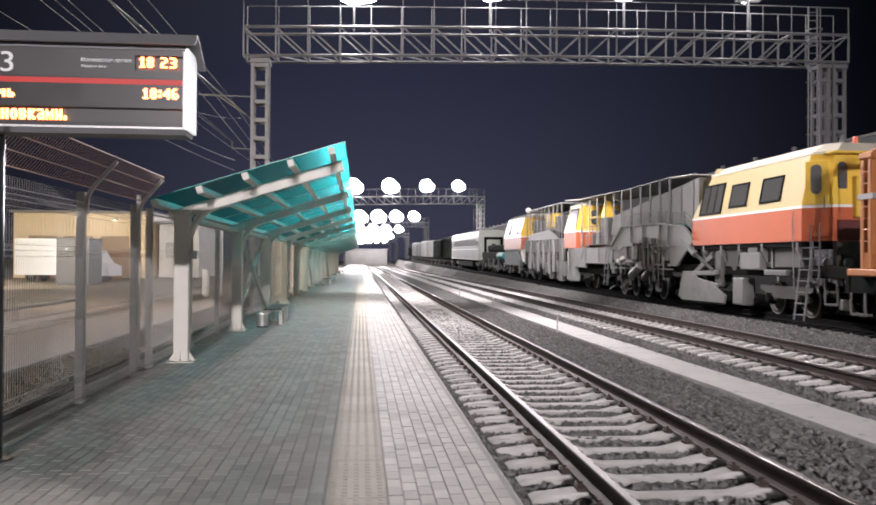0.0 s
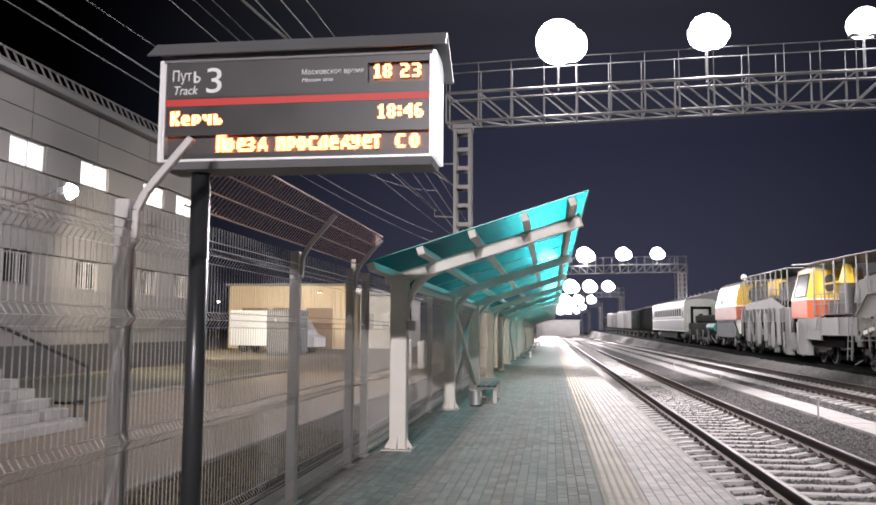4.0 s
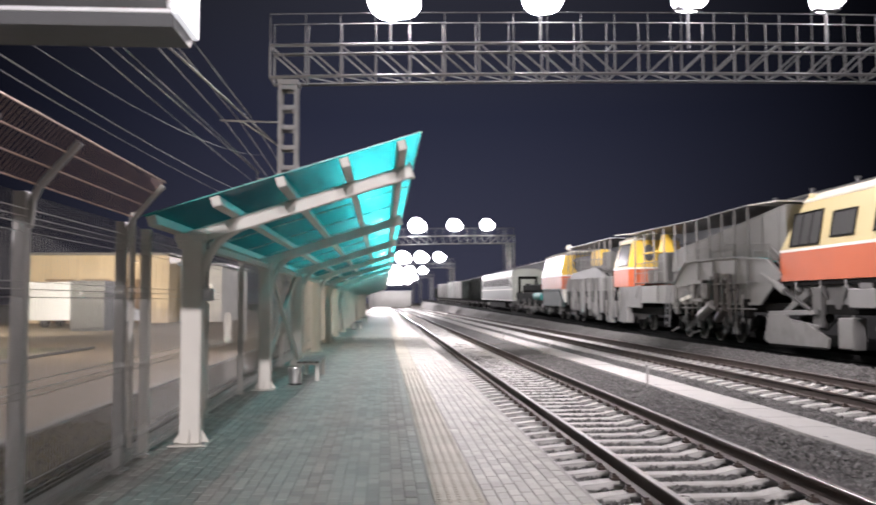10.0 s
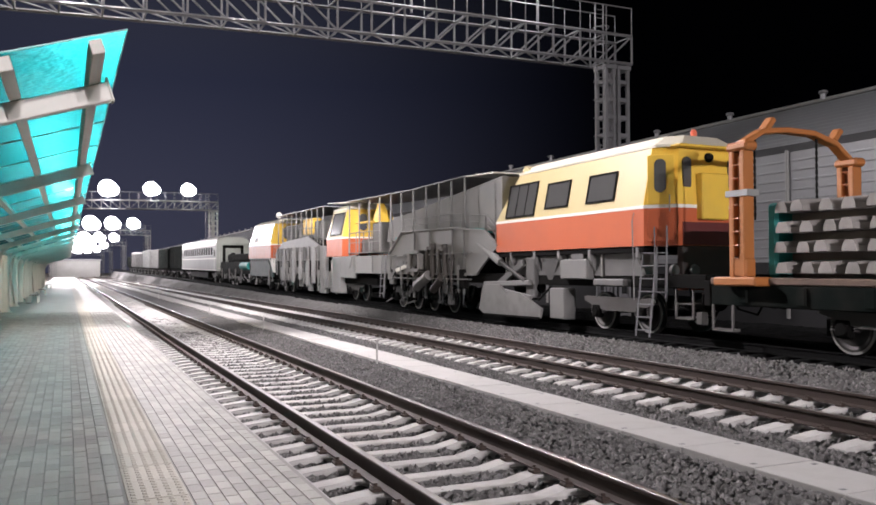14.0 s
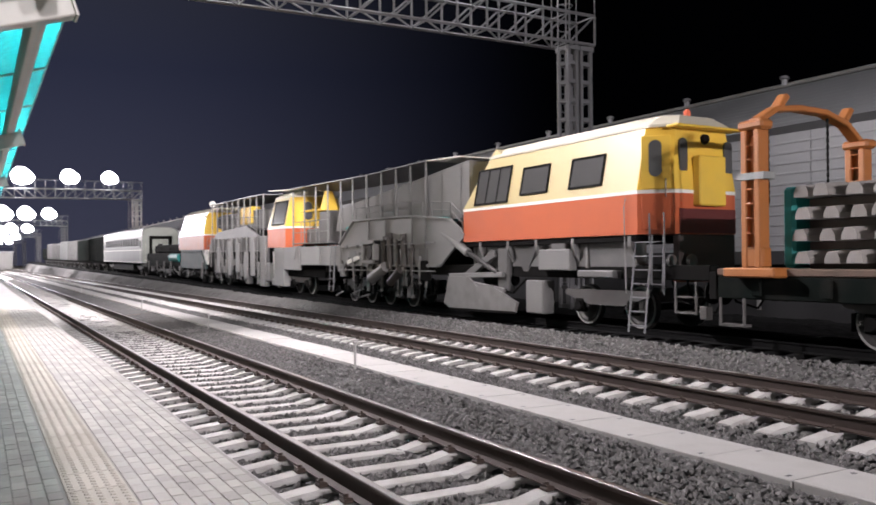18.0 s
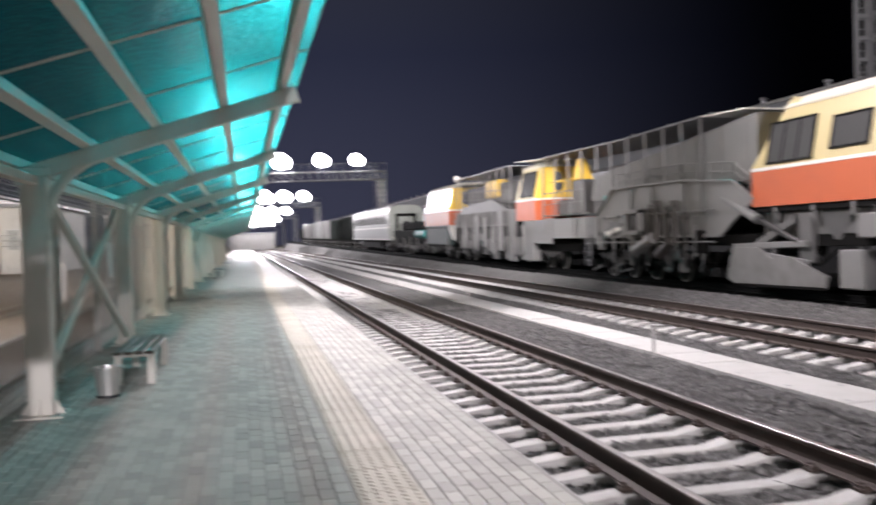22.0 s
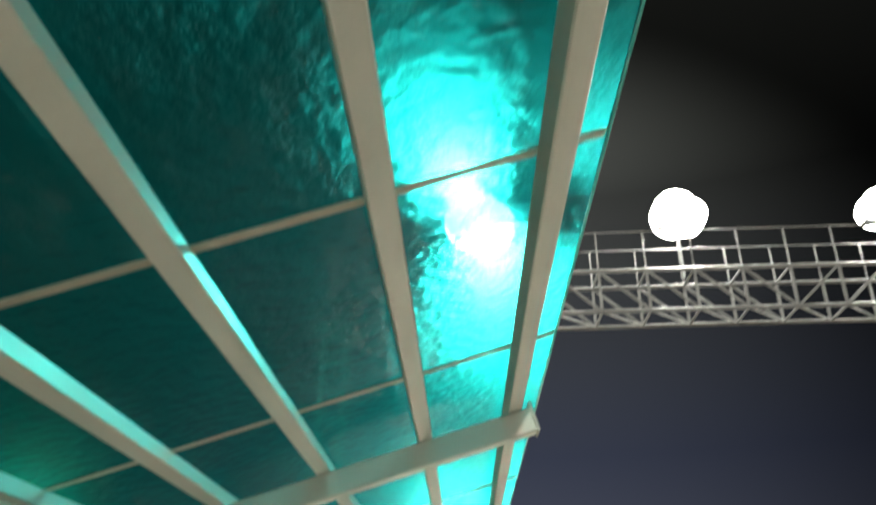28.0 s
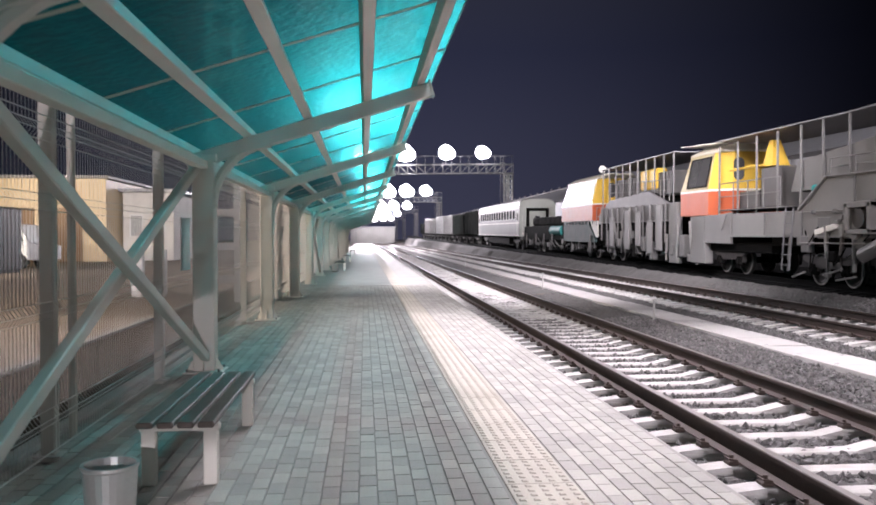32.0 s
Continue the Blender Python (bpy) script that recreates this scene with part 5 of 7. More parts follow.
# cab roof: lamplight falling from above is put into this pale colour
M_CABROOF_LIT = material("cab_roof_paint_lit", (0.66, 0.62, 0.50), 0.5, spread=0.1, scale=2, dirt=0.3, dirt_colour=(0.35, 0.32, 0.26))
M_WSTR = material("white_stripe_paint", (0.78, 0.76, 0.70), 0.45, spread=0.05)
M_MGREY = material("machine_grey", (0.115, 0.113, 0.109), 0.5, spread=0.25, scale=1.5, fine=40, dirt=0.45, dirt_colour=(0.17, 0.16, 0.15), bump=0.05)
M_MPALE = material("machine_pale_grey", (0.185, 0.181, 0.175), 0.5, spread=0.15, scale=1.5, fine=40, dirt=0.35, dirt_colour=(0.25, 0.24, 0.22))
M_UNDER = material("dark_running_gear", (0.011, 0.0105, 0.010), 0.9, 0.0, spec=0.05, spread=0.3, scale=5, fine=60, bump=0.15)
M_BLADE = material("worn_pale_steel", (0.21, 0.203, 0.193), 0.5, 0.1, spread=0.2, scale=3, fine=50, dirt=0.5, dirt_colour=(0.13, 0.12, 0.11), dirt_scale=2.5, bump=0.1)
M_BOGIE = material("bogie_grey", (0.085, 0.08, 0.076), 0.7, 0.1, spread=0.3, scale=5, fine=60, dirt=0.4)
M_WHEEL = material("wheel_steel", (0.045, 0.042, 0.04), 0.5, 0.4, spread=0.2, scale=5)
M_CRANE = material("crane_orange", (0.38, 0.135, 0.034), 0.45, spread=0.08, scale=2, fine=40, dirt=0.3, dirt_colour=(0.28, 0.13, 0.06))
M_TEAL = material("teal_tarpaulin", (0.02, 0.27, 0.25), 0.6, spread=0.15, scale=3)
M_DGREEN = material("dark_green_wagon", (0.007, 0.010, 0.009), 0.9, spec=0.04, spread=0.2, scale=3, dirt=0.3)
M_COACH = material("coach_white_grey", (0.26, 0.268, 0.258), 0.45, spread=0.08, scale=1, dirt=0.25, dirt_colour=(0.3, 0.29, 0.27))
M_GLASS = glass_material("machine_window", (0.075, 0.075, 0.073), 0.15)
TX = (10.6, 0, -0.2)


def loft(rings, cap=True):
    """Skin between rings of equal point count."""
    n = len(rings[0])
    vs = [p for r in rings for p in r]
    fs = [(i * n + k, i * n + (k + 1) % n, (i + 1) * n + (k + 1) % n, (i + 1) * n + k) for i in range(len(rings) - 1) for k in range(n)]
    if cap:
        fs += [tuple(range(n))[::-1], tuple((len(rings) - 1) * n + k for k in range(n))]
    return B().add(vs, fs)


wheel_mesh = B().lathe([(0.001, -0.03), (0.09, -0.035), (0.12, -0.01), (0.33, 0.0), (0.39, -0.03), (0.475, -0.03), (0.475, 0.08), (0.505, 0.085), (0.505, 0.115), (0.38, 0.115), (0.33, 0.07), (0.001, 0.07)], (0, 0, 0), "x", 28).mesh("wheel", M_WHEEL)
tyre_mesh = B().lathe([(0.435, -0.034), (0.478, -0.034), (0.478, 0.0), (0.435, 0.0)], (0, 0, 0), "x", 28).mesh("tyre", material("tyre_steel", (0.34, 0.33, 0.31), 0.45, 0.2, spread=0.2))
axlebox_mesh = B().box(-0.13, -0.17, -0.17, 0.05, 0.17, 0.17, 0.04).lathe([(0.001, -0.17), (0.11, -0.17), (0.12, -0.12)], (0, 0, 0), "x", 14).mesh("axle_box", M_UNDER)


def bogie(t, ys, frame_z=0.79, up=0.17):
    """Wheels, axle boxes, springs and a side frame on both sides."""
    for s in (-1, 1):
        m = Matrix.Rotation(0 if s < 0 else math.pi, 4, "Z")
        for y in ys:
            w = part("wheel", wheel_mesh, None, t)
            w.matrix_basis = Matrix.Translation((s * 0.83, y, 0.475 + up)) @ m
            part("tyre", tyre_mesh, None, w, "worn bright wheel tyre")
            a = part("axle_box", axlebox_mesh, None, t)
            a.matrix_basis = Matrix.Translation((s * 1.02, y, 0.475 + up)) @ m
            for q in (-0.24, 0.24):
                b = B()
                b.tube([(s * 1.03 + 0.07 * math.cos(k * 1.05), y + q + 0.07 * math.sin(k * 1.05), 0.42 + up + 0.0085 * k) for k in range(36)], 0.016, 5)
                part("spring", b, M_BOGIE, t)
        y0, y1 = min(ys) - 0.55, max(ys) + 0.55
        pl = [(y0, frame_z + 0.12), (y0 + 0.35, frame_z + 0.02), (y0 + 0.9, frame_z - 0.12), (y1 - 0.9, frame_z - 0.12), (y1 - 0.35, frame_z + 0.02), (y1, frame_z + 0.12), (y1, frame_z + 0.24), (y0, frame_z + 0.24)]
        part("side_frame", B().prism(pl, "x", s * 1.07 - 0.05, s * 1.07 + 0.05), M_BOGIE, t)
        for y in ys:
            part("brake_block", B().box(s * 0.8 - 0.05, y + 0.5, 0.3 + up, s * 0.8 + 0.05, y + 0.58, 0.62 + up, 0.01), M_UNDER, t)
    for y in ys:
        part("axle", B().tube([(-0.8, y, 0.475 + up), (0.8, y, 0.475 + up)], 0.08, 10), M_UNDER, t)


def ladder(t, x, y, z0, z1, w=0.42, lean=0.0, mat=None):
    b = B()
    for s in (-w / 2, w / 2):
        b.tube([(x - lean, y + s, z0), (x, y + s, z1)], 0.022, 6)
    n = int((z1 - z0) / 0.28)
    for k in range(n):
        f = (k + 0.5) / n
        b.bar((x - lean * (1 - f), y - w / 2, z0 + (z1 - z0) * f), (x - lean * (1 - f), y + w / 2, z0 + (z1 - z0) * f), 0.10, 0.025)
    return part("ladder", b, mat or M_STEEL, t)


def rails(t, pts, h, mat=None, mid=True):
    """A hand rail with posts along a line of floor points."""
    b = B()
    b.tube([(x, y, z + h) for x, y, z in pts], 0.022, 6)
    if mid:
        b.tube([(x, y, z + h * 0.5) for x, y, z in pts], 0.018, 6)
    for (x, y, z), (x2, y2, z2) in zip(pts[:-1], pts[1:]):
        d = math.dist((x, y), (x2, y2))
        n = max(1, int(d / 1.0))
        for k in range(n + 1):
            f = k / n
            b.tube([(x + (x2 - x) * f, y + (y2 - y) * f, z + (z2 - z) * f), (x + (x2 - x) * f, y + (y2 - y) * f, z + (z2 - z) * f + h)], 0.02, 6)
    return part("hand_rail", b, mat or M_MPALE, t)


def side_slab(y0, y1, z0, z1, proud, thick, s=-1, zb=3.3, xb=1.45, zt=4.65, xt=1.18):
    """A flat piece lying on the leaning side of a cab."""
    def x(z, d):
        return s * (xb + (xt - xb) * (z - zb) / (zt - zb) + d)
    vs = [(x(z, d), y, z) for d in (proud - thick, proud) for y, z in ((y0, z0), (y1, z0), (y1, z1), (y0, z1))]
    return B().add(vs, [(0, 1, 2, 3), (7, 6, 5, 4), (0, 4, 5, 1), (1, 5, 6, 2), (2, 6, 7, 3), (3, 7, 4, 0)])


def cab_window(t, y0, y1, z0, z1, s=-1, **kw):
    w = part("window", side_slab(y0, y1, z0, z1, 0.012, 0.03, s, **kw), M_GLASS, t, "dark tinted window")
    fr = B()
    for a, b_, c, d in ((y0 - 0.05, y1 + 0.05, z0 - 0.05, z0), (y0 - 0.05, y1 + 0.05, z1, z1 + 0.05), (y0 - 0.05, y0, z0, z1), (y1, y1 + 0.05, z0, z1)):
        q = side_slab(a, b_, c, d, 0.03, 0.05, s, **kw)
        fr.add(q.v, q.f)
    part("window_frame", fr, M_UNDER, w)


def driver_cab(t, ya, yb, front_lean, z0=2.3, zb=3.25, zt=4.65, ztop=4.95, cut=0.75, deep=1.05):
    """A yellow and orange-red cab; the end at ya has cut corners, the end at yb leans back."""
    def ring(z, w, a, b, c, d):
        return [(-w, a + d, z), (-w + c, a, z), (w - c, a, z), (w, a + d, z), (w, b, z), (-w, b, z)]
    part("lower_body", loft([ring(z0, 1.45, ya, yb, cut, deep), ring(zb - 0.06, 1.45, ya, yb, cut, deep)]), M_ORG, t, "orange-red lower body")
    part("stripe", loft([ring(zb - 0.058, 1.458, ya - 0.008, yb + 0.008, cut, deep), ring(zb + 0.02, 1.458, ya - 0.008, yb + 0.008, cut, deep)]), M_WSTR, t, "white stripe")
    k = front_lean
    part("upper_body", loft([ring(zb + 0.022, 1.45, ya, yb, cut, deep), ring(zt, 1.18, ya + 0.12, yb - k, cut * 0.8, deep * 0.8)]), M_YEL_LIT, t, "yellow upper side, paled by lamplight put into the colour")
    part("cab_end", loft([ring(zb + 0.024, 1.456, ya - 0.006, ya + deep + 0.005, cut, deep), ring(zt - 0.002, 1.186, ya + 0.114, ya + 0.12 + deep * 0.8 + 0.005, cut * 0.8, deep * 0.8)]), M_YEL, t, "deep yellow end of the cab")
    part("cab_roof", loft([ring(zt + 0.002, 1.20, ya - 0.02, yb - k + 0.04, cut * 0.8, deep * 0.8), ring(zt + 0.06, 1.20, ya - 0.02, yb - k + 0.02, cut * 0.8, deep * 0.8), ring(ztop, 0.80, ya + 0.25, yb - k - 0.3, 0.3, 0.3)]), M_CABROOF_LIT, t, "cab roof, its pale colour carrying the lamplight from above")


def capsule(x, y, z, w, h, d=0.03):
    """A tall window with round ends, facing -y."""
    pts = [(x + w / 2 * math.cos(a), z + (h / 2 - w / 2) * (1 if math.sin(a) > 0 else -1) + w / 2 * math.sin(a)) for a in (2 * math.pi * (k + 0.5) / 16 for k in range(16))]
    return B().prism(pts, "y", y - d, y + 0.01)


# the machine with the near cab
mach = thing("track_machine", "yellow and orange-red track machine with a grey conveyor body", "track machine", TX, group="work train")
driver_cab(mach, 21.8, 29.75, 1.05, cut=0.5, deep=0.6)
cab_window(mach, 27.5, 29.1, 3.38, 4.32)
for q in (28.0, 28.55):
    part("window_bar", side_slab(q, q + 0.05, 3.38, 4.32, 0.02, 0.03), M_UNDER, mach)
cab_window(mach, 25.75, 26.85, 3.52, 4.18)
cab_window(mach, 23.65, 24.78, 3.52, 4.18)
part("roof_break", B().add([(-1.15, 28.05, 4.69), (1.15, 28.05, 4.69), (1.05, 28.6, 4.95), (-1.05, 28.6, 4.95), (-1.15, 28.75, 4.67), (1.15, 28.75, 4.67)], [(0, 1, 2, 3), (3, 2, 5, 4), (0, 3, 4), (1, 5, 2), (0, 4, 5, 1)]), M_YEL_LIT, mach)
dx, dy = 0.5, 0.6
dd = math.hypot(dx, dy)
door_m = Matrix.Translation((-1.45, 22.4, 0)) @ Matrix.Rotation(math.atan2(-dy, dx), 4, "Z")
part("door", B().box(0.10, -0.025, 2.4, dd - 0.06, 0.0, 3.18, 0.01, door_m), M_ORG, mach, "orange-red lower door half")
part("door", B().box(0.10, -0.025, 3.285, dd - 0.06, 0.0, 4.45, 0.01, door_m), M_YEL, mach, "yellow upper door half")
for q, w, h in ((0.40, 0.28, 0.8),):
    b = capsule(q, 0.0, 3.95, w, h)
    b.v = [tuple(door_m @ Vector((x, y - 0.02, z))) for x, y, z in b.v]
    part("door_window", b, M_GLASS, mach, "dark rounded window")
part("door_handle", B().tube([tuple(door_m @ Vector((0.62, -0.06, z))) for z in (3.1, 3.5)], 0.015, 6), M_STEEL, mach)
for x in (-0.62, 0.78):
    part("end_window", capsule(x, 21.86, 4.02, 0.26, 0.78), M_GLASS, mach, "dark rounded window")
part("end_cabinet", B().box(-0.36, 21.6, 2.92, 0.46, 21.83, 4.02, 0.03), M_YEL, mach, "yellow cabinet on the cab end")
part("end_hood", B().box(-1.0, 21.62, 4.62, 1.0, 21.98, 4.68, 0.02), M_YEL, mach)
part("head_lamp", B().lathe([(0.001, -0.06), (0.10, -0.06), (0.12, 0.0), (0.12, 0.1)], (0.08, 21.87, 4.42), "y", 14), M_UNDER, mach)
bc = part("beacon", B().lathe([(0.09, 0), (0.09, 0.08), (0.001, 0.08)], (0.1, 22.4, 4.90), "z", 12), M_UNDER, mach)
part("beacon_glass", B().lathe([(0.08, 0.08), (0.08, 0.22), (0.05, 0.28), (0.001, 0.29)], (0.1, 22.4, 4.90), "z", 12), material("beacon_orange", (0.75, 0.16, 0.08), 0.3), bc)
part("end_plate", B().box(-0.80, 21.775, 2.32, 0.95, 21.798, 2.86, 0.006), material("dark_red_panel", (0.10, 0.016, 0.014), 0.6, spread=0.15), mach, "dark red panel under the cabinet")
part("dark_skirt", B().box(-0.80, 21.8, 1.45, 0.95, 22.0, 2.29, 0.02), material("brown_skirt", (0.055, 0.042, 0.038), 0.7, spread=0.3, scale=4, dirt=0.4), mach, "dark brown skirt plate")
part("red_sill", B().box(-0.80, 21.74, 1.25, 0.95, 22.02, 1.44, 0.02), M_ORG, mach)
part("main_frame", B().box(-1.2, 20.6, 1.30, -0.9, 41.5, 1.62, 0.02).box(0.9, 20.6, 1.30, 1.2, 41.5, 1.62, 0.02), M_UNDER, mach)
part("cab_floor", B().box(-1.40, 22.5, 2.14, 1.40, 29.7, 2.285, 0.02), M_UNDER, mach)
for q in (22.7, 24.7, 26.2, 27.5, 28.9):
    part("floor_bracket", B().add([(x, q + s, z) for s in (-0.05, 0.05) for x, z in ((-1.42, 2.05), (-1.42, 2.29), (-0.95, 2.29), (-0.95, 1.55), (-1.15, 1.55))], [(0, 1, 2, 3, 4), (9, 8, 7, 6, 5)] + [(i, (i + 1) % 5, 5 + (i + 1) % 5, 5 + i) for i in range(5)]), M_MPALE, mach)
for y0, y1 in ((26.3, 27.4), (27.6, 28.7)):
    part("side_plate", B().add([(-1.30, y0, 2.12), (-1.30, y1, 2.12), (-1.2, y1 - 0.35, 1.45), (-1.2, y0 + 0.55, 1.45), (-1.26, y0, 2.12), (-1.26, y1, 2.12), (-1.16, y1 - 0.35, 1.45), (-1.16, y0 + 0.55, 1.45)], [(0, 1, 2, 3), (7, 6, 5, 4), (0, 4, 5, 1), (1, 5, 6, 2), (2, 6, 7, 3), (3, 7, 4, 0)]), M_MGREY, mach)
part("equipment_box", B().box(-1.42, 24.8, 1.48, -0.9, 26.1, 2.02, 0.03), M_MPALE, mach)
part("equipment_box", B().box(-1.40, 25.0, 1.95, -0.95, 25.6, 2.2, 0.02), M_MGREY, mach)
part("tank_box", B().box(-1.36, 26.0, 0.35, -0.95, 26.75, 1.22, 0.03), M_MPALE, mach)
part("step_box", B().box(-1.45, 23.2, 1.32, -0.95, 24.5, 1.50, 0.03), M_MGREY, mach)
part("air_tank", B().tube([(-1.1, 27.6, 1.2), (-1.1, 29.0, 1.2)], 0.16, 14), M_UNDER, mach)
part("hose", B().tube([(-1.2, 26.9, 1.25), (-1.25, 27.5, 0.85), (-1.2, 28.4, 0.95), (-1.2, 29.3, 1.4)], 0.03, 6), M_UNDER, mach)
ladder(mach, -1.30, 22.35, 0.15, 2.28, 0.5, 0.25)
ladder(mach, -1.28, 21.95, 1.05, 2.28, 0.34, 0.05)
for q in (21.70, 22.14):
    part("ladder_rail", B().tube([(-1.36, q, 1.0), (-1.34, q, 2.5), (-1.30, q + 0.05, 2.75)], 0.018, 6), M_STEEL, mach)
part("coupling_step", B().box(-1.42, 20.75, 0.62, -1.05, 21.35, 0.66).box(-1.42, 20.75, 0.66, -1.38, 20.79, 1.28).box(-1.42, 21.31, 0.66, -1.38, 21.35, 1.28), M_BOGIE, mach)
part("coupling_step", B().box(-1.42, 20.8, 0.95, -1.1, 21.3, 0.98), M_BOGIE, mach)
part("valve_box", B().box(-1.40, 20.5, 0.52, -1.22, 20.7, 0.80, 0.02), M_BOGIE, mach, "small dark valve box")
for q, d in ((-1.15, 0.42), (-0.7, 0.55), (0.6, 0.5)):
    part("brake_hose", B().tube([(q, 21.7, 1.35), (q - 0.05, 21.45, 1.3 - d), (q, 20.9, 1.18 - d), (q + 0.05, 20.5, 1.3)], 0.028, 6), M_UNDER, mach)
for q in (-1.15, -0.55):
    part("round_lamp", B().lathe([(0.001, -0.07), (0.12, -0.07), (0.14, 0.0), (0.10, 0.06), (0.001, 0.06)], (q, 21.7, 1.72), "y", 14), M_MGREY, mach)
part("grab_rail", B().tube([(-1.47, 22.75, 1.0), (-1.52, 22.75, 2.9), (-1.47, 22.75, 3.1)], 0.016, 6), M_MPALE, mach)
bogie(mach, (22.95, 24.8))
bogie(mach, (34.14, 35.95))
bogie(mach, (37.55, 39.18))
for s in (-0.95, 0.95):
    part("buffer", B().lathe([(0.08, 0.0), (0.08, -0.4), (0.24, -0.42), (0.24, -0.47), (0.001, -0.48)], (s, 20.9, 1.06), "y", 16), M_UNDER, mach)
for y0, y1 in ((22.7, 24.3), (24.4, 26.0), (26.1, 27.7), (27.8, 29.4)):
    part("skirt_panel", B().box(-1.22, y0, 1.58, -1.19, y1, 2.27, 0.006), M_MGREY, mach, "grey skirt panel")
    part("skirt_bar", B().box(-1.27, y1 + 0.01, 1.55, -1.19, y1 + 0.09, 2.28, 0.006), M_BLADE, mach)
# plough and rams between the cab and the conveyor body
blade = [(27.0, 0.34), (26.9, 0.62), (28.2, 1.06), (28.9, 1.0), (29.4, 1.27), (30.5, 1.27), (30.8, 0.46), (30.4, 0.30)]
part("plough", B().prism(blade, "x", -1.55, -1.47), M_BLADE, mach, "pale ballast plough blade")
part("plough_edge", B().bar((-1.56, 26.95, 0.34), (-1.56, 30.4, 0.30), 0.05, 0.07, bev=0.01), M_UNDER, mach)
part("plough_arm", B().bar((-1.35, 30.4, 1.0), (-1.35, 28.2, 1.95), 0.14, 0.22, bev=0.02), M_MGREY, mach)
part("plough_arm", B().bar((-1.42, 30.6, 1.28), (-1.42, 27.7, 1.36), 0.12, 0.16, bev=0.02), M_MPALE, mach)
part("plough_arm", B().bar((-1.45, 29.9, 1.15), (-1.45, 27.6, 0.92), 0.10, 0.12, bev=0.02), M_MPALE, mach)
part("ram_cylinder", B().tube([(-1.30, 31.2, 2.62), (-1.38, 29.6, 1.98)], 0.13, 14), M_MPALE, mach)
part("ram_rod", B().tube([(-1.38, 29.6, 1.98), (-1.42, 28.0, 1.40)], 0.07, 12), M_WHEEL, mach)
part("plough_mast", B().box(-1.35, 27.6, 0.9, -1.1, 28.1, 2.1, 0.03), M_MGREY, mach)
# conveyor body
body = [(31.3, 1.56), (43.95, 1.62), (43.95, 2.42), (39.35, 2.38), (37.9, 3.29), (33.3, 3.24), (30.6, 3.02), (29.7, 2.5), (30.7, 1.95)]
part("body_side", B().prism(body, "x", -1.42, -1.34), M_MPALE, mach, "grey side plate")
part("body_side", B().prism(body, "x", 1.34, 1.42), M_MGREY, mach)
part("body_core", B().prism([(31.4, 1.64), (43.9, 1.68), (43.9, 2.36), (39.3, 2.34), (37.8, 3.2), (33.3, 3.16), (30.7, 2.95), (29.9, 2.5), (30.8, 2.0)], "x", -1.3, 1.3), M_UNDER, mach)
for q, top in ((32.15, 3.12), (33.1, 3.20), (35.1, 3.23), (36.6, 3.24), (39.2, 2.38), (41.5, 2.38)):
    part("rib", B().box(-1.465, q - 0.035, 1.60, -1.424, q + 0.035, top, 0.01), M_MGREY, mach)
flange = B()
for p, q in zip(((29.7, 2.52), (30.6, 3.04), (33.3, 3.26), (37.9, 3.31)), ((30.6, 3.04), (33.3, 3.26), (37.9, 3.31), (39.4, 2.40))):
    flange.bar((-1.44, *p), (-1.44, *q), 0.12, 0.05)
part("top_flange", flange, M_MPALE, mach)
part("bottom_flange", B().bar((-1.44, 31.3, 1.58), (-1.44, 43.9, 1.64), 0.12, 0.06), M_MPALE, mach)
# the pump and lifting gear on the side plate
M_OILYST = material("oily_brown_steel", (0.055, 0.049, 0.044), 0.5, 0.2, spread=0.3, scale=4, fine=50, dirt=0.4)
part("pump_housing", B().box(-1.72, 35.5, 1.68, -1.47, 35.66, 2.5, 0.02).box(-1.72, 36.5, 1.68, -1.47, 36.66, 2.5, 0.02).box(-1.72, 35.5, 2.36, -1.47, 36.66, 2.52, 0.02).box(-1.72, 35.5, 1.66, -1.47, 36.66, 1.8, 0.02), M_BLADE, mach, "pale pump housing")
part("pump", B().lathe([(0.001, -0.2), (0.26, -0.2), (0.28, -0.1), (0.28, 0.0), (0.001, 0.0)], (-1.47, 36.08, 2.08), "x", 18), M_OILYST, mach)
for y0, y1, z0, z1, r in ((35.15, 35.05, 1.3, 2.62, 0.10), (34.6, 34.7, 1.5, 2.72, 0.13), (34.05, 34.05, 1.25, 2.5, 0.09), (33.5, 33.65, 1.55, 2.66, 0.12), (33.0, 33.0, 1.3, 2.3, 0.07), (37.1, 37.0, 1.1, 2.2, 0.06)):
    rm = part("lifting_ram", B().tube([(-1.50, y0, z0), (-1.48, y1, z1)], r, 12), M_OILYST, mach)
    part("ram_rod", B().tube([(-1.50, y0, z0 - 0.45), (-1.50, y0, z0)], r * 0.5, 10), M_OILYST, rm)
    part("ram_clamp", B().box(-1.62, y1 - r - 0.03, z1 - 0.22, -1.425, y1 + r + 0.03, z1 - 0.12, 0.01), M_OILYST, rm)
part("drum", B().tube([(-1.60, 35.95, 1.12), (-1.60, 34.75, 1.55)], 0.19, 16), M_BLADE, mach, "pale lifting drum")
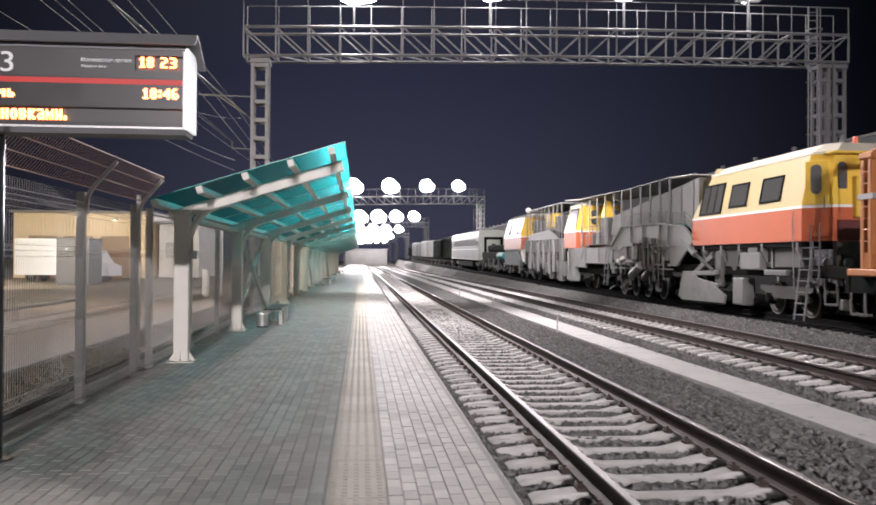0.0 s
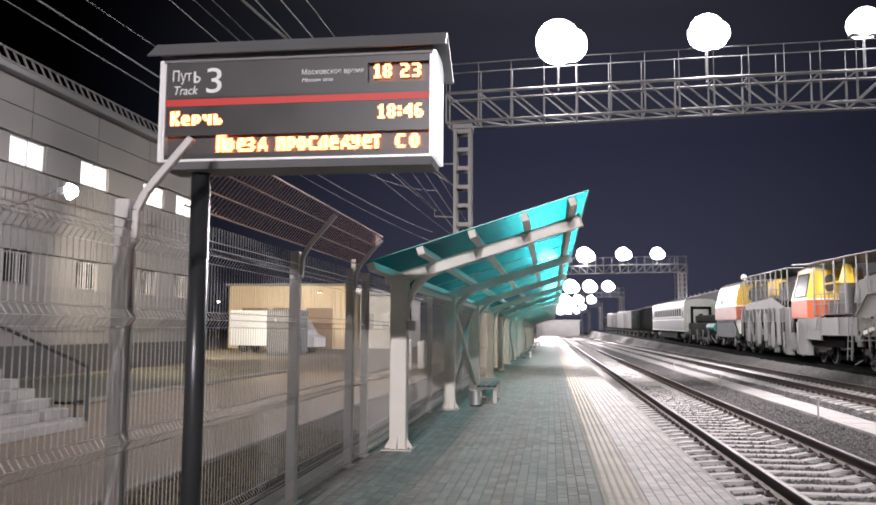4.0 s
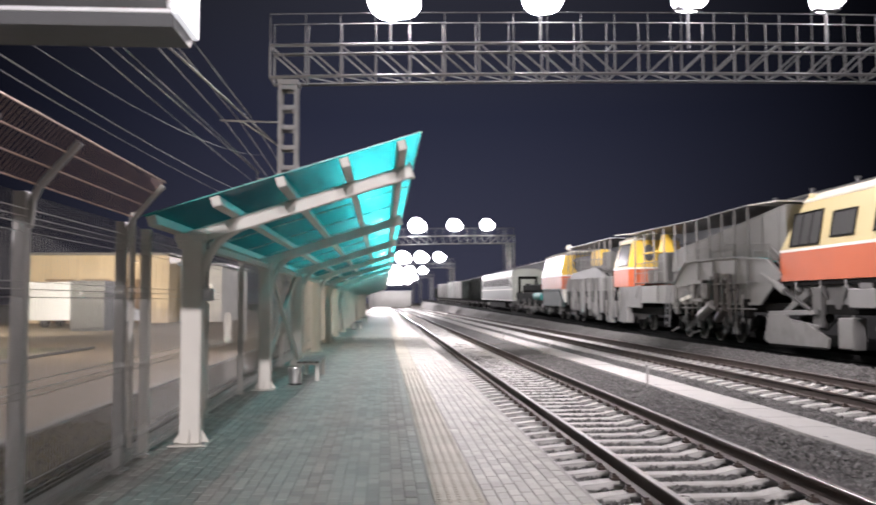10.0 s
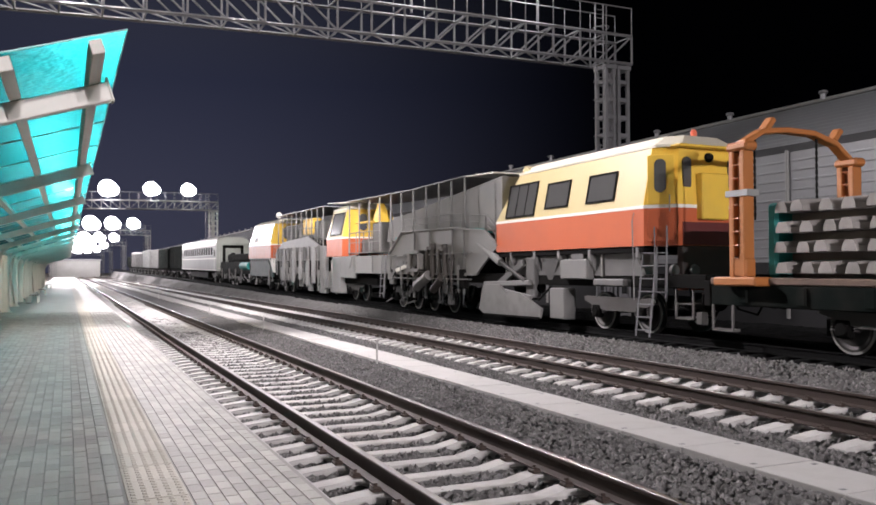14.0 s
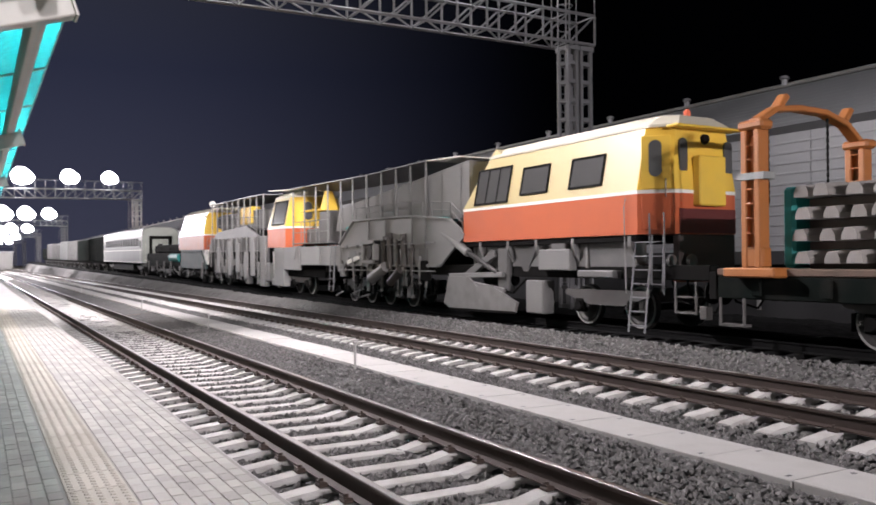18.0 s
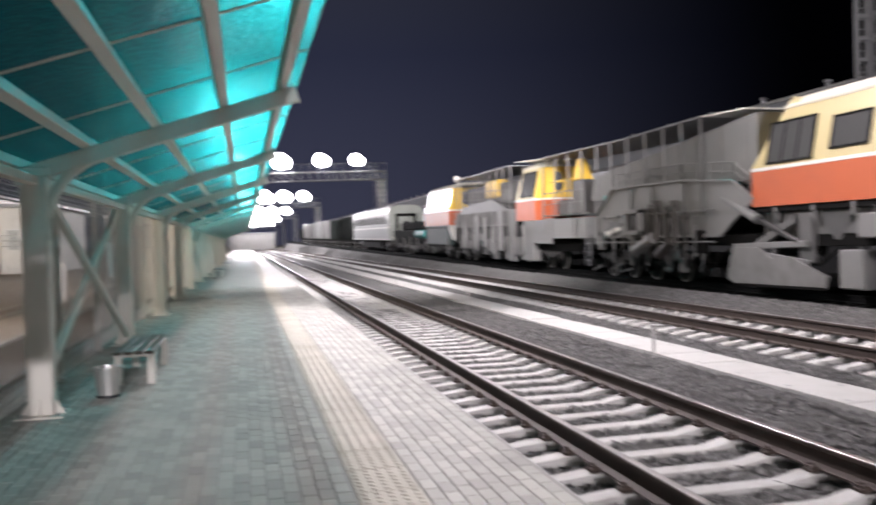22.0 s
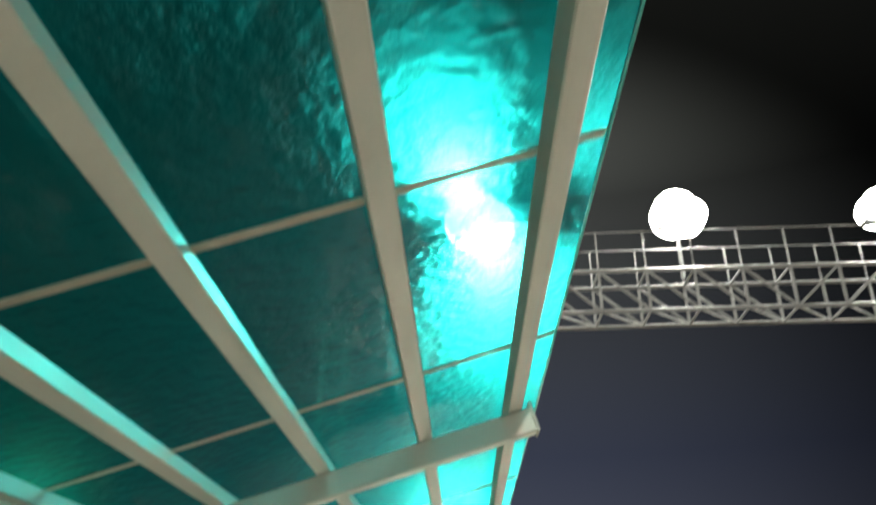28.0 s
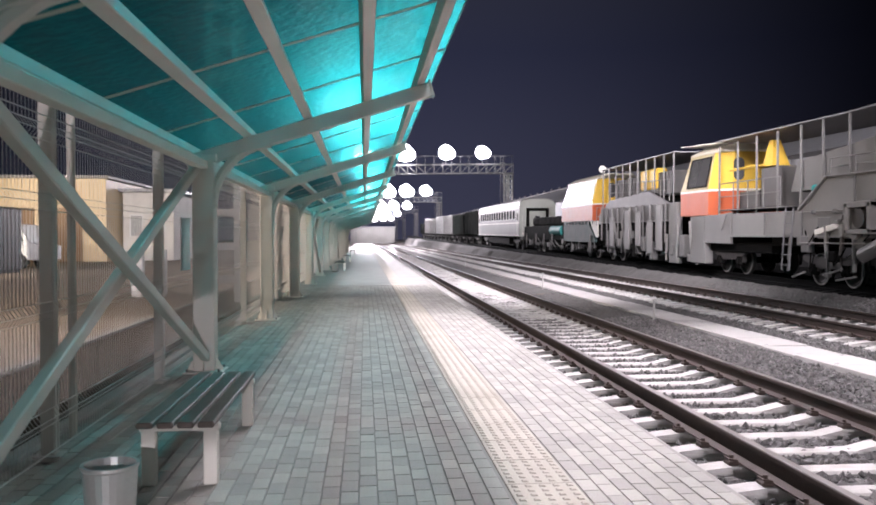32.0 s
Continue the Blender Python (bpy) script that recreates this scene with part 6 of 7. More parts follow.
part("drum", B().tube([(-1.56, 34.5, 1.0), (-1.56, 33.7, 1.45)], 0.15, 16), M_OILYST, mach)
part("lever_arm", B().bar((-1.50, 38.4, 1.72), (-1.50, 37.0, 1.95), 0.06, 0.16, bev=0.01), M_WSTR, mach)
part("hopper", B().add([(x, y, z) for x in (-1.15, 1.15) for y, z in ((29.9, 3.05), (40.4, 3.0), (40.0, 3.9), (37.0, 4.15), (29.9, 4.78))], [(0, 1, 2, 3, 4), (9, 8, 7, 6, 5)] + [(i, (i + 1) % 5, 5 + (i + 1) % 5, 5 + i) for i in range(5)]), M_MPALE, mach, "long grey conveyor hopper")
for k in range(9):
    q = 30.4 + 1.15 * k
    part("hopper_rib", B().box(-1.168, q - 0.02, 3.06, -1.155, q + 0.02, 4.74 - 0.09 * (q - 30) if q < 37 else 4.1 - 0.08 * (q - 37), 0.004), M_MPALE, mach)
part("hopper_sheet", B().add([(-1.3, 30.2, 4.90), (1.3, 30.2, 4.90), (1.3, 32.3, 4.99), (-1.3, 32.3, 4.99), (-1.3, 30.2, 4.94), (1.3, 30.2, 4.94), (1.3, 32.3, 5.03), (-1.3, 32.3, 5.03)], [(0, 1, 2, 3), (7, 6, 5, 4), (0, 4, 5, 1), (1, 5, 6, 2), (2, 6, 7, 3), (3, 7, 4, 0)]), M_WSTR, mach, "pale end sheet of the roof")
part("service_roof", B().add([(x, y, z + d) for d in (0, 0.04) for x, y, z in ((-1.32, 32.3, 5.0), (1.32, 32.3, 5.0), (1.32, 37.2, 4.96), (-1.32, 37.2, 4.96), (1.32, 45.6, 5.12), (-1.32, 45.6, 5.12))], [(0, 1, 2, 3), (3, 2, 4, 5), (9, 8, 7, 6), (11, 10, 8, 9), (0, 6, 7, 1), (5, 4, 10, 11), (0, 3, 9, 6), (3, 5, 11, 9), (1, 7, 8, 2), (2, 8, 10, 4)]), M_ROOF, mach, "dark sheet roof on thin posts")
for q in (32.4, 33.5, 34.6, 35.8, 37.1, 38.4, 39.6, 41.0, 42.4, 43.8, 45.3):
    part("roof_post", B().box(-1.30, q - 0.03, 2.9 if q < 38 else 2.4, -1.24, q + 0.03, 4.97, 0.006), M_MPALE, mach)
rails(mach, [(-1.40, 32.4, 3.20), (-1.40, 33.3, 3.27), (-1.40, 35.4, 3.29), (-1.40, 37.8, 3.31)], 0.48)
rails(mach, [(-1.40, 29.9, 2.62), (-1.40, 30.6, 3.05), (-1.40, 31.8, 3.14)], 0.5)
part("teal_cover", B().add([(-1.36, 31.0, 3.05), (-1.36, 33.6, 3.2), (-0.9, 33.6, 3.35), (-0.9, 31.0, 3.2), (-1.36, 31.0, 2.98), (-1.36, 33.6, 3.08), (-0.9, 33.6, 3.08), (-0.9, 31.0, 2.98)], [(0, 1, 2, 3), (7, 6, 5, 4), (0, 4, 5, 1), (1, 5, 6, 2), (2, 6, 7, 3), (3, 7, 4, 0)]), M_TEAL, mach, "teal plastic cover")
part("teal_cover", B().box(-1.36, 38.0, 2.9, -0.8, 38.9, 3.12, 0.05), M_TEAL, mach, "teal plastic cover")
rng = random.Random(11)
for k in range(16):
    y = 32.0 + 0.45 * k
    z = rng.uniform(0.75, 1.5)
    if k % 3 == 0:
        part("hydraulic_unit", B().box(-1.52, y, z, -1.3, y + rng.uniform(0.25, 0.5), z + rng.uniform(0.3, 0.7), 0.03), M_MGREY if k % 2 else M_UNDER, mach)
    elif k % 3 == 1:
        part("hydraulic_ram", B().tube([(-1.5, y, z + 0.8), (-1.45, y + rng.uniform(-0.2, 0.3), z - 0.1)], 0.06, 10), M_MPALE, mach)
    else:
        part("hose", B().tube([(-1.47, y, z + 0.5), (-1.56, y + 0.2, z + 0.15), (-1.5, y + 0.5, z), (-1.46, y + 0.7, z + 0.4)], 0.022, 6), M_UNDER, mach)
part("lifting_head", B().lathe([(0.001, -0.1), (0.22, -0.1), (0.25, 0.05), (0.12, 0.1), (0.001, 0.12)], (-1.5, 36.4, 1.75), "x", 14), M_MPALE, mach)
part("lamp_bracket", B().box(-1.6, 36.8, 1.95, -1.42, 37.3, 2.05, 0.02).box(-1.56, 36.95, 1.6, -1.46, 37.15, 1.95, 0.02), M_MPALE, mach)
part("low_plate", B().box(-1.5, 38.6, 1.35, -1.44, 39.4, 1.62, 0.01), M_MPALE, mach)

# the second machine, with its porch and cab
mach2 = thing("track_machine", "grey track machine with a yellow and orange-red middle cab", "track machine", TX, group="work train")
driver_cab(mach2, 45.15, 48.6, 0.45, cut=0.6, deep=0.75)
cab_window(mach2, 46.15, 47.95, 3.42, 4.48)
part("end_window", capsule(-0.6, 45.18, 4.0, 0.4, 0.85), M_GLASS, mach2)
part("end_window", capsule(0.6, 45.18, 4.0, 0.4, 0.85), M_GLASS, mach2)
part("sun_shade", B().add([(-1.2, 45.7, 4.98), (1.2, 45.7, 4.98), (1.3, 49.0, 5.12), (-1.3, 49.0, 5.12), (-1.2, 45.7, 5.02), (1.2, 45.7, 5.02), (1.3, 49.0, 5.16), (-1.3, 49.0, 5.16)], [(0, 1, 2, 3), (7, 6, 5, 4), (0, 4, 5, 1), (1, 5, 6, 2), (2, 6, 7, 3), (3, 7, 4, 0)]), M_WSTR, mach2)
ramp = [(44.0, 1.25), (46.2, 1.25), (46.2, 2.28), (45.2, 2.28), (44.0, 2.36)]
part("ramp_side", B().prism(ramp, "x", -1.44, -1.36), M_MPALE, mach2, "stepped grey side plate")
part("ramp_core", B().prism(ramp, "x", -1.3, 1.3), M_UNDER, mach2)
part("porch_floor", B().box(-1.42, 39.9, 2.43, 1.42, 45.12, 2.47, 0.01), M_MGREY, mach2)
rails(mach2, [(-1.4, 40.6, 2.46), (-1.4, 45.0, 2.46)], 0.95, M_MPALE)
part("yellow_rail", B().tube([(-1.1, 42.2, 3.9), (-1.1, 44.8, 3.9)], 0.05, 8), M_YEL, mach2)
part("yellow_hood", B().add([(-1.1, 41.7, 3.85), (-0.5, 41.7, 3.85), (-0.5, 42.4, 3.85), (-1.1, 42.4, 3.85), (-0.95, 41.95, 4.7), (-0.7, 41.95, 4.7), (-0.7, 42.2, 4.7), (-0.95, 42.2, 4.7)], [(3, 2, 1, 0), (4, 5, 6, 7), (0, 1, 5, 4), (1, 2, 6, 5), (2, 3, 7, 6), (3, 0, 4, 7)]), M_YEL, mach2, "tapered yellow hood")
part("engine_box", B().box(-1.05, 41.5, 2.475, 0.4, 42.6, 3.83, 0.05), M_MGREY, mach2)
part("engine_box", B().box(-1.0, 43.0, 2.475, 0.8, 44.3, 3.1, 0.05), M_MGREY, mach2)
ladder(mach2, -1.47, 39.9, 0.5, 2.4, 0.45, 0.12)
part("white_leg", B().box(-1.45, 46.2, 0.45, -1.1, 47.6, 2.28, 0.03), M_MPALE, mach2)
part("white_leg", B().box(-1.46, 49.0, 0.35, -1.2, 49.9, 2.9, 0.03), M_MPALE, mach2)
part("gusset", B().prism([(45.95, 2.29), (44.3, 2.29), (44.7, 1.72)], "x", -1.475, -1.442), M_MPALE, mach2)
for q, z, h in ((50.5, 0.85, 2.0), (51.7, 0.7, 1.4), (53.3, 1.0, 1.6), (54.9, 0.8, 1.9), (57.4, 0.9, 1.5)):
    part("hanging_plate", B().box(-1.58, q, z, -1.50, q + 0.62, z + h, 0.02), M_MPALE, mach2)
part("main_frame", B().box(-1.2, 41.5, 0.95, 1.2, 61.0, 1.3, 0.02), M_UNDER, mach2)
side2 = [(49.6, 1.2), (60.6, 1.2), (60.4, 2.6), (58.5, 3.3), (52.5, 3.5), (50.0, 2.9)]
part("chute_side", B().prism([(49.6, 2.2), (60.5, 2.2), (60.4, 2.6), (58.5, 3.3), (52.5, 3.5), (50.0, 2.9)], "x", -1.42, -1.34), M_MGREY, mach2)
part("chute_lip", B().box(-1.45, 49.7, 2.12, -1.36, 60.5, 2.19, 0.01), M_MPALE, mach2)
# near-black filler: shade of the gaps below the side plate, put into colour
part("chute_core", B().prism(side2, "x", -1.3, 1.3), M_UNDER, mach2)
for k in range(11):
    q = 50.3 + 0.95 * k
    part("rib", B().box(-1.49, q, 0.95 if k % 2 else 1.2, -1.42, q + 0.07, 2.9, 0.012), M_MPALE if k % 3 else M_MGREY, mach2)
part("hopper", B().box(-1.15, 50.2, 3.3, 1.15, 58.5, 4.35, 0.05), M_MGREY, mach2)
for k in range(20):
    part("hopper_rib", B().box(-1.185, 50.4 + 0.41 * k, 3.34, -1.152, 50.46 + 0.41 * k, 4.3, 0.006), M_MPALE if k % 3 else M_MGREY, mach2)
part("yellow_hood", B().box(-1.25, 52.0, 3.6, -0.7, 54.2, 4.55, 0.08), M_YEL, mach2)
part("service_roof", B().box(-1.34, 49.6, 5.02, 1.34, 60.4, 5.07), M_ROOF, mach2, "dark sheet roof on thin posts")
for k in range(10):
    q = 49.8 + 1.15 * k
    part("roof_post", B().box(-1.32, q - 0.03, 2.6, -1.26, q + 0.03, 5.02, 0.006), M_MPALE, mach2)
rails(mach2, [(-1.4, 50.0, 3.0), (-1.4, 58.4, 3.25)], 0.9, M_MPALE)
bogie(mach2, (44.0, 45.6))
bogie(mach2, (58.0, 59.7))
for k in range(18):
    y = 47.5 + 0.62 * k
    z = rng.uniform(0.4, 1.3)
    if k % 2:
        part("hydraulic_unit", B().box(-1.5, y, z, -1.2, y + rng.uniform(0.2, 0.5), z + rng.uniform(0.3, 0.9), 0.03), (M_MPALE, M_MGREY, M_UNDER)[k % 3], mach2)
    else:
        part("hydraulic_ram", B().tube([(-1.5, y, z + 1.1), (-1.42, y + rng.uniform(-0.3, 0.4), z)], 0.06, 8), M_MPALE, mach2)

# the third cab
mach3 = thing("track_machine", "pale track machine with an orange-red cab end and green engine", "track machine", TX, group="work train")
driver_cab(mach3, 60.9, 69.0, 0.8, cut=0.6, deep=0.8)
for y0, y1 in ((62.0, 63.5), (66.2, 67.0)):
    cab_window(mach3, y0, y1, 3.5, 4.4)
part("end_window", capsule(-0.55, 60.93, 4.0, 0.42, 0.85), M_GLASS, mach3)
part("end_window", capsule(0.55, 60.93, 4.0, 0.42, 0.85), M_GLASS, mach3)
part("search_lamp", B().lathe([(0.001, -0.05), (0.2, -0.05), (0.22, 0.05), (0.1, 0.15), (0.001, 0.16)], (-0.9, 61.6, 5.2), "y", 14), M_WSTR, mach3)
part("lamp_stalk", B().tube([(-0.9, 61.65, 4.9), (-0.9, 61.65, 5.1)], 0.03, 6), M_UNDER, mach3)
part("engine_block", B().box(-1.3, 63.0, 1.0, 1.3, 82.4, 2.1, 0.08), M_DGREEN, mach3, "dark green engine block")
part("main_frame", B().box(-1.2, 60.6, 0.9, 1.2, 82.6, 1.25, 0.02), M_UNDER, mach3)
part("engine_hood", B().box(-1.1, 70.0, 2.11, 1.1, 80.0, 2.75, 0.1), M_DGREEN, mach3, "dark green engine hood")
for k in range(6):
    part("hood_louvre", B().box(-1.13, 71.0 + 1.4 * k, 2.25, -1.105, 71.9 + 1.4 * k, 2.6, 0.006), M_UNDER, mach3)
part("exhaust_stack", B().tube([(-0.5, 71.2, 2.7), (-0.5, 71.2, 3.6)], 0.12, 12), M_UNDER, mach3)
part("teal_tank", B().tube([(-1.2, 69.4, 1.75), (-1.2, 72.5, 1.75)], 0.32, 16), M_TEAL, mach3, "teal fuel tank")
part("hopper", B().prism([(68.6, 2.28), (62.8, 2.28), (61.3, 1.28), (61.3, 1.05), (68.6, 1.05)], "x", -1.42, -1.28), material("dark_teal_paint", (0.018, 0.045, 0.042), 0.6, spread=0.2, scale=2, dirt=0.3), mach3, "dark teal side hopper")
for k in range(9):
    part("hopper_tooth", B().prism([(0, 2.30), (0.28, 2.30), (0.14, 2.08)], "x", -1.47, -1.43), M_MPALE, mach3, at=(0, 61.6 + 0.78 * k, 0))
part("end_plate", B().prism([(60.95, 2.28), (62.4, 2.28), (61.2, 1.35), (60.95, 1.35)], "x", -1.40, -1.30), M_WSTR, mach3, "pale end plate under the cab")
rails(mach3, [(-1.4, 60.1, 2.0), (-1.4, 61.0, 2.0)], 1.0)
bogie(mach3, (62.5, 64.3))
bogie(mach3, (77.0, 78.8))

# sleeping coach
coach = thing("passenger_coach", "pale grey ribbed passenger coach, end door in a dark frame", "coach", TX, group="work train")
cy0, cy1 = 83.5, 107.9
M_COACHEND = material("coach_end_pale_green", (0.46, 0.49, 0.44), 0.5, spread=0.1, scale=1.5, dirt=0.35, dirt_colour=(0.32, 0.31, 0.27))
sec = [(-1.52, 1.25), (-1.52, 3.85), (-1.45, 4.12), (-1.22, 4.30), (-0.7, 4.42), (0.7, 4.42), (1.22, 4.30), (1.45, 4.12), (1.52, 3.85), (1.52, 1.25)]
part("body", loft([[(x, y, z) for x, z in sec] for y in (cy0, cy1)]), M_COACH, coach)
part("end_wall", loft([[(x * 0.985, y, 1.25 + (z - 1.25) * 0.985) for x, z in sec] for y in (cy0 - 0.03, cy0 + 0.01)]), M_COACHEND, coach, "pale green end wall")
part("roof_rim", B().tube([(x, cy0 - 0.05, z + 0.01) for x, z in sec[1:-1]], 0.045, 6), M_COACH, coach)
for x in (-1.47, 1.47):
    part("corner_post", B().box(x - 0.05, cy0 - 0.10, 1.25, x + 0.05, cy0 - 0.03, 3.9, 0.02), M_COACHEND, coach)
for k in range(7):
    z = 1.42 + 0.12 * k
    part("side_rib", B().box(-1.54, cy0 + 0.3, z, -1.522, cy1 - 0.3, z + 0.04), M_COACH, coach)
for k in range(14):
    y = cy0 + 2.0 + 1.5 * k
    w = part("window", B().box(-1.532, y, 2.75, -1.515, y + 0.95, 3.45), M_WDARK, coach)
    part("window_frame", B().box(-1.545, y - 0.06, 2.69, -1.523, y, 3.51).box(-1.545, y + 0.95, 2.69, -1.523, y + 1.01, 3.51).box(-1.545, y, 2.69, -1.523, y + 0.95, 2.75), M_FRAME, w)
for z in (1.30, 2.36, 3.62):
    part("waist_stripe", B().box(-1.545, cy0 + 0.02, z, -1.523, cy1, z + 0.08), M_WSTR, coach)
for q in (cy0 + 0.45, cy1 - 1.25):
    dr = part("side_door", B().box(-1.535, q, 1.35, -1.523, q + 0.8, 3.4, 0.004), M_COACHEND, coach)
    part("door_window", B().box(-1.54, q + 0.2, 2.6, -1.534, q + 0.6, 3.2), M_WDARK, dr)
for x0, x1, z0, z1 in ((-0.95, -0.70, 1.5, 3.62), (0.70, 0.95, 1.5, 3.62), (-0.95, 0.95, 3.38, 3.64)):
    part("gangway", B().box(x0, cy0 - 0.22, z0, x1, cy0 - 0.032, z1, 0.05), M_UNDER, coach, "dark rubber gangway")
ed = part("end_door", B().box(-0.69, cy0 - 0.10, 1.45, 0.69, cy0 - 0.034, 3.37, 0.02), M_COACHEND, coach, "pale end door with a small dark window")
part("door_window", B().box(-0.20, cy0 - 0.115, 2.35, 0.20, cy0 - 0.098, 2.95), M_WDARK, ed)
part("door_rail", B().tube([(-0.55, cy0 - 0.16, 1.9), (0.55, cy0 - 0.16, 1.9)], 0.03, 6), M_WSTR, ed)
part("bridge_plate", B().box(-0.75, cy0 - 0.45, 1.30, 0.75, cy0 - 0.05, 1.36, 0.01), M_MGREY, coach)
part("end_sill", B().box(-1.45, cy0 - 0.2, 0.98, 1.45, cy0 - 0.035, 1.22, 0.02), M_MGREY, coach)
for x in (-1.2, 1.2):
    part("end_lamp", B().lathe([(0.001, -0.05), (0.1, -0.05), (0.1, 0)], (x, cy0 - 0.035, 1.5), "y", 12), M_WSTR, coach)
for x in (-1.25, 1.25):
    part("grab_rail", B().tube([(x, cy0 - 0.035, 1.7), (x, cy0 - 0.14, 1.75), (x, cy0 - 0.14, 2.9), (x, cy0 - 0.035, 2.95)], 0.02, 6), M_WSTR, coach)
part("underframe", B().box(-1.3, cy0 + 6, 0.5, 1.3, cy1 - 6, 1.14, 0.05), M_UNDER, coach)
for k in range(8):
    part("roof_vent", B().box(-0.2, cy0 + 2 + 2.8 * k, 4.42, 0.2, cy0 + 2.6 + 2.8 * k, 4.56, 0.03), M_COACH, coach)
bogie(coach, (85.5, 87.9))
bogie(coach, (103.5, 105.9))
for s in (-0.95, 0.95):
    part("buffer", B().lathe([(0.08, 0.0), (0.08, -0.4), (0.24, -0.42), (0.24, -0.47), (0.001, -0.48)], (s, cy0 - 0.2, 1.06), "y", 16), M_UNDER, coach)


def wagon(y0, y1, h, mat, label, ribs=8):
    w = thing("goods_wagon", label, "goods wagon", TX, group="work train")
    part("body", B().box(-1.45, y0, 1.25, 1.45, y1, h, 0.05), mat, w)
    for k in range(ribs + 1):
        q = y0 + (y1 - y0 - 0.12) * k / ribs
        part("rib", B().box(-1.52, q, 1.3, -1.452, q + 0.12, h - 0.08, 0.01), mat, w)
    part("underframe", B().box(-1.2, y0 - 0.3, 0.95, 1.2, y1 + 0.3, 1.24), M_UNDER, w)
    bogie(w, (y0 + 1.5, y0 + 3.3))
    bogie(w, (y1 - 3.3, y1 - 1.5))
    return on_grade(w)


wagon(109.3, 121.5, 4.1, M_DGREEN, "dark green high-sided goods wagon")
wagon(122.9, 135.5, 4.0, M_DGREEN, "dark green high-sided goods wagon")
wagon(136.9, 149.5, 4.1, M_MGREY, "grey covered goods wagon")
wagon(150.9, 163.5, 4.2, M_COACH, "pale covered goods wagon")
wagon(164.9, 177.5, 3.9, M_MGREY, "grey covered goods wagon")
wagon(178.9, 191.5, 4.2, M_MPALE, "pale grey covered goods wagon")
wagon(192.9, 205.5, 3.4, M_DGREEN, "dark green high-sided goods wagon")

# flat wagon with stacked concrete sleepers and the portal crane
flat = thing("flat_wagon", "dark green flat wagon carrying stacked concrete sleepers", "flat wagon", TX, group="work train")
part("deck", B().box(-1.45, 2.0, 1.42, 1.45, 20.2, 1.56, 0.02), material("rusty_deck", (0.13, 0.085, 0.062), 0.8, spread=0.4, scale=4, dirt=0.5), flat, "rusty deck")
part("sill", B().box(-1.43, 2.0, 0.98, -1.28, 20.2, 1.415, 0.02), M_DGREEN, flat)
part("sill", B().box(1.28, 2.0, 0.98, 1.43, 20.2, 1.415, 0.02), M_DGREEN, flat)
for k in range(12):
    part("stake_pocket", B().box(-1.50, 3.2 + 1.45 * k, 1.05, -1.435, 3.4 + 1.45 * k, 1.38, 0.01), M_DGREEN, flat)
part("end_beam", B().box(-1.45, 20.2, 0.95, 1.45, 20.4, 1.5, 0.02), M_UNDER, flat)
part("step", B().box(-1.5, 19.5, 0.45, -1.3, 20.1, 0.5).box(-1.5, 19.5, 0.5, -1.46, 19.54, 1.0).box(-1.5, 20.06, 0.5, -1.46, 20.1, 1.0), M_BOGIE, flat)
bogie(flat, (15.4, 17.2))
bogie(flat, (4.5, 6.3))
for s in (-0.95, 0.95):
    part("buffer", B().lathe([(0.08, 0.0), (0.08, 0.3), (0.24, 0.32), (0.24, 0.37), (0.001, 0.38)], (s, 20.4, 1.06), "y", 16), M_UNDER, flat)
M_STACK = material("new_sleeper_concrete", (0.27, 0.252, 0.235), 0.85, spread=0.4, scale=3, fine=60, bump=0.3, island=True)
prof = [(-0.15, 0.0), (0.15, 0.0), (0.14, 0.10), (0.085, 0.22), (-0.085, 0.22), (-0.14, 0.10)]
stack_b = loft([[(x, y, z * s) for y, z in prof] for x, s in ((-1.35, 0.92), (-1.30, 0.95), (-0.95, 1.08), (-0.62, 1.08), (-0.4, 0.85), (0.4, 0.85), (0.62, 1.08), (0.95, 1.08), (1.35, 0.92))])
stack_mesh = stack_b.mesh("concrete_sleeper", M_STACK)
for layer in range(4):
    for k in range(26):
        ob = new("concrete_sleeper", stack_mesh)
        ob.location = (10.6 + rng.uniform(-0.1, 0.1), 18.35 - 0.5 * k + (0.0, 0.05, -0.04, 0.03)[layer], -0.2 + 1.66 + 0.39 * layer)
        ob.rotation_euler = (0, rng.uniform(-0.008, 0.008), rng.uniform(-0.03, 0.03))
        tagged(ob, "new concrete railway sleeper stacked on the flat wagon", "concrete sleeper", "stacked sleepers")
for layer in range(4):
    for x in (-0.75, 0.75):
        bt = solo("timber_batten", B().box(-0.06, 5.2, 0.0, 0.06, 18.6, 0.10 if layer == 0 else 0.145, 0.01), M_SLAT, "long timber batten between layers of sleepers", "batten", "timber battens", at=(10.6 + x, 0, -0.2 + (1.56 if layer == 0 else 1.66 + 0.39 * layer - 0.147)))
solo("tarpaulin_load", B().box(-1.2, 18.62, 1.57, 0.9, 18.88, 3.05, 0.06), M_TEAL, "bundle under a teal tarpaulin behind the crane leg", "bundle", at=TX)
crane = thing("portal_crane", "orange portal crane with arched beam straddling the flat wagon", "portal crane", TX)
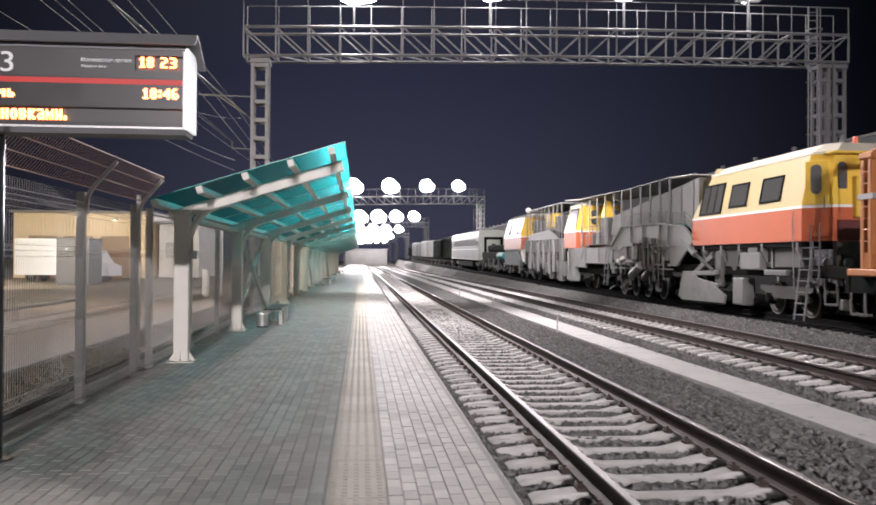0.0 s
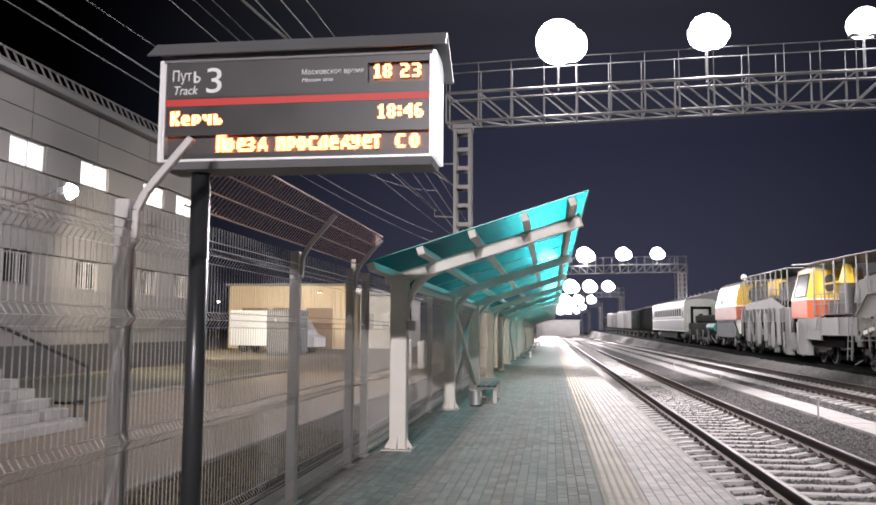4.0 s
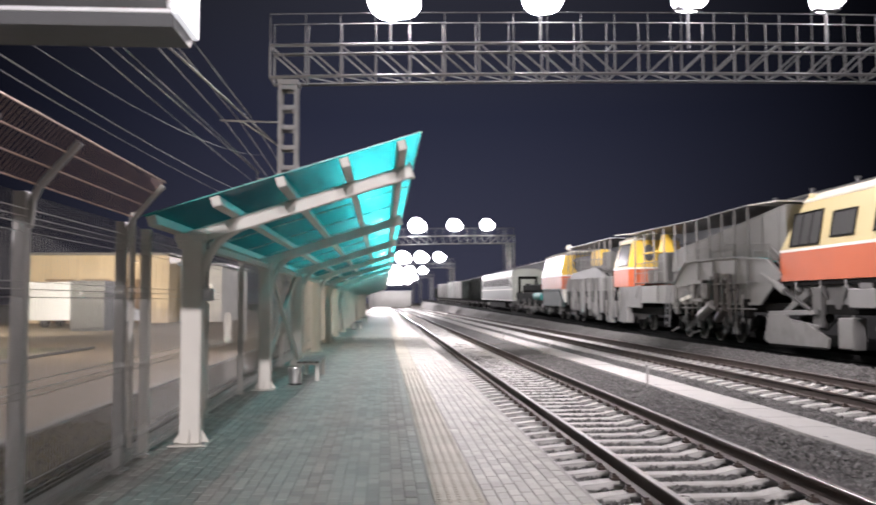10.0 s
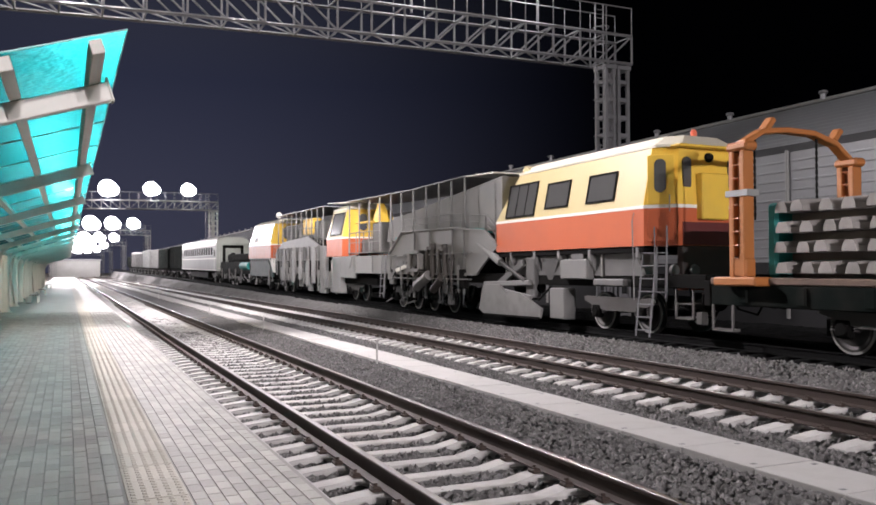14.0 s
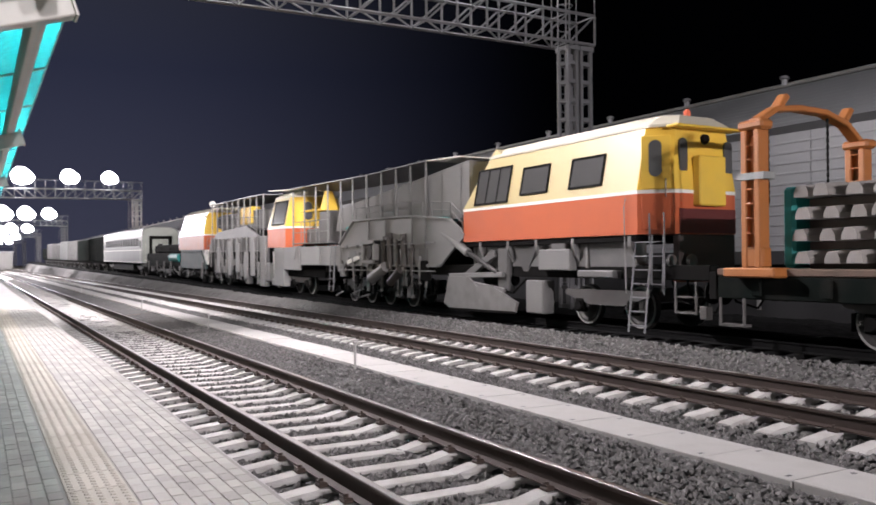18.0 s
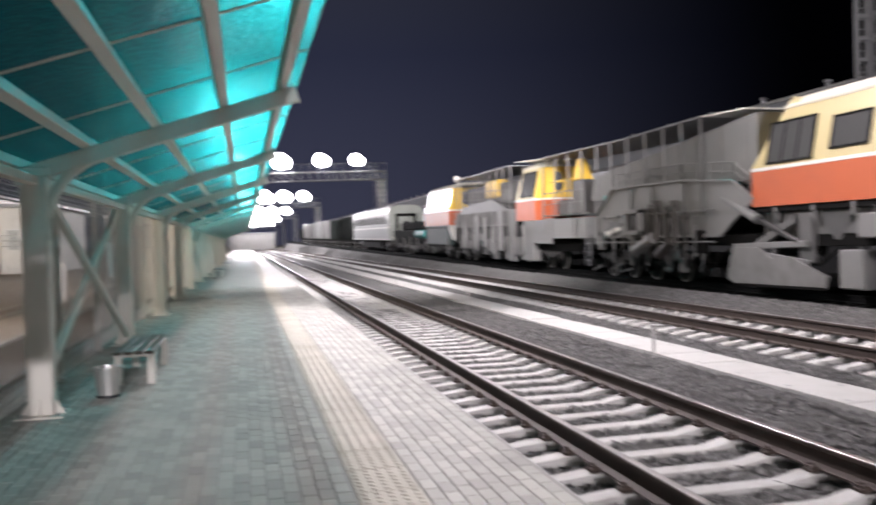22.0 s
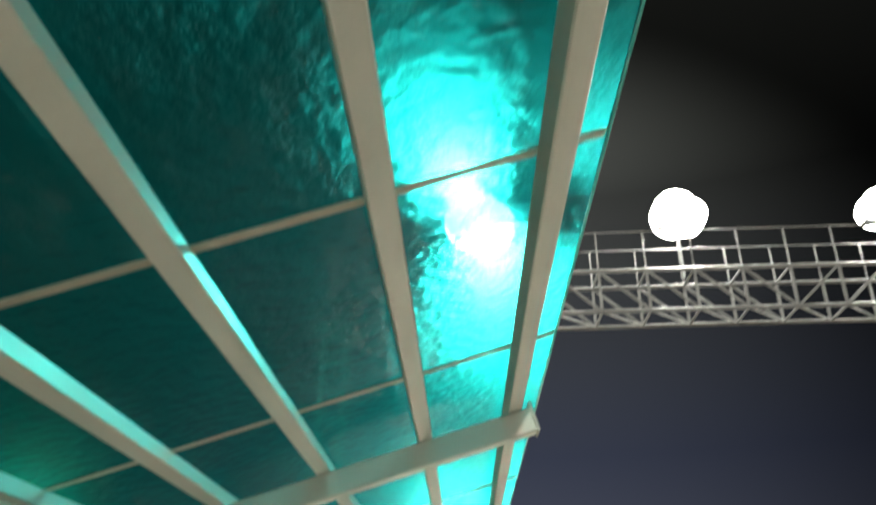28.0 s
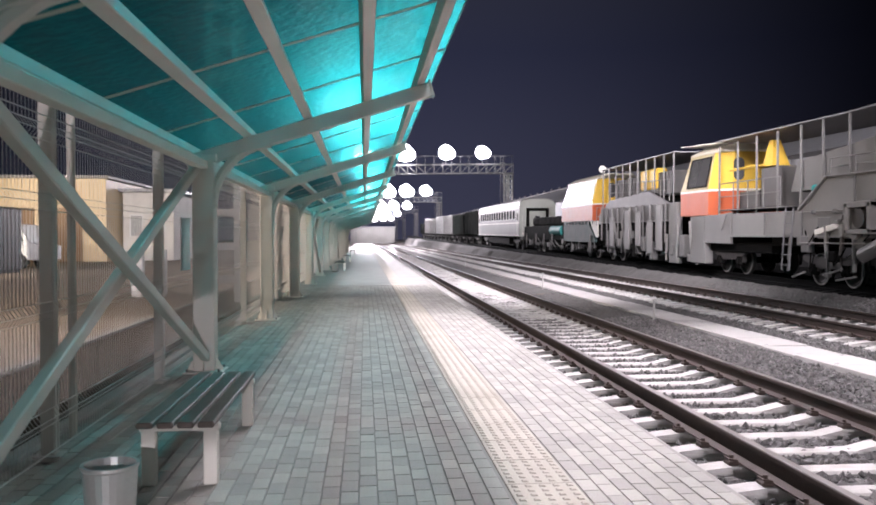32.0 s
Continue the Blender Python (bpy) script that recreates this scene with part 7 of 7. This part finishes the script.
for s, top in ((-1, 4.12), (1, 3.95)):
    for y0 in (18.98, 19.27):
        part("leg", B().box(s * 1.55 - 0.14, y0, 1.57, s * 1.55 + 0.14, y0 + 0.13, top, 0.02), M_CRANE, crane)
    part("leg_web", B().box(s * 1.55 - 0.02, 19.11, 1.9, s * 1.55 + 0.10, 19.27, top - 0.1), M_CRANE, crane)
    for k in range(8):
        part("rung", B().tube([(s * 1.55 - 0.12, 19.04, 1.95 + 0.27 * k), (s * 1.55 - 0.12, 19.3, 1.95 + 0.27 * k)], 0.015, 6), M_CRANE, crane)
    part("foot", B().box(s * 1.5 - 0.3, 18.6, 1.40, s * 1.5 + 0.2, 19.75, 1.58, 0.03).box(s * 1.55 - 0.12, 18.92, 1.58, s * 1.55 + 0.12, 19.42, 1.95, 0.03), M_CRANE, crane)
    part("head", B().box(s * 1.55 - 0.17, 18.88, top, s * 1.55 + 0.17, 19.46, top + 0.18, 0.05), M_CRANE, crane)
part("white_band", B().box(-1.71, 18.87, 3.20, -1.39, 19.47, 3.33, 0.006), M_COACH, crane, "pale warning plate")
arch = [(-1.55, 19.17, 4.28), (-1.05, 19.17, 4.55), (-0.4, 19.17, 4.62), (0.4, 19.17, 4.60), (1.05, 19.17, 4.42), (1.55, 19.17, 4.05)]
for p, q in zip(arch[:-1], arch[1:]):
    part("arch_beam", B().bar(p, Vector(q) + (Vector(q) - Vector(p)).normalized() * 0.03, 0.26, 0.11, bev=0.02), M_CRANE, crane)
for x, z in ((-0.95, 4.58), (1.0, 4.48)):
    part("lifting_lug", B().bar((x, 19.17, z), (x + 0.22, 19.17, z + 0.26), 0.24, 0.13, bev=0.03), M_CRANE, crane)
for x in (-1.2, 0.55):
    b = B()
    for k in range(26):
        zc = 4.48 - 0.068 * k
        b.box(x - 0.022, 19.16 if k % 2 else 19.148, zc - 0.045, x + 0.022, 19.18 if k % 2 else 19.192, zc + 0.045, 0.006)
    part("chain", b, M_UNDER, crane)

# ---------------------------------------------------------------- depot building behind the train
M_DEPOT = material("depot_wall_panel", (0.25, 0.25, 0.255), 0.55, 0.2, spread=0.1, scale=0.5, fine=20, island=True)
M_DROOF = material("depot_roof_metal", (0.27, 0.275, 0.28), 0.4, 0.3, spread=0.12, scale=0.8)
depot = thing("depot_building", "long grey metal-clad depot with a shallow ribbed roof", "depot", (20.0, 0, -0.5))
for k in range(78):
    part("wall_panel", B().box(0.0, -10 + 4.0 * k + 0.01, 0, 0.2, -6 + 4.0 * k - 0.01, 6.38, 0.01), M_DEPOT, depot)
for k in range(19):
    part("down_pipe", B().tube([(-0.08, -4 + 16 * k, 0.3), (-0.08, -4 + 16 * k, 6.3)], 0.07, 8), M_MPALE, depot)
for z in [2.45 + 0.34 * q for q in range(11)]:
    part("wall_rib", B().box(-0.03, -10, z, -0.002, 302, z + 0.07, 0.01), M_DEPOT, depot)
roofp = []
for k in range(12):
    f = k / 11
    roofp += [(-0.35 + 5.6 * f, 6.40 + 2.55 * f), (-0.35 + 5.6 * f + 0.25, 6.40 + 2.55 * f + 0.115 + (0.05 if k < 11 else 0))]
roof_poly = roofp + [(5.6, 8.7), (0.0, 6.2)]
part("roof", B().prism(roof_poly, "y", -10.3, 302.3), M_DROOF, depot, "stepped ribbed metal roof")
part("ridge_cap", B().tube([(5.45, -10.3, 9.15), (5.45, 302.3, 9.15)], 0.08, 8), M_MPALE, depot)
for k in range(58):
    part("roof_vent", B().lathe([(0.12, 0.0), (0.12, 0.22), (0.2, 0.26), (0.16, 0.36), (0.001, 0.4)], (5.4, -6 + 5.3 * k, 9.15), "z", 10), M_STEEL, depot)
# band added along the wall foot; shade behind the train put into its colour
part("plinth", B().box(-0.05, -10, 0, -0.016, 302, 2.3, 0.01), material("shade_band", (0.03, 0.03, 0.031), 0.8, spread=0.3, scale=1, fine=30, spec=0.2), depot, "near-black band standing for the shade behind the train")
part("back_shell", B().box(0.21, -10, 0, 12, 302, 6.35), M_DEPOT, depot)

# ---------------------------------------------------------------- white building where the line ends
end_house = thing("end_building", "low white building closing the view down the line", "building", (0, 303.0, -0.5))
part("wall", B().box(-8.5, 0, 0, 6.8, 8, 5.6, 0.02), M_FACADE, end_house)
part("roof", B().box(-8.9, -0.4, 5.61, 7.2, 8.4, 5.95, 0.03), M_ROOF, end_house)

# ---------------------------------------------------------------- small gear along the work train
rng = random.Random(23)
for t, y0, y1, top in ((mach, 31.4, 40.2, 1.15), (mach2, 47.0, 60.5, 1.2), (mach3, 61.5, 82.0, 1.0)):
    q = y0
    while q < y1:
        w = rng.uniform(0.18, 0.5)
        kind = rng.randrange(5)
        z = rng.uniform(0.45, 0.9)
        if kind == 0:
            part("valve_block", B().box(-1.42, q, z, -1.18, q + w, z + rng.uniform(0.2, 0.45), 0.02), rng.choice((M_MPALE, M_MGREY)), t)
        elif kind == 1:
            part("tie_rod", B().bar((-1.36, q, z), (-1.36, q + w * 2.2, z + rng.uniform(-0.25, 0.35)), 0.05, 0.05), M_MPALE, t)
        elif kind == 2:
            part("hose", B().tube([(-1.4, q, top), (-1.47, q + w * 0.3, top - 0.45), (-1.45, q + w * 0.8, top - 0.5), (-1.38, q + w * 1.2, top - 0.05)], 0.02, 6), M_UNDER, t)
        elif kind == 3:
            part("ram_cylinder", B().tube([(-1.44, q, top + 0.5), (-1.40, q + w * 0.5, top - 0.25)], 0.055, 10), M_MPALE, t)
            part("ram_rod", B().tube([(-1.40, q + w * 0.5, top - 0.25), (-1.38, q + w * 0.8, top - 0.6)], 0.028, 8), M_STEEL, t)
        else:
            part("hanger", B().box(-1.40, q, z, -1.34, q + 0.07, top + 0.1, 0.008).box(-1.42, q - 0.08, z - 0.12, -1.30, q + 0.16, z, 0.02), M_MGREY, t)
        q += w + rng.uniform(0.12, 0.4)
# stiffeners, rivets rows and pipes on the conveyor body
for k in range(6):
    q = 32.0 + 1.15 * k
    part("access_hatch", B().box(-1.445, q, 1.55, -1.422, q + 0.62, 2.15, 0.012), M_MGREY, mach)
    part("hatch_handle", B().tube([(-1.46, q + 0.5, 1.78), (-1.475, q + 0.5, 1.85), (-1.46, q + 0.5, 1.92)], 0.012, 5), M_STEEL, mach)
for z in (1.42, 2.32):
    part("pipe_run", B().tube([(-1.52, 31.4, z), (-1.52, 39.2, z)], 0.025, 6), M_MPALE, mach)
for k in range(7):
    part("pipe_clip", B().box(-1.56, 31.9 + 1.1 * k, 2.27, -1.43, 31.95 + 1.1 * k, 2.37, 0.006), M_STEEL, mach)


for t in (mach2, mach3, coach):
    on_grade(t)

# ---------------------------------------------------------------- motion


def motions():
    """The camera's walk, the running message and the clock's last digit."""
    walk(cam, [(t, look(eye, target, roll)) for t, eye, target, roll in PATH],
         exposures=[(0.0, 0.12, 6500, 10), (22.5, 0.1, 6350, 10), (23.0, 0.3, 6050, 10), (23.6, 0.5, 6700, 5), (24.2, 0.85, 7350, -6), (28.0, 0.85, 7300, -9), (29.0, 0.4, 6650, 6), (30.0, 0.3, 6350, 12), (31.0, 0.1, 6300, 15), (32.0, 0.1, 6300, 15)])
    z, up = vz(BASE), 0.125
    y = DY + 0.012
    last = DW - 0.060
    for ob, x0 in message_letters:
        t_in, t_out = (x0 - last) / SPEED, (x0 - 0.004) / SPEED
        rows = []
        if t_in > 0.1:
            rows += [(0.0, pose(DX0 + last, y, z + up)), (t_in - 0.04, pose(DX0 + last, y, z + up))]
        if t_out > 0.1:
            n = 8
            a = max(t_in, 0.0)
            rows += [(a + (t_out - a) * q / n, pose(DX0 + x0 - SPEED * (a + (t_out - a) * q / n), y, z)) for q in range(n + 1)]
            rows += [(t_out + 0.04, pose(DX0 + 0.002, y, z + up)), (32.0, pose(DX0 + 0.002, y, z + up))]
        else:
            rows = [(0.0, pose(DX0 + 0.002, y, z + up)), (32.0, pose(DX0 + 0.002, y, z + up))]
        walk(ob, rows)
    for ob, low in ((digit_3, (5.3, 32.0)), (digit_4, (0.0, 5.3))):
        p = ob.location.copy()
        inside, hidden = pose(*p), pose(p.x, p.y, p.z - 0.115)
        if low[0] > 0:
            walk(ob, [(0.0, inside), (5.25, inside), (5.35, hidden), (32.0, hidden)])
        else:
            walk(ob, [(0.0, hidden), (5.25, hidden), (5.35, inside), (32.0, inside)])


motions()
